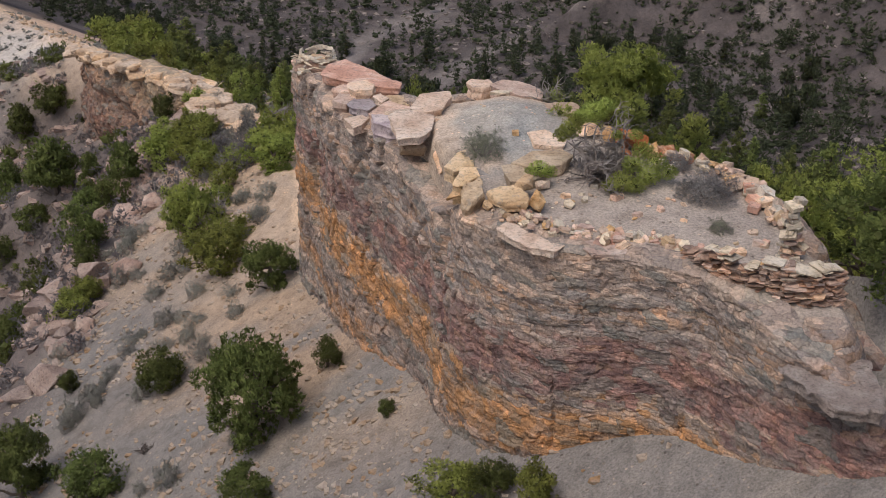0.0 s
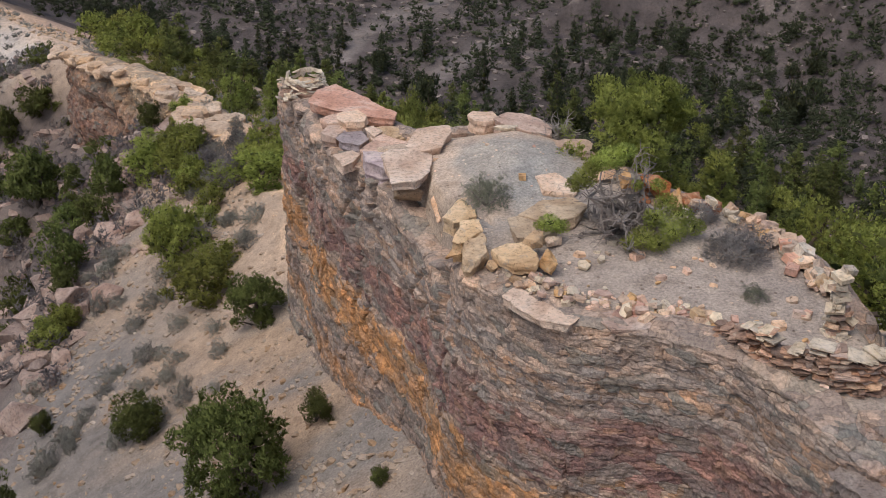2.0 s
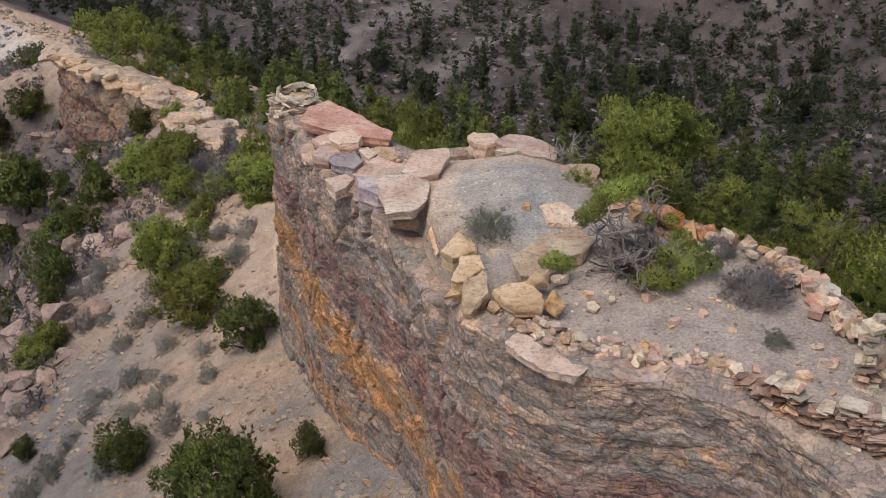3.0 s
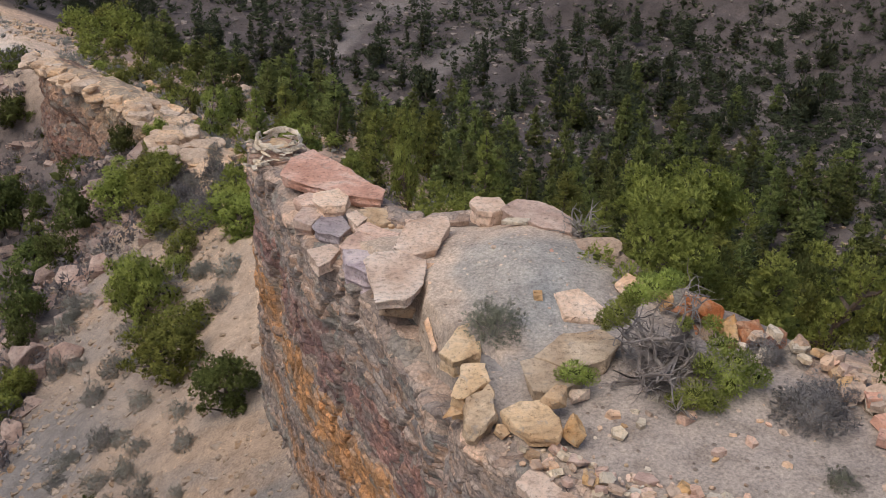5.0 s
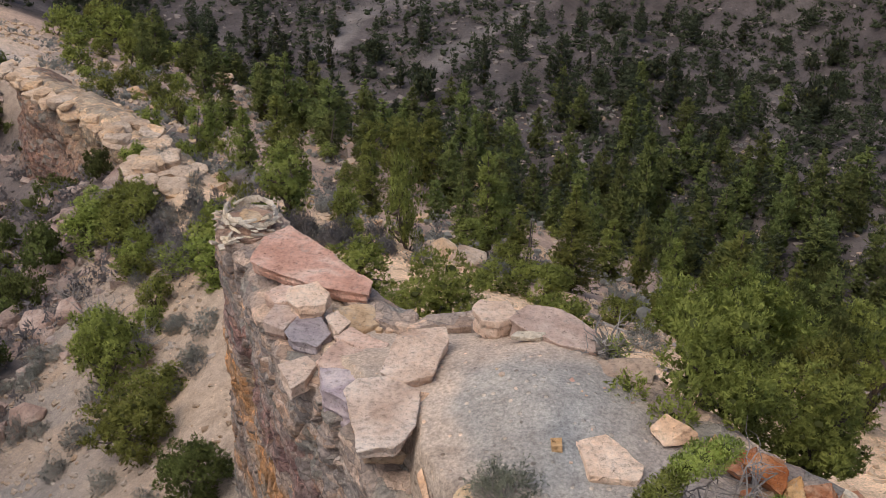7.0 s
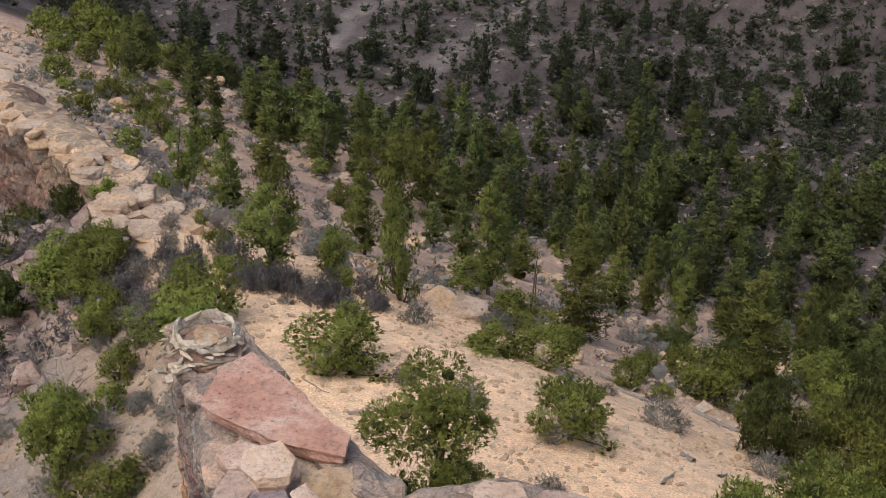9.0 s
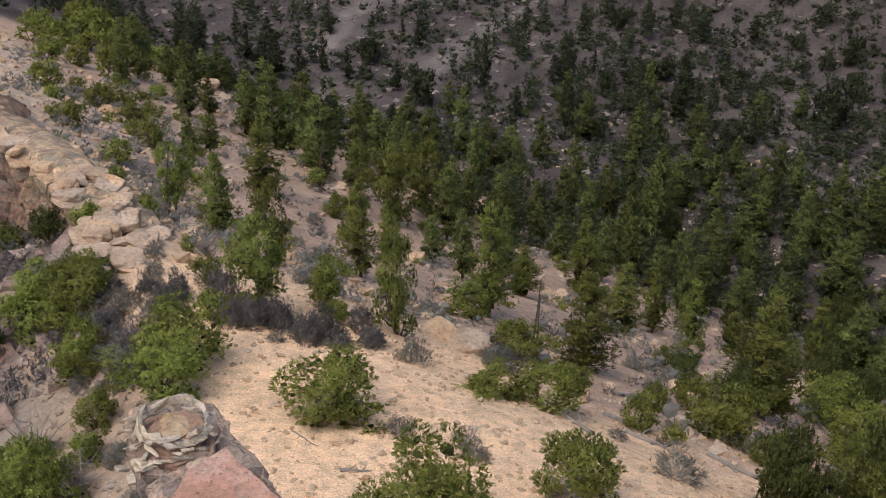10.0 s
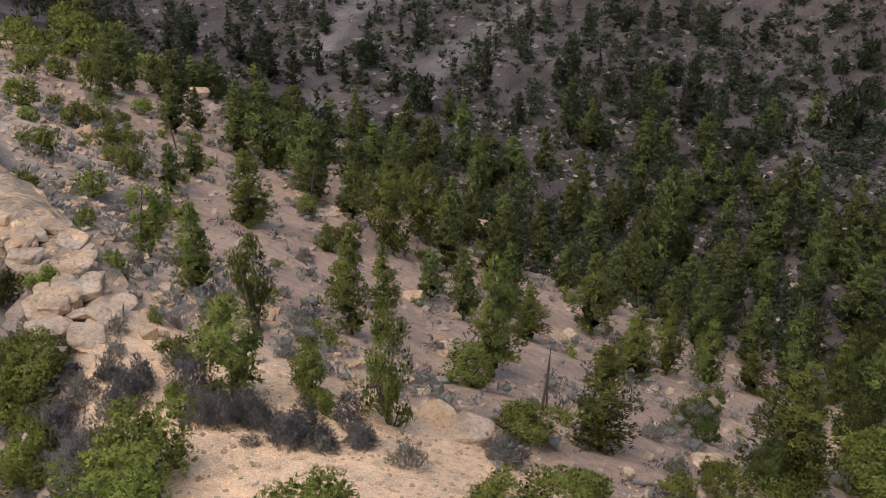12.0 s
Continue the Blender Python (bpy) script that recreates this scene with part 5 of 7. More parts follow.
for i, (x, y, z, sx, sy, sz) in enumerate([(5.15, 29.4, 12.0, 1.5, 0.9, 0.85), (4.75, 29.7, 12.1, 0.7, 0.55, 0.65), (4.4, 30.05, 12.1, 0.6, 0.4, 0.5), (5.75, 29.3, 11.85, 1.0, 0.7, 0.7), (6.25, 29.0, 11.75, 0.8, 0.6, 0.6), (5.5, 29.1, 12.05, 0.5, 0.5, 0.5), (5.75, 28.85, 12.0, 0.55, 0.4, 0.4), (6.05, 28.75, 11.95, 0.5, 0.4, 0.35), (5.0, 29.0, 11.95, 0.45, 0.35, 0.3), (5.4, 28.7, 11.92, 0.35, 0.3, 0.25), (4.75, 29.15, 11.95, 0.3, 0.25, 0.25)]):
    stone("broken_rock", x, y, z, (sx, sy, sz), RUST_ROCK if i % 3 < 2 else GOLD_ROCK, 430 + i, "rust-stained broken rock cropping out behind the juniper", "rusty outcrop", turn=(0.25 * math.sin(i * 2.1), 0.3 * math.cos(i * 1.7), i * 0.9))
stone("boulder", 3.9, 30.6, 12.1, (0.9, 0.5, 0.45), TAN_ROCK, 409, "tan rock below the big pinyon", "boulders on the butte")
stone("boulder", 3.3, 32.4, 11.9, (1.3, 0.6, 0.5), TAN_ROCK, 410, "tan rock half buried at the back rim", "boulders on the butte", flat=0.7)
stone("boulder", -0.85, 31.0, 11.35, (0.9, 0.9, 0.7), GOLD_ROCK, 411, "tan-orange wedge of rock under the jutting slab", "boulders on the butte")

# loose stones: rubble along the rims and on the sand
RUBBLE = [plate_mesh("loose_stone", mat, 500 + i) for i, mat in enumerate((TAN_ROCK, PALE_ROCK, TAN_ROCK, GOLD_ROCK, PINK_ROCK, PALE_ROCK, TAN_ROCK, PINK_ROCK, TAN_ROCK, GOLD_ROCK, PALE_ROCK, RED_ROCK))]
rnd = random.Random(77)


def scatter(count, path, spread_xy, sizes, label, group, lift=0.0, name="loose_stone"):
    """Loose stones strewn along a line on the butte's top."""
    pts = np.array(path, float)
    for i in range(count):
        t = rnd.uniform(0, len(pts) - 1.001)
        k = int(t)
        p = pts[k] + (pts[k + 1] - pts[k]) * (t - k)
        x, y = p[0] + rnd.gauss(0, spread_xy), p[1] + rnd.gauss(0, spread_xy)
        if float(inside(np.array(x), np.array(y), PLAN[:, :2])) < 0.15:
            continue
        s = rnd.uniform(*sizes) ** 1.0
        z = float(top_height(x, y)) + 0.10 * s + rnd.uniform(0, lift)
        ob = tagged(new(name, RUBBLE[min(11, int(rnd.random() ** 1.2 * 12))]), label, "rock", group)
        ob.matrix_world = Matrix.LocRotScale((x, y, z), Euler((rnd.gauss(0, 0.3), rnd.gauss(0, 0.3), rnd.uniform(0, 6.28))), (s, s * rnd.uniform(0.5, 0.9), s * rnd.uniform(0.25, 0.6)))


for cx, cy, n, big in ((1.75, 25.35, 16, 0.3), (2.5, 24.9, 26, 0.36), (3.1, 24.6, 18, 0.3), (3.85, 24.35, 34, 0.42), (4.6, 24.15, 26, 0.36), (5.2, 23.85, 20, 0.34)):
    scatter(n, [(cx - 0.15, cy + 0.1), (cx + 0.15, cy - 0.1)], 0.17, (0.08, big), "angular tan stone in the rubble along the front rim", "rubble on the front rim", 0.2, "rubble_stone")
scatter(60, [(1.4, 25.9), (2.2, 25.3), (3.0, 24.9), (3.9, 24.7), (5.1, 24.4)], 0.25, (0.05, 0.17), "small angular stone in the rubble along the front rim", "rubble on the front rim", 0.02, "rubble_stone")
scatter(95, [(6.3, 29.2), (7.1, 28.3), (7.5, 27.2), (7.8, 26.0), (8.0, 24.8)], 0.2, (0.18, 0.5), "flat tan stone in the rubble on the side rim", "rubble on the side rim", 0.2)
scatter(26, [(5.2, 23.6), (6.4, 23.6), (7.2, 24.4)], 0.25, (0.1, 0.38), "stone lying behind the dry-stone wall", "stones behind the wall")
scatter(20, [(2.4, 26.0), (4.0, 26.6), (5.8, 27.4), (6.5, 25.6), (3.4, 25.4)], 0.5, (0.05, 0.2), "small stone lying on the sand", "stones on the sand")
scatter(14, [(0.7, 31.0), (1.8, 32.5), (3.0, 31.0), (2.2, 30.0)], 0.4, (0.04, 0.13), "small pebble on the grey hardpan", "pebbles on the hardpan")
scatter(14, [(1.3, 26.4), (2.0, 25.7), (2.8, 26.2)], 0.3, (0.12, 0.34), "tan stone among the boulders", "stones by the boulders", 0.06)
scatter(14, [(-1.3, 35.5), (-0.6, 34.8), (0.3, 34.3)], 0.25, (0.1, 0.3), "golden stone crumbled from the ledge", "stones behind the slabs", 0.05)

# the dry-stone wall and its pillar
COURSE = [plate_mesh("stone", mat, 600 + i) for i, mat in enumerate((TAN_ROCK, PINK_ROCK, TAN_ROCK, PINK_ROCK, PALE_ROCK, PINK_ROCK, TAN_ROCK))]
WALLING = [plate_mesh("stone", mat, 620 + i) for i, mat in enumerate((WALL_ROCK, WALL_ROCK, WALL_ROCK, PINK_ROCK, WALL_ROCK, TAN_ROCK, WALL_ROCK, WALL_ROCK))]
wall_line = np.array([(5.15, 23.15), (5.7, 22.5), (6.2, 21.95), (6.9, 21.55), (7.5, 21.4), (8.05, 21.55)])
wall = empty("dry_stone_wall", Matrix.Translation((6.6, 21.9, 11.6)), "low ruined dry-stone wall of thin brown and pink stones", "wall")
base_at = Vector((6.6, 21.9, 11.6))
lengths = np.concatenate([[0], np.cumsum(np.linalg.norm(np.diff(wall_line, axis=0), axis=1))])
z = -0.25
while z < 1.02:
    thick = rnd.uniform(0.03, 0.055)
    s = rnd.uniform(-0.15, 0.15) + (0.4 if z > 0.6 else 0.0) + (0.25 if z > 0.85 else 0.0)
    while s < lengths[-1] + 0.05:
        ln = rnd.uniform(0.16, 0.52)
        m = min(max(s + ln / 2, 0.01), lengths[-1])
        x, y = float(np.interp(m, lengths, wall_line[:, 0])), float(np.interp(m, lengths, wall_line[:, 1]))
        k = min(len(wall_line) - 2, max(0, int(np.searchsorted(lengths, m) - 1)))
        d = wall_line[k + 1] - wall_line[k]
        ang = math.atan2(d[1], d[0])
        out = 0.12 + rnd.gauss(0, 0.035) - 0.03 * z
        sag = -0.08 * math.sin(1.6 * m) - 0.10 * (m / lengths[-1]) + 0.05 * math.sin(5 * m + 3 * z)
        if rnd.random() < 0.95 and (z < 0.85 or rnd.random() < 0.75):
            cap = z > 0.9
            me = COURSE[4] if cap and rnd.random() < 0.6 else rnd.choice(WALLING)
            part("stone", me, wall, m=Matrix.LocRotScale(Vector((x - math.sin(ang) * out, y + math.cos(ang) * out, 11.6 + z + sag)) - base_at, Euler((rnd.gauss(0, 0.07), rnd.gauss(0, 0.09) - 0.05, ang + rnd.gauss(0, 0.16))), (ln, rnd.uniform(0.3, 0.5), thick * rnd.uniform(0.75, 1.05))))
        s += ln * rnd.uniform(0.92, 1.1)
    z += thick

pillar = empty("stone_pillar", Matrix.Translation((7.62, 23.5, 11.5)), "leaning pillar of stacked pale flat stones", "pillar")
z = 0.0
while z < 1.62:
    thick = rnd.uniform(0.06, 0.12)
    for q in range(2 if z < 0.9 else 1):
        s = rnd.uniform(0.26, 0.42)
        part("stone", COURSE[rnd.choice((4, 4, 4, 1, 4, 0))], pillar, m=Matrix.LocRotScale((rnd.gauss(0, 0.05) + (0.11 if q else -0.11), rnd.gauss(0, 0.08), z), Euler((rnd.gauss(0, 0.2), rnd.gauss(0, 0.2), rnd.uniform(0, 6.28))), (s, s * rnd.uniform(0.5, 0.9), thick)))
    z += thick * 0.92
part("stone", PALE_ROCK and COURSE[4], pillar, m=Matrix.LocRotScale((0.05, 0.05, 1.66), Euler((0.25, 0.2, 0.4)), (0.26, 0.2, 0.14)))

# the ring of pale stones at the narrow end, on its layered foot
foot_label = "layered reddish rock under the stone ring"
slab([(-5.05, 39.6), (-4.9, 40.4), (-4.2, 40.7), (-3.6, 40.2), (-3.6, 39.5), (-4.2, 39.1)], 10.84, 0.4, WALL_ROCK, 30, foot_label, wear=0.07)
slab([(-4.85, 39.75), (-4.7, 40.3), (-4.2, 40.5), (-3.8, 40.1), (-3.8, 39.6), (-4.3, 39.4)], 11.0, 0.2, WALL_ROCK, 31, foot_label, wear=0.06)
ring = empty("stone_ring", Matrix.Translation((-4.32, 39.95, 11.02)), "ring of pale broken stones with a hollow of soil", "rock")
RING_STONES = [boulder_mesh("stone", PALE_ROCK, 640 + i, (1, 1, 1), 9, 3, 0.0, 0.05) for i in range(5)]
for i in range(12):
    a = i / 12 * 6.283 + rnd.gauss(0, 0.05)
    turn = Euler((rnd.gauss(0.1, 0.12), rnd.gauss(0, 0.12), a + 1.57 + rnd.gauss(0, 0.12)))
    part("stone", RING_STONES[i % 5], ring, m=Matrix.LocRotScale((math.cos(a) * 0.56, math.sin(a) * 0.50, 0.18 + rnd.uniform(-0.02, 0.03) + 0.04 * math.sin(a)), turn, (rnd.uniform(0.40, 0.60), rnd.uniform(0.12, 0.17), rnd.uniform(0.15, 0.24))))
for i in range(13):
    a = (i + 0.5) / 13 * 6.283 + rnd.gauss(0, 0.05)
    part("stone", RING_STONES[(i + 2) % 5], ring, m=Matrix.LocRotScale((math.cos(a) * 0.60, math.sin(a) * 0.53, 0.04 + rnd.uniform(-0.02, 0.02)), Euler((rnd.gauss(0, 0.12), rnd.gauss(0, 0.1), a + 1.57 + rnd.gauss(0, 0.15))), (rnd.uniform(0.38, 0.56), rnd.uniform(0.15, 0.24), rnd.uniform(0.13, 0.2))))
for i in range(18):
    a = 2.7 + i * 0.2
    part("stone", RING_STONES[rnd.randrange(5)], ring, m=Matrix.LocRotScale((math.cos(a) * rnd.uniform(0.58, 0.85), math.sin(a) * rnd.uniform(0.55, 0.8), rnd.uniform(-0.14, 0.04)), Euler((rnd.gauss(0, 0.3), rnd.gauss(0, 0.3), a + rnd.gauss(0.9, 0.6))), (rnd.uniform(0.25, 0.5), rnd.uniform(0.08, 0.16), 0.08)))
part("soil_hollow", boulder_mesh("soil_hollow", GOLD_ROCK, 650, (0.9, 0.8, 0.24), 14, 3, 0.5), ring, "brown soil in the hollow", Matrix.Translation((0, 0, -0.02)))
for i in range(8):
    x, y = -4.7 + rnd.gauss(0, 0.12), 39.15 + rnd.gauss(0, 0.2)
    ob = tagged(new("pale_splinter", COURSE[4]), "pale splinter of stone below the ring", "rock", "splinters at the narrow end")
    ob.matrix_world = Matrix.LocRotScale((x, y, 10.75 + rnd.uniform(0, 0.15)), Euler((rnd.gauss(0, 0.2), rnd.gauss(0, 0.3), rnd.uniform(0, 6.28))), (rnd.uniform(0.2, 0.36), 0.14, 0.06))


# ---- plants ----
def plant(name, wood, leaves, wood_mat, leaf_mat, label, category, group, m=Matrix.Identity(4), wood_name="trunk", leaf_name="crown"):
    ob = empty(name, m, label, category, group)
    if wood is not None:
        part(wood_name, mesh_from(wood_name, *wood, wood_mat), ob)
    if leaves is not None:
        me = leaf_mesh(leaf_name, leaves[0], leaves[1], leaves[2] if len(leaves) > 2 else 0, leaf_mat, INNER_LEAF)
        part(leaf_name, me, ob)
    return ob


rnd = random.Random(5)


def grove(protos, rows, unit_w, unit_h, tall_limits=(0.75, 1.3)):
    """Copies of a few built plants at (x, y, width, height); the built ones themselves stand at the first places."""
    for i, (x, y, w, h) in enumerate(rows):
        k = i % len(protos)
        s = 0.9 * w / unit_w[k]
        tall = min(max(h / unit_h[k] / s, tall_limits[0]), tall_limits[1])
        z = ground_z(x, y) - 0.05
        if i < len(protos) and not protos[k].get("set"):
            protos[k]["set"] = 1
            ob = protos[k]
            ob.matrix_world = Matrix.LocRotScale((x, y, z), Euler((0, 0, rnd.uniform(0, 6.28))), (s, s, s * tall))
        else:
            plant_copy(protos[k], x, y, z, s, rnd, tall)


def juniper_set(seed, n, count, size, label, group, leaf, tall=1.0, dome=26):
    out, ws, hs = [], [], []
    for i in range(n):
        w, h = 2.4 + 0.2 * (i % 3), (2.3 + 0.25 * (i % 2)) * tall
        wood, leaves = juniper(seed + i, h, w, count, size, 0.0, 0.1 / tall, dome)
        v = leaves[0]
        ws.append(float(np.percentile(v[:, 0], 98) - np.percentile(v[:, 0], 2)))
        hs.append(float(np.percentile(v[:, 2], 99)))
        out.append(plant("juniper", wood, leaves, BARK, leaf, label, "tree", group))
    return out, ws, hs


DARK_JUNIPER = leaf_material("dark_pinyon_foliage", (0.052, 0.066, 0.020), (0.205, 0.235, 0.07))
slope_j = juniper_set(700, 4, 17000, 0.075, "dark green juniper growing on the grey slope", "junipers on the slope", DARK_JUNIPER)
grove(slope_j[0], [(-5.8, 30.6, 2.9, 3.4), (-3.7, 32.9, 1.0, 1.1), (-1.6, 28.6, 0.5, 0.5), (-10.3, 36.9, 1.8, 1.7), (-6.7, 41.3, 2.0, 1.8), (1.1, 23.0, 1.0, 1.1), (-11.4, 31.5, 1.9, 1.7), (-5.5, 27.1, 1.5, 1.2), (-14.7, 33.8, 2.4, 4.2), (-15.0, 40.7, 0.9, 0.9)], slope_j[1], slope_j[2])
saddle_j = juniper_set(720, 4, 11400, 0.085, "yellow-green juniper on the saddle below the butte", "junipers on the saddle", JUNIPER_LEAF)
grove(saddle_j[0], [(-9.4, 45.2, 2.6, 2.1), (-11.6, 50.3, 2.3, 3.2), (-10.6, 52.6, 1.1, 1.7), (-8.4, 54.4, 2.4, 1.8), (-14.4, 62.4, 1.9, 1.4), (-16.0, 63.6, 2.3, 2.0), (-14.1, 65.2, 1.7, 1.6), (0.2, 23.4, 1.6, 1.3), (2.1, 22.0, 0.9, 1.3), (-16.9, 48.1, 1.8, 1.6),
                     (-13.8, 63.7, 3.0, 2.0), (-10.3, 56.5, 1.7, 1.2), (-16.5, 49.0, 1.4, 1.4), (-9.5, 48.0, 1.9, 1.4), (-15.3, 69.3, 1.1, 1.2), (-14.0, 67.8, 0.9, 1.2), (-15.1, 69.9, 1.4, 1.6)], saddle_j[1], saddle_j[2])
grove(saddle_j[0], [(-12.2, 51.6, 1.8, 3.3), (-10.8, 54.3, 1.2, 1.5), (-12.4, 58.4, 1.8, 1.2), (-15.9, 65.1, 2.6, 2.0), (-12.7, 58.7, 1.5, 1.4), (-15.0, 64.9, 1.5, 2.0)], saddle_j[1], saddle_j[2])
gully_j = juniper_set(740, 3, 3600, 0.15, "dusky green juniper in the gully under the ridge", "junipers in the gully", DARK_JUNIPER)
grove(gully_j[0], [(-24.5, 69.9, 3.6, 3.6), (-17.7, 60.1, 1.9, 2.4), (-23.0, 79.6, 3.3, 2.2), (-21.8, 68.7, 1.3, 2.2), (-18.5, 54.3, 2.4, 3.0), (-17.4, 70.6, 1.6, 1.7), (-35.3, 94.9, 2.3, 3.0), (-33.4, 95.6, 3.0, 2.6), (-27.7, 67.8, 1.8, 2.4), (-32.9, 83.6, 2.2, 3.3),
                    (-25.8, 68.1, 2.3, 2.0), (-28.5, 82.3, 2.0, 2.5), (-18.0, 63.2, 2.0, 2.6), (-19.4, 60.8, 2.9, 2.4), (-17.6, 52.7, 1.4, 2.4), (-21.6, 78.1, 2.9, 1.9), (-18.1, 73.5, 1.5, 1.4), (-30, 76, 2.6, 2.6), (-27, 74, 2.2, 2.2), (-24, 63, 2.4, 2.4), (-22.5, 56, 2.0, 2.2), (-21, 50, 1.8, 2.0)], gully_j[1], gully_j[2])
bench_j = juniper_set(760, 5, 11400, 0.085, "bushy green juniper on the tan sand bench", "junipers on the bench", JUNIPER_LEAF)
grove(bench_j[0], [(-8.2, 57.0, 2.8, 2.4), (-3.3, 53.4, 2.8, 2.0), (4.1, 49.4, 2.5, 2.0), (2.3, 57.6, 2.1, 1.3), (4.1, 57.9, 2.6, 1.8), (11.3, 61.9, 2.7, 2.3), (7.5, 58.6, 1.3, 1.2), (13.7, 50.7, 3.2, 3.0), (24.2, 80.4, 2.9, 2.7), (11.3, 65.8, 1.6, 1.7),
                    (21.0, 73.6, 3.5, 2.7), (3.6, 65.4, 2.0, 1.7), (-3.7, 62.2, 1.0, 1.0), (-4.8, 71.1, 1.7, 1.3), (-4.6, 64.7, 1.0, 1.7), (-8.9, 64.6, 0.9, 1.3),
                    (12.6, 59.2, 1.3, 1.1), (16.5, 61.8, 1.9, 1.9), (19.6, 65.5, 2.6, 2.8), (13.2, 56.0, 1.3, 1.0), (9.4, 64.2, 1.3, 1.2), (23.0, 69.0, 2.6, 3.2)], bench_j[1], bench_j[2], (0.6, 1.6))
# slope junipers again: their darker leaf stands for shade on this side
grove(slope_j[0], [(15.9, 55.3, 2.5, 4.8), (24.2, 83.4, 3.2, 3.9), (24.2, 78.2, 2.0, 3.4), (30.0, 101.1, 2.8, 4.1), (34.6, 108.3, 3.5, 9.6), (36.7, 104.4, 2.8, 3.1), (11.3, 53.1, 1.9, 3.5), (12.4, 52.1, 1.7, 2.0), (13.3, 76.1, 1.4, 1.5), (14.3, 69.3, 2.2, 2.7)], slope_j[1], slope_j[2], (0.6, 1.8))
ridge_j = juniper_set(780, 3, 3000, 0.15, "green juniper scattered on the ridge top", "junipers on the ridge", JUNIPER_LEAF)
grove(ridge_j[0], [(-25.2, 98.9, 2.3, 1.8), (-31.4, 114.8, 2.5, 2.5), (-20.4, 93.5, 2.3, 1.8), (-28.6, 108.2, 1.5, 1.3), (-34.9, 134.6, 2.2, 2.3), (-30.1, 117.7, 1.9, 1.7), (-31.5, 131.5, 2.7, 3.2), (-39.0, 139.7, 4.1, 2.5), (-26.8, 112.4, 2.7, 2.1), (-26.0, 128.4, 2.3, 1.6),
                    (-22.0, 87.2, 1.4, 1.2), (-17.8, 83.8, 1.2, 1.4), (-37.0, 130.6, 3.2, 1.9), (-39.5, 153.2, 5.0, 5.0), (-38.8, 161.2, 4.1, 4.3), (-36.6, 163.5, 4.2, 4.4), (-30.7, 150.7, 3.8, 3.0), (-10.4, 67.9, 0.8, 1.0), (-13.7, 73.7, 1.3, 1.6), (-44.1, 170.7, 5.5, 5.4), (-22.1, 104.0, 1.6, 1.3), (-42.1, 142.6, 3.6, 3.2)], ridge_j[1], ridge_j[2])

# the big pinyon and its neighbours on the far side of the butte
def lone_tree(name, x, y, z, w, h, seed, count, size, label, low=0.1, dome=9, leaf=None):
    """A tree of its own, grown to a width and a height."""
    wood, leaves = juniper(seed, h, w, count, size, 0.0, low, dome)
    v = leaves[0]
    sx = w / float(np.percentile(v[:, 0], 98) - np.percentile(v[:, 0], 2))
    sz = h / float(np.percentile(v[:, 2], 99.5))
    return plant(name, wood, leaves, BARK, leaf or JUNIPER_LEAF, label, "tree", "", Matrix.LocRotScale((x, y, z), None, (sx, sx, sz)))


lone_tree("pinyon", 4.4, 32.1, 10.7, 2.75, 3.15, 801, 46000, 0.06, "big rounded green pinyon rising behind the butte", 0.1, 26)
lone_tree("pinyon", 6.7, 33.3, ground_z(6.7, 33.3) - 0.1, 2.1, 5.5, 802, 30000, 0.065, "green pinyon growing up beside the butte", 0.25, 40)
lone_tree("juniper", 0.0, 41.8, ground_z(0.0, 41.8) - 0.1, 2.9, 5.9, 803, 34000, 0.065, "tall green juniper behind the stone slabs", 0.3, 34)
lone_tree("juniper", 14.6, 48.6, ground_z(14.6, 48.6) - 0.1, 3.0, 5.2, 804, 11000, 0.09, "yellow-green juniper on the slope past the butte")
lone_tree("juniper", 11.4, 46.0, ground_z(11.4, 46.0) - 0.1, 2.2, 2.6, 805, 7000, 0.09, "yellow-green juniper lower on the slope")
lone_tree("juniper", 9.6, 23.2, ground_z(9.6, 23.2) - 0.1, 2.4, 2.6, 807, 9000, 0.08, "dark green juniper at the end of the butte", 0.1, 20, DARK_JUNIPER)
lone_tree("juniper", 12.6, 31.5, ground_z(12.6, 31.5) - 0.1, 4.2, 4.4, 806, 22000, 0.075, "green juniper beyond the dry-stone wall", 0.1, 14)

# the half-dead juniper on the butte
OLD_LEAF = leaf_material("bright_juniper_tufts", (0.16, 0.185, 0.045), (0.50, 0.54, 0.145))
OLD_WOOD = bark_material("grey_brown_dead_wood", (0.13, 0.11, 0.10), (0.34, 0.295, 0.265))
jx, jy = 3.9, 27.6
jz = float(top_height(jx, jy))
old = empty("half_dead_juniper", Matrix.Translation((jx, jy, jz)), "half-dead juniper with bare grey branches and green tufts", "tree")
fan = []
rr = random.Random(811)
for i in range(34):
    a = rr.uniform(0, 6.283)
    s_out = rr.uniform(0.15, 1.7)
    path = branch_path(rr, (rr.gauss(0.1, 0.13), rr.gauss(0, 0.12), -0.1), (math.cos(a) * s_out, math.sin(a) * s_out, 1), rr.uniform(0.9, 2.0), 9, 0.34)
    fan.append(limb(path, np.linspace(0.06, 0.007, 10) * rr.uniform(0.5, 1.25) * (1.7 if i < 7 else 1.0), 5))
    for _ in range(11):
        k = rr.randint(2, 9)
        q = branch_path(rr, path[k], (rr.gauss(0, 1), rr.gauss(0, 1), rr.uniform(-0.5, 0.9)), rr.uniform(0.25, 0.7), 5, 0.45)
        fan.append(limb(q, np.linspace(0.013, 0.003, 6), 3))
part("trunk", mesh_from("trunk", *joined(fan), OLD_WOOD), old, "bare grey twisted branches")
rng = np.random.default_rng(812)
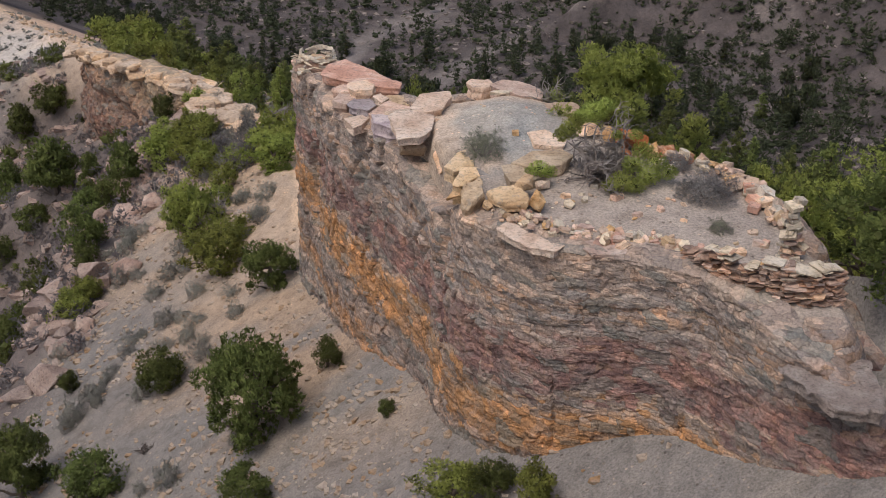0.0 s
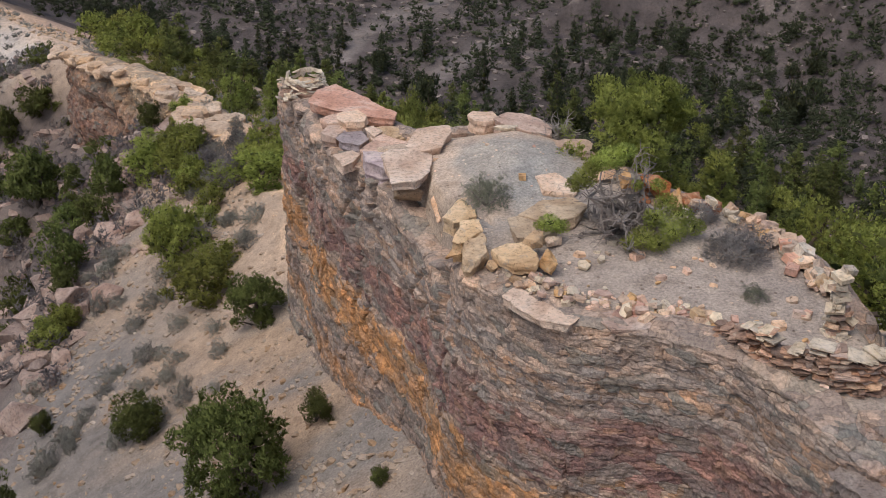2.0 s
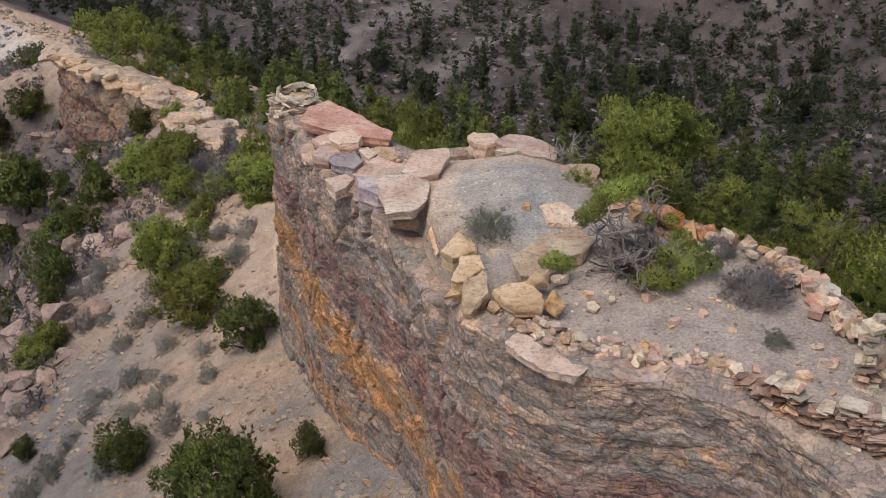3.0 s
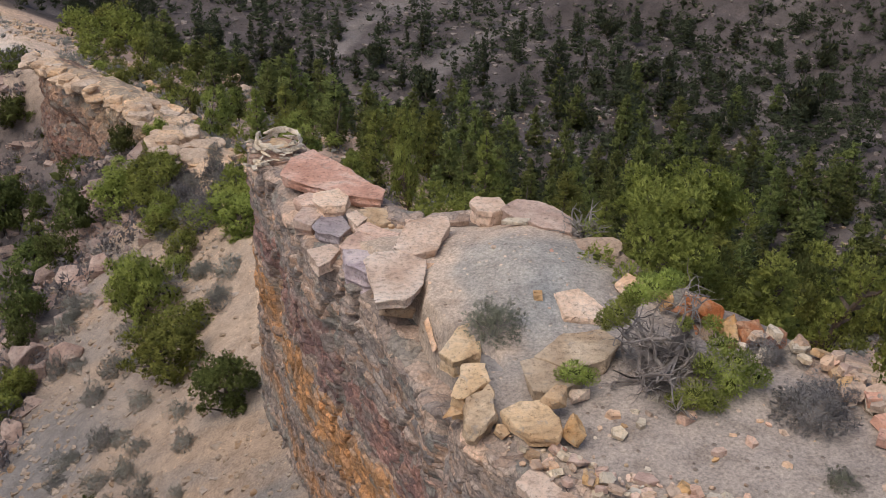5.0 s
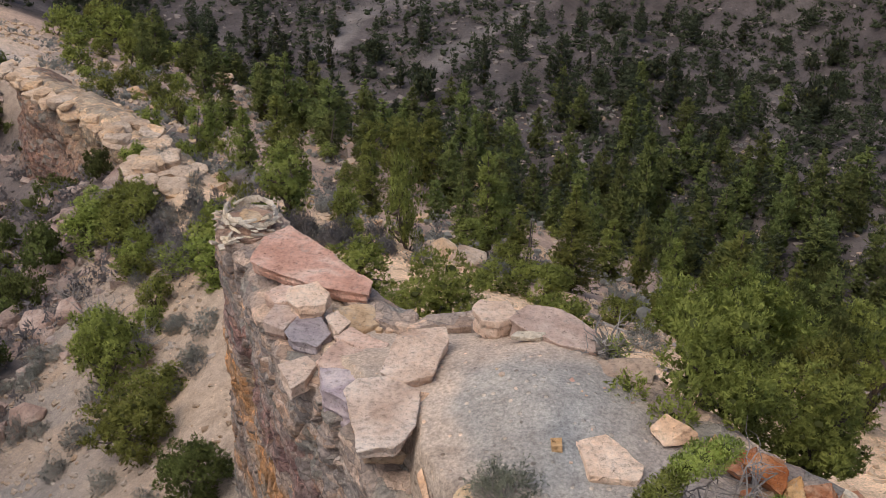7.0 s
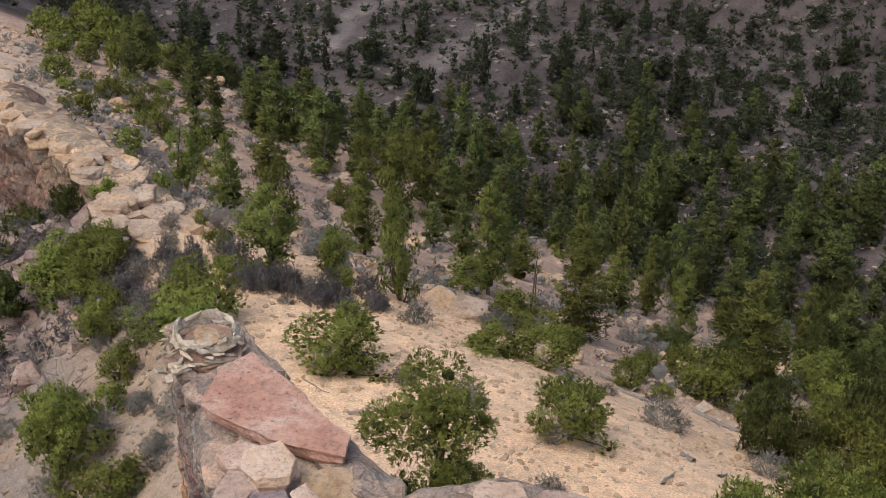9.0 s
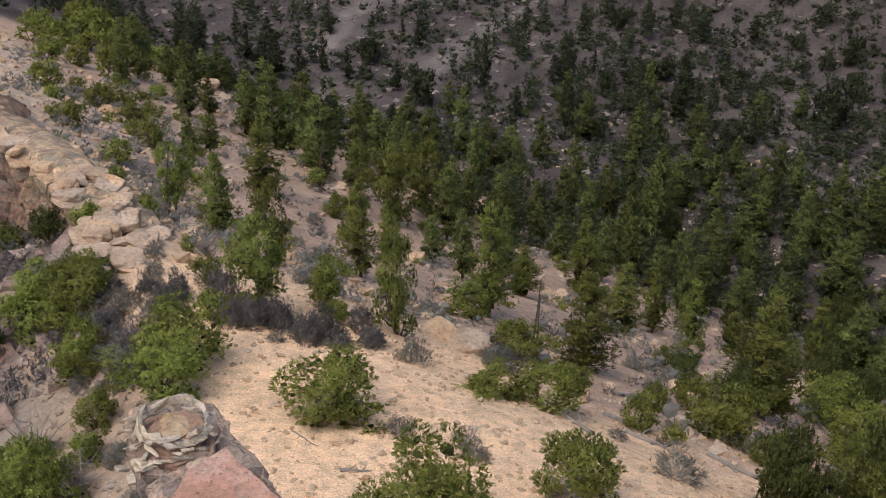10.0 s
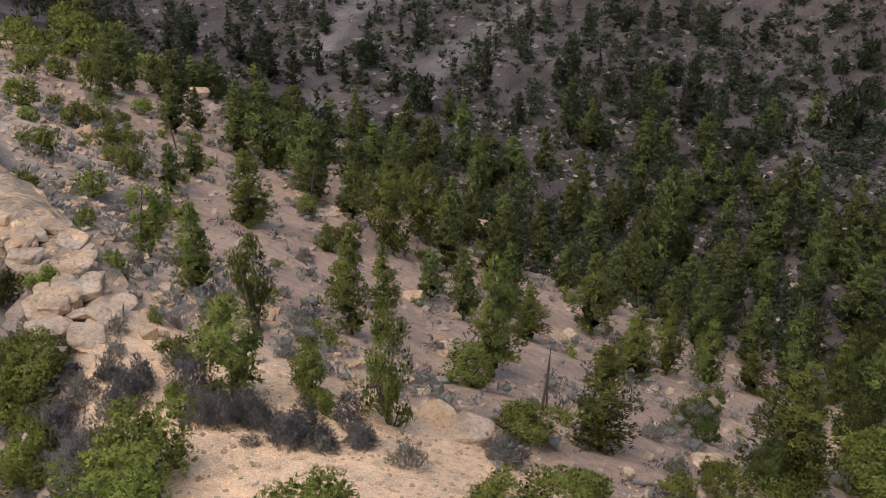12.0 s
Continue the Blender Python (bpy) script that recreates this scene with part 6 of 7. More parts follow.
TUFTS = (([(-0.13, 0.6, 1.50, 0.36, 0.7), (0.15, 0.6, 1.65, 0.26, 0.7), (-0.42, 0.5, 1.40, 0.28, 0.7)], 3600), ([(-0.75, 0.3, 1.15, 0.30, 0.8), (-0.95, 0.3, 1.0, 0.24, 0.8), (-0.6, 0.35, 1.35, 0.22, 0.7)], 2600),
         ([(-1.55, -0.35, 0.35, 0.28, 0.7), (-1.3, -0.4, 0.3, 0.22, 0.7), (-1.75, -0.3, 0.28, 0.17, 0.7)], 1400), ([(1.0, -0.1, 0.75, 0.28, 0.7), (1.3, -0.25, 0.5, 0.33, 0.7), (0.75, -0.3, 0.45, 0.30, 0.7), (1.6, -0.35, 0.25, 0.3, 0.6), (0.85, 0.1, 1.05, 0.2, 0.8), (1.1, -0.6, 0.25, 0.32, 0.7)], 5200),
         ([(0.45, -0.8, 0.22, 0.36, 0.7), (0.15, -0.9, 0.16, 0.24, 0.7), (0.75, -0.95, 0.15, 0.28, 0.6)], 2400), ([(0.38, 0.1, 1.05, 0.15, 0.9)], 350))
for i, (balls, n) in enumerate(TUFTS):
    pts, out = in_balls(rng, balls, n, 0.35)
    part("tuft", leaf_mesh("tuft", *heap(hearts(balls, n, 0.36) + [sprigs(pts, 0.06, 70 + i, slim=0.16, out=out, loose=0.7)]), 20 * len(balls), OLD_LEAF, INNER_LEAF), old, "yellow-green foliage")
roots = [limb(branch_path(random.Random(820 + i), (0.0, 0.0, 0.04), way, ln, 8, 0.3), np.linspace(0.05, 0.015, 9), 5) for i, (way, ln) in enumerate((((0.1, -1, 0), 1.9), ((-0.9, -0.4, 0.0), 1.1), ((0.5, -0.9, 0.02), 0.9)))]
for v, f in roots:
    v[:, 2] = np.clip(v[:, 2], -0.02, 0.07)
part("root", mesh_from("root", *joined(roots), DEAD_WOOD), old, "grey root creeping over the sand")
dead = plant("dead_shrub", bare_bush(830, 0.95, 1.0, 12, 0.03), None, DEAD_WOOD, None, "grey dead shrub at the back rim", "shrub", "", Matrix.Translation((3.15, 33.0, float(top_height(3.15, 33.0)))), "branch_work")
part("green_shoots", mesh_from("green_shoots", *sprigs(in_balls(rng, [(0.1, -0.1, 0.2, 0.28, 0.8)], 260, 0.2)[0], 0.09, 5), JUNIPER_LEAF), dead, "green shoots at its foot")

# sagebrush
GREEN_SAGE = leaf_material("green_sage_leaves", (0.17, 0.175, 0.125), (0.38, 0.39, 0.29), 0.1)
GREY_SAGE = leaf_material("grey_sage_twigs", (0.22, 0.205, 0.20), (0.42, 0.395, 0.38), 0.12)


def sage_set(seed, n, leaf, label, group, count=1800, size=0.085):
    return [plant("sagebrush", *sage(seed + i, 0.75, 1.1, count, size), DEAD_WOOD, leaf, label, "shrub", group, wood_name="stem", leaf_name="foliage") for i in range(n)]


top_sage = sage_set(850, 2, GREY_SAGE, "dry grey sagebrush on the sand of the butte", "sagebrush on the butte", 7600, 0.05) + sage_set(853, 1, GREEN_SAGE, "sparse grey-green sagebrush beside the stone ledge", "sagebrush on the butte", 4400, 0.055)
for ob, (x, y, w, h) in zip(top_sage, ((6.35, 26.6, 1.4, 0.7), (5.95, 28.3, 0.75, 0.4), (1.05, 29.1, 1.1, 0.85))):
    ob.matrix_world = Matrix.LocRotScale((x, y, float(top_height(x, y))), Euler((0, 0, x)), (w / 1.1, w / 1.1, h / 0.75))
small = copy_thing(top_sage[2], Matrix.Translation((6.35, 24.9, float(top_height(6.35, 24.9)))))
small.scale = (0.5, 0.5, 0.5)
slope_s = sage_set(860, 3, SAGE_LEAF, "grey-green sagebrush on the shale slope", "sagebrush on the slope")
grove(slope_s, [(-11.3, 42.4, 1.1, 0.9), (-9.8, 39.7, 0.9, 0.9), (-9.0, 38.9, 0.6, 0.5), (-16.4, 44.5, 1.2, 0.8), (-14.0, 37.7, 1.1, 1.1), (-13.1, 38.1, 0.6, 0.7), (-8.6, 30.2, 1.0, 1.1), (-9.5, 30.4, 0.6, 0.5), (-6.4, 30.8, 0.7, 0.8), (-11.4, 58.4, 1.4, 0.8), (-8.1, 50.9, 1.6, 0.7),
                (-9.6, 52.1, 1.0, 0.6), (-8.1, 48.6, 1.3, 0.5), (-11.5, 61.9, 1.3, 0.9), (-11.5, 47.4, 1.5, 0.7), (-15.1, 49.7, 1.1, 1.0), (-11.1, 64.6, 0.8, 0.8), (-12.6, 41.2, 0.9, 0.5), (-13.0, 40.2, 0.9, 0.4), (-12.2, 47.6, 1.4, 0.7), (-12.6, 46.2, 1.2, 0.7)], [1.1] * 3, [0.75] * 3, (0.5, 1.6))
bench_s = sage_set(870, 4, SAGE_LEAF, "grey-green sagebrush on the sandy bench", "sagebrush on the bench")
grove(bench_s, [(-1.0, 52.6, 1.1, 0.6), (-0.7, 59.3, 1.3, 1.2), (1.3, 51.3, 1.1, 0.7), (7.8, 53.2, 2.0, 1.0), (10.7, 50.4, 1.7, 0.9), (3.2, 45.9, 1.3, 0.7), (2.6, 62.6, 1.7, 0.9), (6.3, 55.9, 0.8, 0.5), (-2.4, 60.1, 0.9, 0.6), (-10.8, 58.2, 1.3, 1.2), (-11.9, 62.6, 1.2, 0.9), (-10.3, 60.5, 1.1, 1.0),
                (-11.9, 49.4, 1.3, 0.9), (-8.5, 49.4, 0.9, 0.7), (-9.7, 62.4, 1.2, 0.9), (-10.8, 63.1, 1.2, 0.9), (-8.9, 64.6, 1.4, 1.1), (-10.2, 61.9, 1.2, 0.7), (-6.7, 60.9, 1.7, 0.9), (-4.3, 59.9, 1.5, 0.9), (2.5, 62.3, 1.8, 1.1), (-2.3, 60.8, 1.1, 0.7), (-5.6, 59.1, 0.9, 0.4), (-2.9, 64.1, 1.0, 0.6)], [1.1] * 4, [0.75] * 4, (0.5, 1.6))
grove(bench_s, [(-14.1, 78.8, 1.1, 0.9), (-11.7, 69.6, 0.9, 0.7), (-13.8, 69.8, 1.2, 0.9), (-11.4, 66.0, 0.9, 0.8), (-18.9, 86.9, 1.1, 0.7), (-15.2, 86.1, 1.6, 0.9), (-8.0, 93.2, 1.4, 1.0), (-7.5, 80.4, 1.1, 0.7), (-6.1, 75.6, 1.3, 0.9), (-5.6, 67.9, 0.9, 0.7), (9.8, 72.1, 1.3, 1.0), (11.3, 75.5, 1.4, 0.9),
                (11.9, 73.3, 1.1, 0.8), (9.9, 67.4, 1.1, 0.9), (-0.3, 69.6, 1.2, 0.9), (-14.1, 65.5, 1.3, 0.8), (-13.3, 65.3, 1.1, 0.9), (13.9, 80.3, 2.2, 1.2), (8.8, 79.3, 1.2, 0.8), (-18.7, 91.5, 1.4, 0.7), (-5.2, 60.4, 1.5, 0.7), (-7.6, 61.8, 1.4, 0.7), (-3.4, 59.4, 1.2, 0.7)], [1.1] * 4, [0.75] * 4, (0.5, 1.6))

# dusky brush along the back edge of the bench
DUSK_SAGE = leaf_material("dusky_brush", (0.115, 0.104, 0.106), (0.27, 0.245, 0.24), 0.2)
dusk_s = sage_set(880, 4, DUSK_SAGE, "dense purple-grey brush at the edge of the bench", "brush at the edge of the bench", 2600, 0.085)
grove(dusk_s, [(-8.1, 62.8, 1.5, 1.8), (-9.8, 62.8, 1.2, 1.3), (-10.0, 61.4, 1.5, 1.1), (-11.0, 63.0, 0.9, 1.0), (-13.9, 65.2, 1.0, 0.8), (-12.5, 63.8, 1.1, 0.7), (-6.6, 60.3, 1.3, 1.3), (-7.4, 60.3, 1.3, 1.3), (-5.9, 60.9, 1.3, 1.3), (-4.5, 59.4, 1.4, 1.2), (-4.1, 60.7, 1.3, 1.2), (-5.5, 60.4, 1.1, 1.3), (-2.7, 61.6, 1.1, 1.1), (-12.1, 60.4, 2.0, 1.3), (-10.4, 58.5, 1.6, 1.1), (-10.0, 56.4, 2.1, 1.6), (-12.0, 61.4, 1.1, 0.8), (-3.4, 59.7, 1.1, 0.9), (-2.2, 60.3, 1.1, 0.8)], [1.1] * 4, [0.75] * 4, (0.6, 1.8))
grove(bench_j[0], [(-12.6, 59.5, 1.3, 1.6), (-8.1, 60.8, 0.8, 1.3), (-15.1, 64.6, 1.0, 1.9)], bench_j[1], bench_j[2], (0.6, 1.6))

# more sage scattered on the slope and the saddle
more = []
while len(more) < 42:
    x, y = rnd.uniform(-17, -7), rnd.uniform(36, 64)
    if x < float(np.interp(y, CREST_Y, CREST_X)) - 0.5 and float(vnoise(x / 3, y / 3, seed=95)) > rnd.uniform(-0.4, 0.5):
        more.append((x, y, rnd.uniform(0.5, 1.3), rnd.uniform(0.4, 0.8)))
grove(slope_s, more, [1.1] * 3, [0.75] * 3, (0.5, 1.6))

# dead shrubs and fallen wood
for i, (x, y, w, h, tone) in enumerate([(-12.9, 54.0, 2.4, 2.6, 0), (-10.7, 51.2, 1.2, 2.0, 0), (-15.5, 58.5, 2.0, 1.6, 0), (0.9, 51.9, 1.8, 1.0, 0), (3.6, 49.0, 1.2, 1.6, 0), (12.6, 53.8, 1.6, 1.8, 1), (8.2, 57.2, 1.4, 0.6, 1), (-13.6, 75.0, 1.8, 1.6, 0), (-9.6, 68.0, 1.6, 1.8, 0), (-17.0, 66.2, 2.0, 1.4, 0),
                                        (-3.6, 53.3, 1.0, 1.3, 0), (14.4, 52.5, 1.5, 1.0, 1), (3.0, 66.0, 1.8, 1.8, 1), (-10.0, 33.0, 0.8, 0.5, 1)]):
    plant("dead_shrub", bare_bush(900 + i, h, w, 12, 0.028), None, DARK_WOOD if tone else DEAD_WOOD, None, "tangled dead shrub with bare branches", "shrub", "dead shrubs", Matrix.Translation((x, y, ground_z(x, y))), "branch_work")


def log(x, y, angle, length, r, label, seed, tone=DEAD_WOOD):
    rr = random.Random(seed)
    path = branch_path(rr, (0, 0, 0), (math.cos(angle), math.sin(angle), 0), length, 7, 0.12)
    pts = [(px, py, ground_z(x + px, y + py) - ground_z(x, y) + r * 0.7) for px, py, pz in path]
    pieces = [limb(pts, np.linspace(r, r * 0.35, 8), 7)]
    for k in (2, 4, 5):
        a = angle + rr.choice((-1, 1)) * rr.uniform(0.5, 1.2)
        pieces.append(limb(branch_path(rr, pts[k], (math.cos(a), math.sin(a), 0.35), length * 0.3, 4, 0.25), np.linspace(r * 0.5, r * 0.12, 5), 5))
    ob = tagged(new("fallen_log", mesh_from("fallen_log", *joined(pieces), tone)), label, "log", "fallen logs")
    ob.location = (x, y, ground_z(x, y))


for i, (x, y, a, ln, r) in enumerate([(10.0, 57.8, -0.9, 3.2, 0.10), (6.4, 59.6, -0.5, 2.6, 0.11), (6.9, 57.6, -0.7, 1.9, 0.09), (5.4, 55.4, 2.2, 1.6, 0.09), (-2.6, 50.2, 0.2, 0.9, 0.06), (7.5, 64.6, 0.3, 2.0, 0.12), (8.0, 49.4, 2.0, 0.7, 0.10), (8.6, 48.6, 0.5, 0.6, 0.06), (-4.2, 52.2, -0.8, 1.3, 0.03), (2.2, 60.6, 1.5, 1.4, 0.08), (-15.3, 57.0, 2.3, 2.6, 0.06), (6.6, 47.2, 1.2, 0.9, 0.06)]):
    log(x, y, a, ln, r, "weathered grey log lying on the ground", 950 + i)

# conifers on the flank below the bench
fir_near = [plant("fir", *fir(1000 + i, 6.0, 3.2, 7800, 0.15, 0.6, 0.18), BARK, FIR_LEAF, "tall green conifer on the wooded flank", "tree", "conifers on the flank") for i in range(6)]
fir_far = [plant("fir", *fir(1020 + i, 6.0, 3.2, 2700, 0.25, 1.1, 0.19), BARK, SHADED_FIR_LEAF, "dark green conifer lower on the wooded flank", "tree", "conifers lower on the flank") for i in range(5)]
FW, FH = [2.0] * 6, [6.0] * 6
grove(fir_near, [(-10.9, 77.2, 2.0, 5.0), (-12.0, 97.7, 2.9, 5.5), (-3.8, 76.6, 2.0, 5.8), (-2.6, 82.3, 1.5, 4.3), (2.8, 76.8, 2.3, 7.0), (5.6, 89.5, 2.1, 4.0), (10.4, 96.3, 2.7, 6.5), (6.7, 67.6, 2.6, 5.3),
                 (11.8, 86.9, 2.7, 5.0), (14.8, 92.1, 1.7, 5.6), (17.3, 91.4, 2.1, 5.4), (16.2, 71.3, 3.8, 7.2), (20.9, 94.1, 2.0, 3.0), (28.2, 96.9, 2.1, 6.3), (25.7, 86.4, 2.9, 4.3)], FW, FH, (0.6, 2.2))
grove(fir_far, [(-22.5, 124.6, 2.4, 5.2), (-17.7, 101.7, 1.7, 3.4), (-17.7, 108.8, 1.7, 3.2), (-17.2, 124.9, 2.9, 6.4), (-14.3, 120.4, 2.9, 7.9), (-9.9, 115.6, 3.4, 7.2), (-12.6, 128.9, 3.1, 7.8), (-12.9, 120.3, 2.4, 6.0),
                (-7.5, 125.8, 2.8, 6.7), (-6.1, 136.7, 3.4, 5.9), (-6.2, 109.1, 2.1, 5.0), (16.2, 110.5, 2.6, 5.8), (18.8, 101.2, 1.7, 7.2), (2.9, 149.9, 3.0, 8.9), (3.7, 127.7, 2.5, 8.8), (11.7, 148.1, 2.0, 6.0),
                (7.9, 131.3, 2.6, 8.2), (14.1, 135.5, 2.7, 8.9), (14.3, 123.7, 2.8, 7.0), (23.2, 149.9, 2.9, 6.9), (25.3, 151.2, 2.3, 6.0), (21.0, 124.6, 3.3, 11.8)], FW, FH, (0.6, 2.2))
grove(fir_far, [(22.9, 126.7, 2.5, 8.8), (16.1, 111.3, 2.5, 8.6), (17.6, 133.0, 2.4, 6.6), (30.2, 141.1, 3.0, 4.8), (25.6, 118.3, 2.9, 7.1), (34.0, 136.4, 3.2, 6.3), (34.9, 124.0, 2.7, 7.8), (30.9, 115.5, 2.2, 5.9),
                (36.0, 116.1, 3.7, 6.6), (-26.6, 152.6, 2.6, 3.3), (-24.6, 153.1, 2.5, 3.7), (-20.5, 143.4, 2.6, 4.7), (-12.3, 156.0, 2.6, 4.9), (-10.4, 130.3, 2.5, 4.9), (-8.9, 157.9, 2.4, 4.7), (-4.1, 122.9, 2.5, 5.5),
                (1.3, 117.3, 2.4, 5.6), (0.8, 104.2, 2.5, 6.5), (5.4, 108.8, 2.4, 5.5), (8.9, 115.9, 2.2, 3.8), (9.9, 107.1, 1.9, 4.5), (4.7, 94.4, 2.0, 5.5)], FW, FH, (0.6, 2.2))
grove(fir_far, [(1.7, 90.6, 1.8, 5.2), (-0.3, 94.1, 1.8, 3.7), (12.9, 103.9, 1.8, 5.8), (37.9, 118.5, 2.5, 6.4), (37.6, 127.8, 2.5, 5.6), (29.8, 126.7, 2.5, 5.5)], FW, FH, (0.6, 2.2))
# bushier pinyons among them
flank_p = juniper_set(1040, 3, 10800, 0.10, "bushy green pinyon among the conifers of the flank", "pinyons on the flank", FIR_LEAF, 1.7, 44)
grove(flank_p[0], [(-2.8, 102.7, 3.6, 6.7), (-0.7, 110.3, 3.9, 6.8), (-1.4, 63.0, 2.1, 5.1), (-4.1, 63.0, 1.2, 2.5), (-6.7, 62.7, 2.5, 4.0), (-19.8, 101.5, 2.8, 3.9), (-14.4, 82.1, 1.9, 3.9), (-7.5, 72.6, 1.6, 4.6),
                  (-6.9, 98.3, 1.9, 2.1), (-5.6, 100.1, 1.8, 2.3), (1.8, 72.2, 2.0, 2.1), (12.6, 78.7, 1.3, 1.4), (15.4, 82.9, 1.8, 1.7), (-9.1, 104.7, 1.7, 1.8), (-27.2, 119.9, 2.8, 3.1), (-23.2, 110.5, 2.2, 2.8)], flank_p[1], flank_p[2], (0.6, 2.4))
# the rest of the stand, down in the valley
rows = []
tries = 0
placed = [(ob.location.x, ob.location.y) for ob in scene.objects if ob.parent is None and ob.name.split(".")[0] in ("fir", "juniper")]
while len(rows) < 64 and tries < 12000:
    tries += 1
    y = rnd.uniform(98, 165)
    x = rnd.uniform(-34, 46)
    d = x - float(np.interp(y, CREST_Y, CREST_X))
    z = float(height(x, y, False))
    hill_side = -49 + 0.46 * (x - 24.6) + 0.24 * (y - 190)
    if d < 12 + 0.08 * max(0, y - 90) or z < hill_side + 0.6 or (x < 2 and y < 112):
        continue
    if any((x - a) ** 2 + (y - b) ** 2 < 8 for a, b in placed):
        continue
    placed.append((x, y))
    h = rnd.uniform(3.6, 7.0)
    rows.append((x, y, h * rnd.uniform(0.38, 0.55), h))
grove(fir_far, rows, FW, FH, (0.6, 1.9))
rows = []
while len(rows) < 58:
    x, y = rnd.uniform(22, 58), rnd.uniform(84, 138)
    if all((x - a) ** 2 + (y - b) ** 2 > 9 for a, b in placed):
        placed.append((x, y))
        h = rnd.uniform(3.4, 7.0)
        rows.append((x, y, h * rnd.uniform(0.4, 0.55), h))
grove(fir_far, rows, FW, FH, (0.6, 1.9))
for i, (x, y, h) in enumerate([(4.6, 70.4, 3.6), (-7.4, 71.5, 3.2), (-4.0, 84.0, 4.2), (-21.0, 118.0, 4.0), (-15.0, 83.0, 3.8), (5.0, 72.0, 3.0), (-9.0, 106.0, 5.0), (13.0, 118.0, 5.0), (22.0, 96.0, 4.0), (14.5, 100.0, 4.2)]):
    plant("snag", snag(1100 + i, h), None, DARK_WOOD, None, "bare dead conifer trunk standing on the flank", "dead tree", "snags", Matrix.Translation((x, y, ground_z(x, y))), "trunk")


# more pinyons down the slope past the butte
past_j = juniper_set(790, 2, 9000, 0.085, "green pinyon on the slope past the butte", "pinyons past the butte", JUNIPER_LEAF)
grove(past_j[0], [(16.0, 44.0, 3.0, 4.2), (18.5, 49.0, 2.4, 3.0)], past_j[1], past_j[2])


# ---- the hillside across the valley ----
def scatter_stuff(name, units, count, test, sizes, material, label, seed, name_kind):
    """Many plants or stones too far off to tell apart, in one mesh."""
    rr = random.Random(seed)
    vs, fs, base, made, tries = [], [], 0, 0, 0
    while made < count and tries < count * 30:
        tries += 1
        x, y = test(rr)
        if x is None:
            continue
        v, f = units[rr.randrange(len(units))]
        s = rr.uniform(*sizes)
        a = rr.uniform(0, 6.283)
        ca, sa = math.cos(a), math.sin(a)
        rot = np.array([[ca, -sa, 0], [sa, ca, 0], [0, 0, rr.uniform(0.8, 1.25)]])
        vs.append((v * s) @ rot.T + np.array([x, y, 0]))
        fs.append(f + base)
        base += len(v)
        made += 1
    flat = [(v[:, :2].mean(0)) for v in vs]
    zs = height(np.array([p[0] for p in flat]), np.array([p[1] for p in flat]))
    for v, z in zip(vs, zs):
        v[:, 2] += z
    return tagged(new(name, mesh_from(name, np.concatenate(vs), np.concatenate(fs), material)), label, name_kind, kind="stuff")


def on_hill(rr, thin=0.0):
    x, y = rr.uniform(-75, 110), rr.uniform(105, 290)
    hill_side = -49 + 0.46 * (x - 24.6) + 0.24 * (y - 190)
    if abs(x - 8) > 0.46 * y + 12:
        return None, None
    flank = -19.6 - 0.36 * (x - 7.8) - 0.37 * (y - 91.5)
    if hill_side < flank - 4 and flank > -27 - 0.1 * max(0.0, -x):
        return None, None
    if rr.random() < 0.75 and min(float(to_line(x, y, line)[0]) for line in SPURS) < 2.6:
        return None, None
    if thin and float(vnoise(x / 11.0, y / 11.0, seed=88)) < rr.uniform(-0.9, thin):
        return None, None
    return x, y


def far_fir(seed, count=240):
    return fir(seed, 1.0, 0.62, count, 0.08, 9, 0.19, 5)[1][:2]


def far_bush(seed, n=70, dense=3):
    rng = np.random.default_rng(seed)
    balls = [(rng.normal(0, 0.22), rng.normal(0, 0.22), 0.26 + rng.uniform(-0.1, 0.16), rng.uniform(0.2, 0.34), 0.8) for _ in range(5)]
    pts, out = in_balls(rng, balls, n // 4, 0.7)
    return heap(hearts(balls[:dense], seed, 0.72) + [tufts(pts, out, 0.15, seed, 4, 0.2)])


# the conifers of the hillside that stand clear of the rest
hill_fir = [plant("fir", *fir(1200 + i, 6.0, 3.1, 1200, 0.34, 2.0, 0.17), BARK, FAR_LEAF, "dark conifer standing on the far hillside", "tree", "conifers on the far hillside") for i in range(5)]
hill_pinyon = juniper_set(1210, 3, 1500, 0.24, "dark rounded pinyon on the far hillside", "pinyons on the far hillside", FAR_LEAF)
grove(hill_fir, [(6.2, 172.7, 2.6, 8.0), (11.4, 186.4, 1.6, 3.1), (13.4, 198.6, 2.3, 4.6), (17.1, 176.4, 3.7, 6.8), (15.5, 175.2, 2.2, 4.5), (21.5, 179.6, 1.2, 4.2), (15.6, 158.5, 2.8, 7.0), (9.8, 163.7, 2.5, 4.2),
                 (31.7, 198.6, 2.2, 5.0), (31.3, 166.5, 3.8, 7.2), (32.5, 163.8, 1.8, 5.7), (35.1, 164.7, 1.5, 3.5), (29.7, 162.0, 2.9, 4.6), (38.2, 173.4, 2.6, 4.8), (37.0, 152.8, 2.1, 4.7), (40.5, 155.2, 2.1, 4.4),
                 (32.9, 149.7, 2.6, 4.6), (-15.8, 180.0, 2.0, 6.3), (-12.2, 176.8, 2.2, 4.7), (-2.7, 189.2, 2.4, 4.6)], [2.5] * 5, [6.0] * 5, (0.6, 2.2))
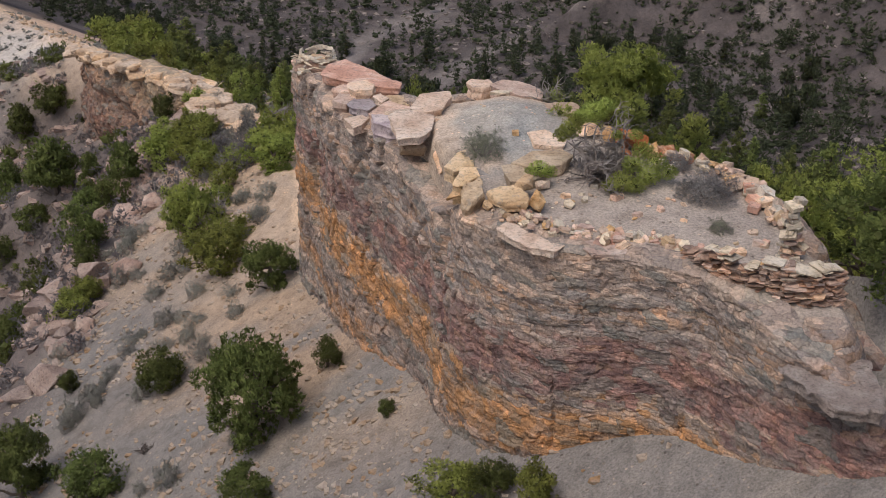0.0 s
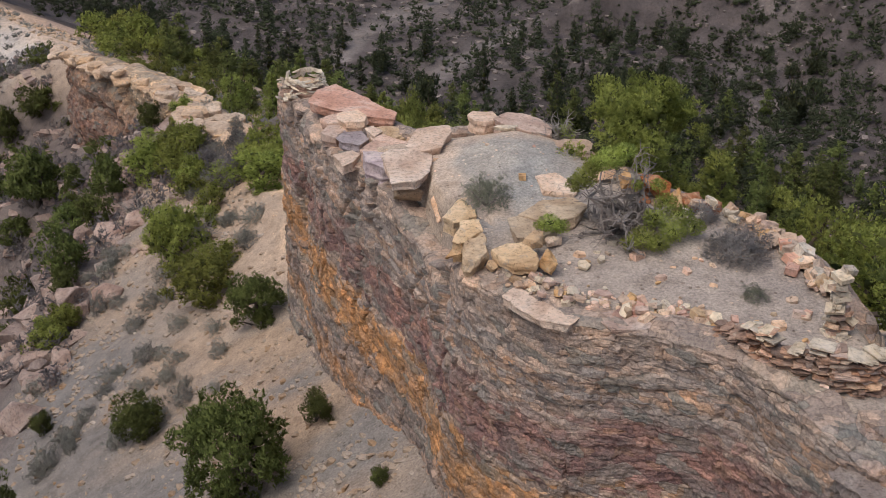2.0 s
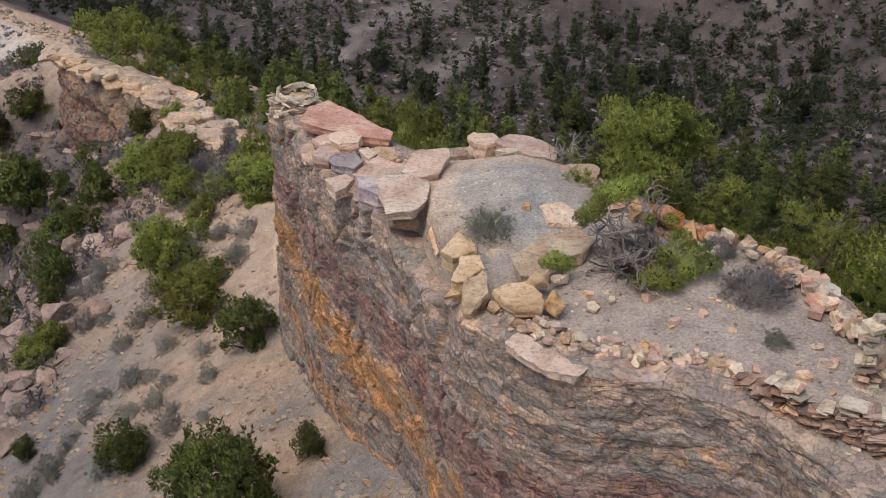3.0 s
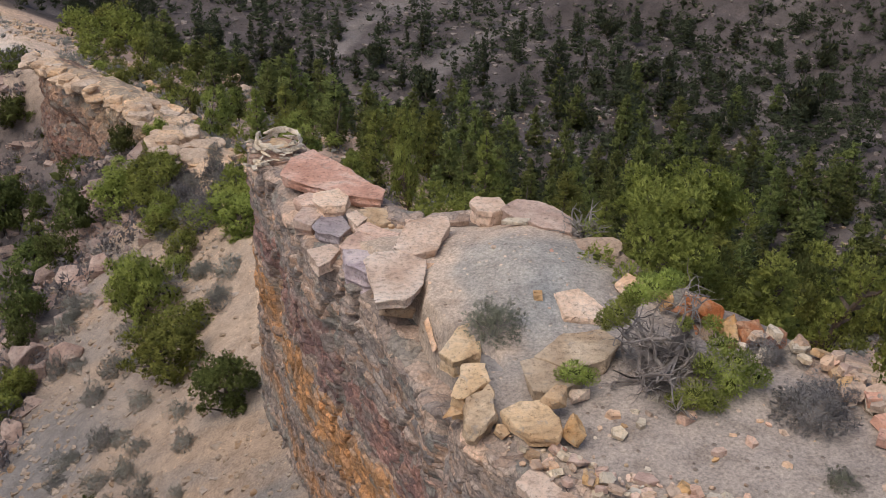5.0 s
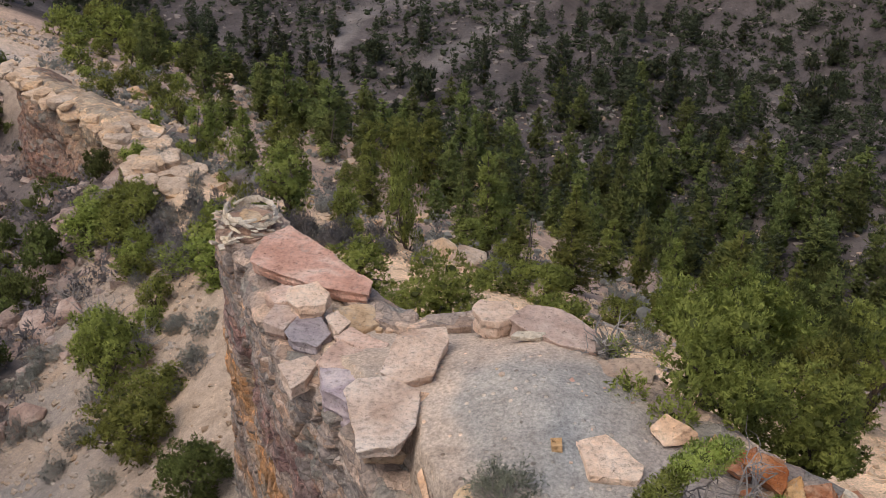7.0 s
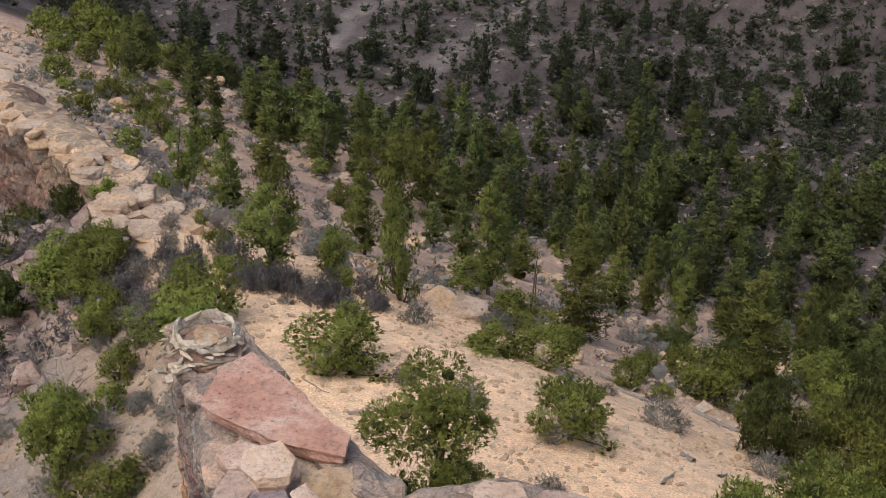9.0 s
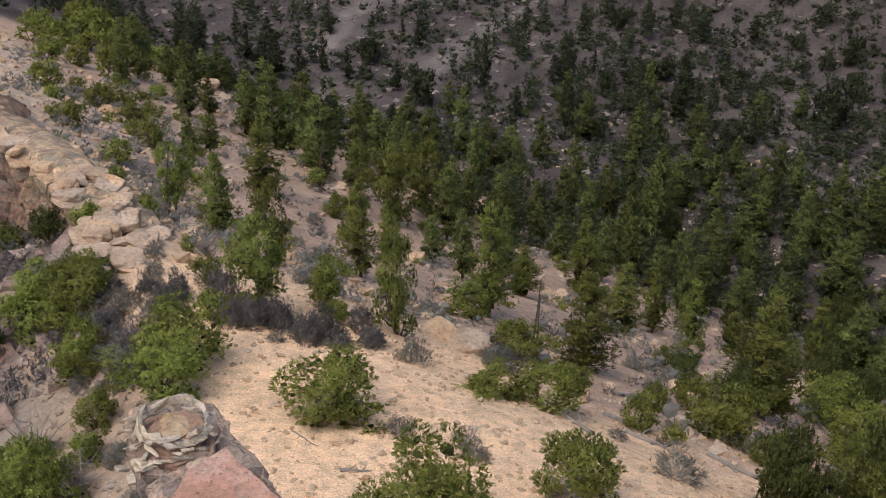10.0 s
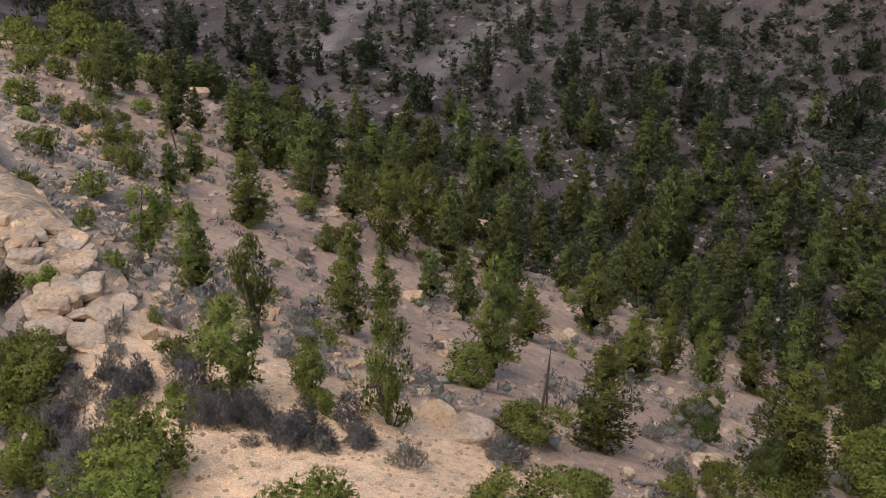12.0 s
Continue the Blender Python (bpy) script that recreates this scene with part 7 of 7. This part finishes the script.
grove(hill_fir, [(-5.3, 195.4, 1.3, 3.8), (-5.6, 158.0, 2.0, 3.3), (-0.2, 153.0, 2.3, 4.2), (-24.3, 188.0, 2.7, 5.8), (-27.1, 185.6, 2.8, 5.7), (-30.6, 198.0, 1.8, 4.3), (-37.4, 188.6, 3.2, 6.2), (-34.2, 190.3, 2.2, 5.0),
                 (-18.6, 174.7, 3.2, 5.4), (-21.8, 176.8, 3.7, 6.3), (-24.6, 181.1, 3.0, 4.8), (-16.5, 198.0, 2.0, 4.3), (-5.4, 172.7, 2.2, 4.6), (-10.1, 200.7, 1.2, 2.6), (22.0, 198.0, 2.0, 5.2), (36.0, 200.1, 2.3, 4.3),
                 (39.2, 194.8, 3.3, 5.1), (46.7, 193.0, 2.9, 4.6)], [2.5] * 5, [6.0] * 5, (0.6, 2.2))
grove(hill_pinyon[0], [(22.2, 172.3, 2.6, 3.3), (40.4, 173.3, 2.3, 3.3), (46.9, 174.4, 1.9, 1.3), (35.6, 153.6, 2.3, 3.3), (47.9, 159.4, 4.2, 5.9), (-9.6, 183.3, 3.1, 3.7), (-2.0, 167.8, 3.5, 4.9), (27.0, 198.1, 2.5, 3.5),
                    (52.4, 189.7, 2.4, 2.1), (57.8, 181.9, 3.0, 4.3), (54.1, 181.1, 2.3, 2.4), (53.9, 168.7, 2.8, 3.8), (30.1, 176.9, 3.7, 3.2), (26.8, 174.8, 3.7, 3.1), (24.4, 163.2, 3.4, 2.2)], hill_pinyon[1], hill_pinyon[2], (0.6, 2.2))
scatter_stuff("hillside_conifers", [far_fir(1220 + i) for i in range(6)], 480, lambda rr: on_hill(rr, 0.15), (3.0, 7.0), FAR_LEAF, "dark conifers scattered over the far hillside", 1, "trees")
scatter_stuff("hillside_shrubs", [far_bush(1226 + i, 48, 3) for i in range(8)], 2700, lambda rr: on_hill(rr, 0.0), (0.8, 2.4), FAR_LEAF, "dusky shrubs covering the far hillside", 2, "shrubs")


def past_ridge(rr):
    return rr.uniform(-110, -42), rr.uniform(150, 290)


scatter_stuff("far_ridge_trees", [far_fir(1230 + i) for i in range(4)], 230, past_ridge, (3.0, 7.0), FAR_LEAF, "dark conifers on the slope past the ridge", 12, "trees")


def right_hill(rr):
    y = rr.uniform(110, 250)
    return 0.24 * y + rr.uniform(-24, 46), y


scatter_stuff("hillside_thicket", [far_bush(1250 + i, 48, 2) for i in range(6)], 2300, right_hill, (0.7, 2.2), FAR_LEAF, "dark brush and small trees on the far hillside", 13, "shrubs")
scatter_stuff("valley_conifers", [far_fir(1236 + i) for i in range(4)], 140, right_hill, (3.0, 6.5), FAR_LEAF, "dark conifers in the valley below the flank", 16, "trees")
GREY_BRUSH = leaf_material("grey_hill_brush", (0.10, 0.088, 0.088), (0.24, 0.215, 0.21), 0.1)
scatter_stuff("hillside_brush", [far_bush(1240 + i, 40, 0) for i in range(5)], 3600, on_hill, (0.4, 1.5), GREY_BRUSH, "grey leafless brush on the far hillside", 3, "shrubs")


def chip(seed):
    """A splinter of stone: a bent box."""
    r = random.Random(seed)
    c = np.array([(x, y, z) for z in (-0.2, 0.2) for x, y in ((-0.5, -0.35), (0.5, -0.35), (0.5, 0.35), (-0.5, 0.35))])
    c = c * np.array([r.uniform(0.7, 1.1), r.uniform(0.7, 1.1), r.uniform(0.6, 1.5)]) + np.array([[r.gauss(0, 0.09) for _ in range(3)] for _ in c])
    q = [(0, 3, 2, 1), (4, 5, 6, 7), (0, 1, 5, 4), (1, 2, 6, 5), (2, 3, 7, 6), (3, 0, 4, 7)]
    return c, np.array([t for a, b, d, e in q for t in ((a, b, d), (a, d, e))])


chips = [chip(1300 + i) for i in range(12)]
BENCH_CHIP = rock_material("bench_chips", [(0.42, 0.28, 0.18), (0.50, 0.37, 0.26), (0.58, 0.47, 0.37)], 1.0, 0.1)


def on_flank(rr):
    y = rr.uniform(58, 165)
    x = rr.uniform(-30, 48)
    d = x - float(np.interp(y, CREST_Y, CREST_X))
    if d < 4 or (y < 66 and abs(x) < 7) or -49 + 0.46 * (x - 24.6) + 0.24 * (y - 190) > -19.6 - 0.36 * (x - 7.8) - 0.37 * (y - 91.5):
        return None, None
    return x, y


scatter_stuff("flank_brush", [far_bush(1265 + i, 60, 0) for i in range(5)], 520, on_flank, (0.5, 1.5), GREY_BRUSH, "grey leafless brush under the conifers", 17, "shrubs")
scatter_stuff("flank_shrubs", [far_bush(1260 + i, 64, 1) for i in range(5)], 1100, on_flank, (0.5, 1.5), SAGE_LEAF, "grey-green low shrubs under the conifers", 4, "shrubs")


scatter_stuff("flank_greenery", [far_bush(1255 + i, 160, 2) for i in range(5)], 190, on_flank, (0.7, 1.9), FIR_LEAF, "low green bushes between the conifers", 19, "shrubs")


def by_crest(rr):
    y = rr.uniform(66, 145)
    x = float(np.interp(y, CREST_Y, CREST_X)) + rr.uniform(0.5, 14)
    return x, y


scatter_stuff("crest_stones", chips, 900, by_crest, (0.1, 0.7), BENCH_CHIP, "pale stones strewn over the open ridge top", 14, "stones")
scatter_stuff("crest_shrubs", [far_bush(1270 + i, 80, 1) for i in range(5)], 150, by_crest, (0.5, 1.5), SAGE_LEAF, "grey-green shrubs on the open ridge top", 15, "shrubs")


def on_pale(rr):
    y = rr.uniform(97, 145)
    return float(np.interp(y, CREST_Y, CREST_X)) - rr.uniform(0.5, 18), y


scatter_stuff("pale_slope_shrubs", [far_bush(1275 + i, 60, 2) for i in range(4)], 420, on_pale, (0.3, 1.1), SAGE_LEAF, "grey-green shrubs dotting the pale slope", 18, "shrubs")


def in_gully(rr, edge=-12.0):
    y = rr.uniform(44, 112)
    x = rr.uniform(-42, edge)
    if x > float(np.interp(y, CREST_Y, CREST_X)) - 1.5 or (x > -15.5 and y < 58):
        return None, None
    return x, y


scatter_stuff("gully_brush", [far_bush(1280 + i, 80, 0) for i in range(6)], 820, in_gully, (0.5, 1.9), GREY_BRUSH, "grey and leafless brush filling the gully", 9, "shrubs")
scatter_stuff("gully_greenery", [far_bush(1290 + i, 110, 3) for i in range(5)], 110, lambda rr: in_gully(rr, -19.5), (0.8, 2.4), DARK_JUNIPER, "dark green bushes filling the gully", 10, "shrubs")


def on_slope(rr):
    x, y = rr.uniform(-18, 8), rr.uniform(22, 62)
    if x > float(np.interp(y, CREST_Y, CREST_X)) - 0.3 or float(vnoise(x / 2.5, y / 2.5, seed=90)) < rr.uniform(-0.8, 0.6):
        return None, None
    return x, y


def on_bench(rr):
    x, y = rr.uniform(-9, 17), rr.uniform(40, 66)
    if x < float(np.interp(y, CREST_Y, CREST_X)) + 0.5:
        return None, None
    return x, y


SLOPE_CHIP = rock_material("slope_chips", [(0.30, 0.19, 0.11), (0.34, 0.27, 0.21), (0.42, 0.36, 0.31)], 1.0, 0.1)
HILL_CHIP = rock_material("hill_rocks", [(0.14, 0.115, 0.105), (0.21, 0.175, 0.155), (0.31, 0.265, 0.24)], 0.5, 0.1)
scatter_stuff("slope_chips", chips, 3000, on_slope, (0.04, 0.3), SLOPE_CHIP, "loose tan and grey stone chips on the slope", 5, "stones")
scatter_stuff("bench_chips", chips, 3000, on_bench, (0.04, 0.24), BENCH_CHIP, "loose tan stone chips on the sandy bench", 6, "stones")
scatter_stuff("flank_stones", chips, 1500, on_flank, (0.08, 0.7), BENCH_CHIP, "tan stones on the wooded flank", 7, "stones")
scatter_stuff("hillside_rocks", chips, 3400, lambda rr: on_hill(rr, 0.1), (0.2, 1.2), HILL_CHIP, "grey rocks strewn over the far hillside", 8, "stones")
scatter_stuff("gully_rocks", chips, 800, in_gully, (0.15, 1.3), RIM_ROCK, "fallen rocks in the gully under the ridge", 11, "stones")
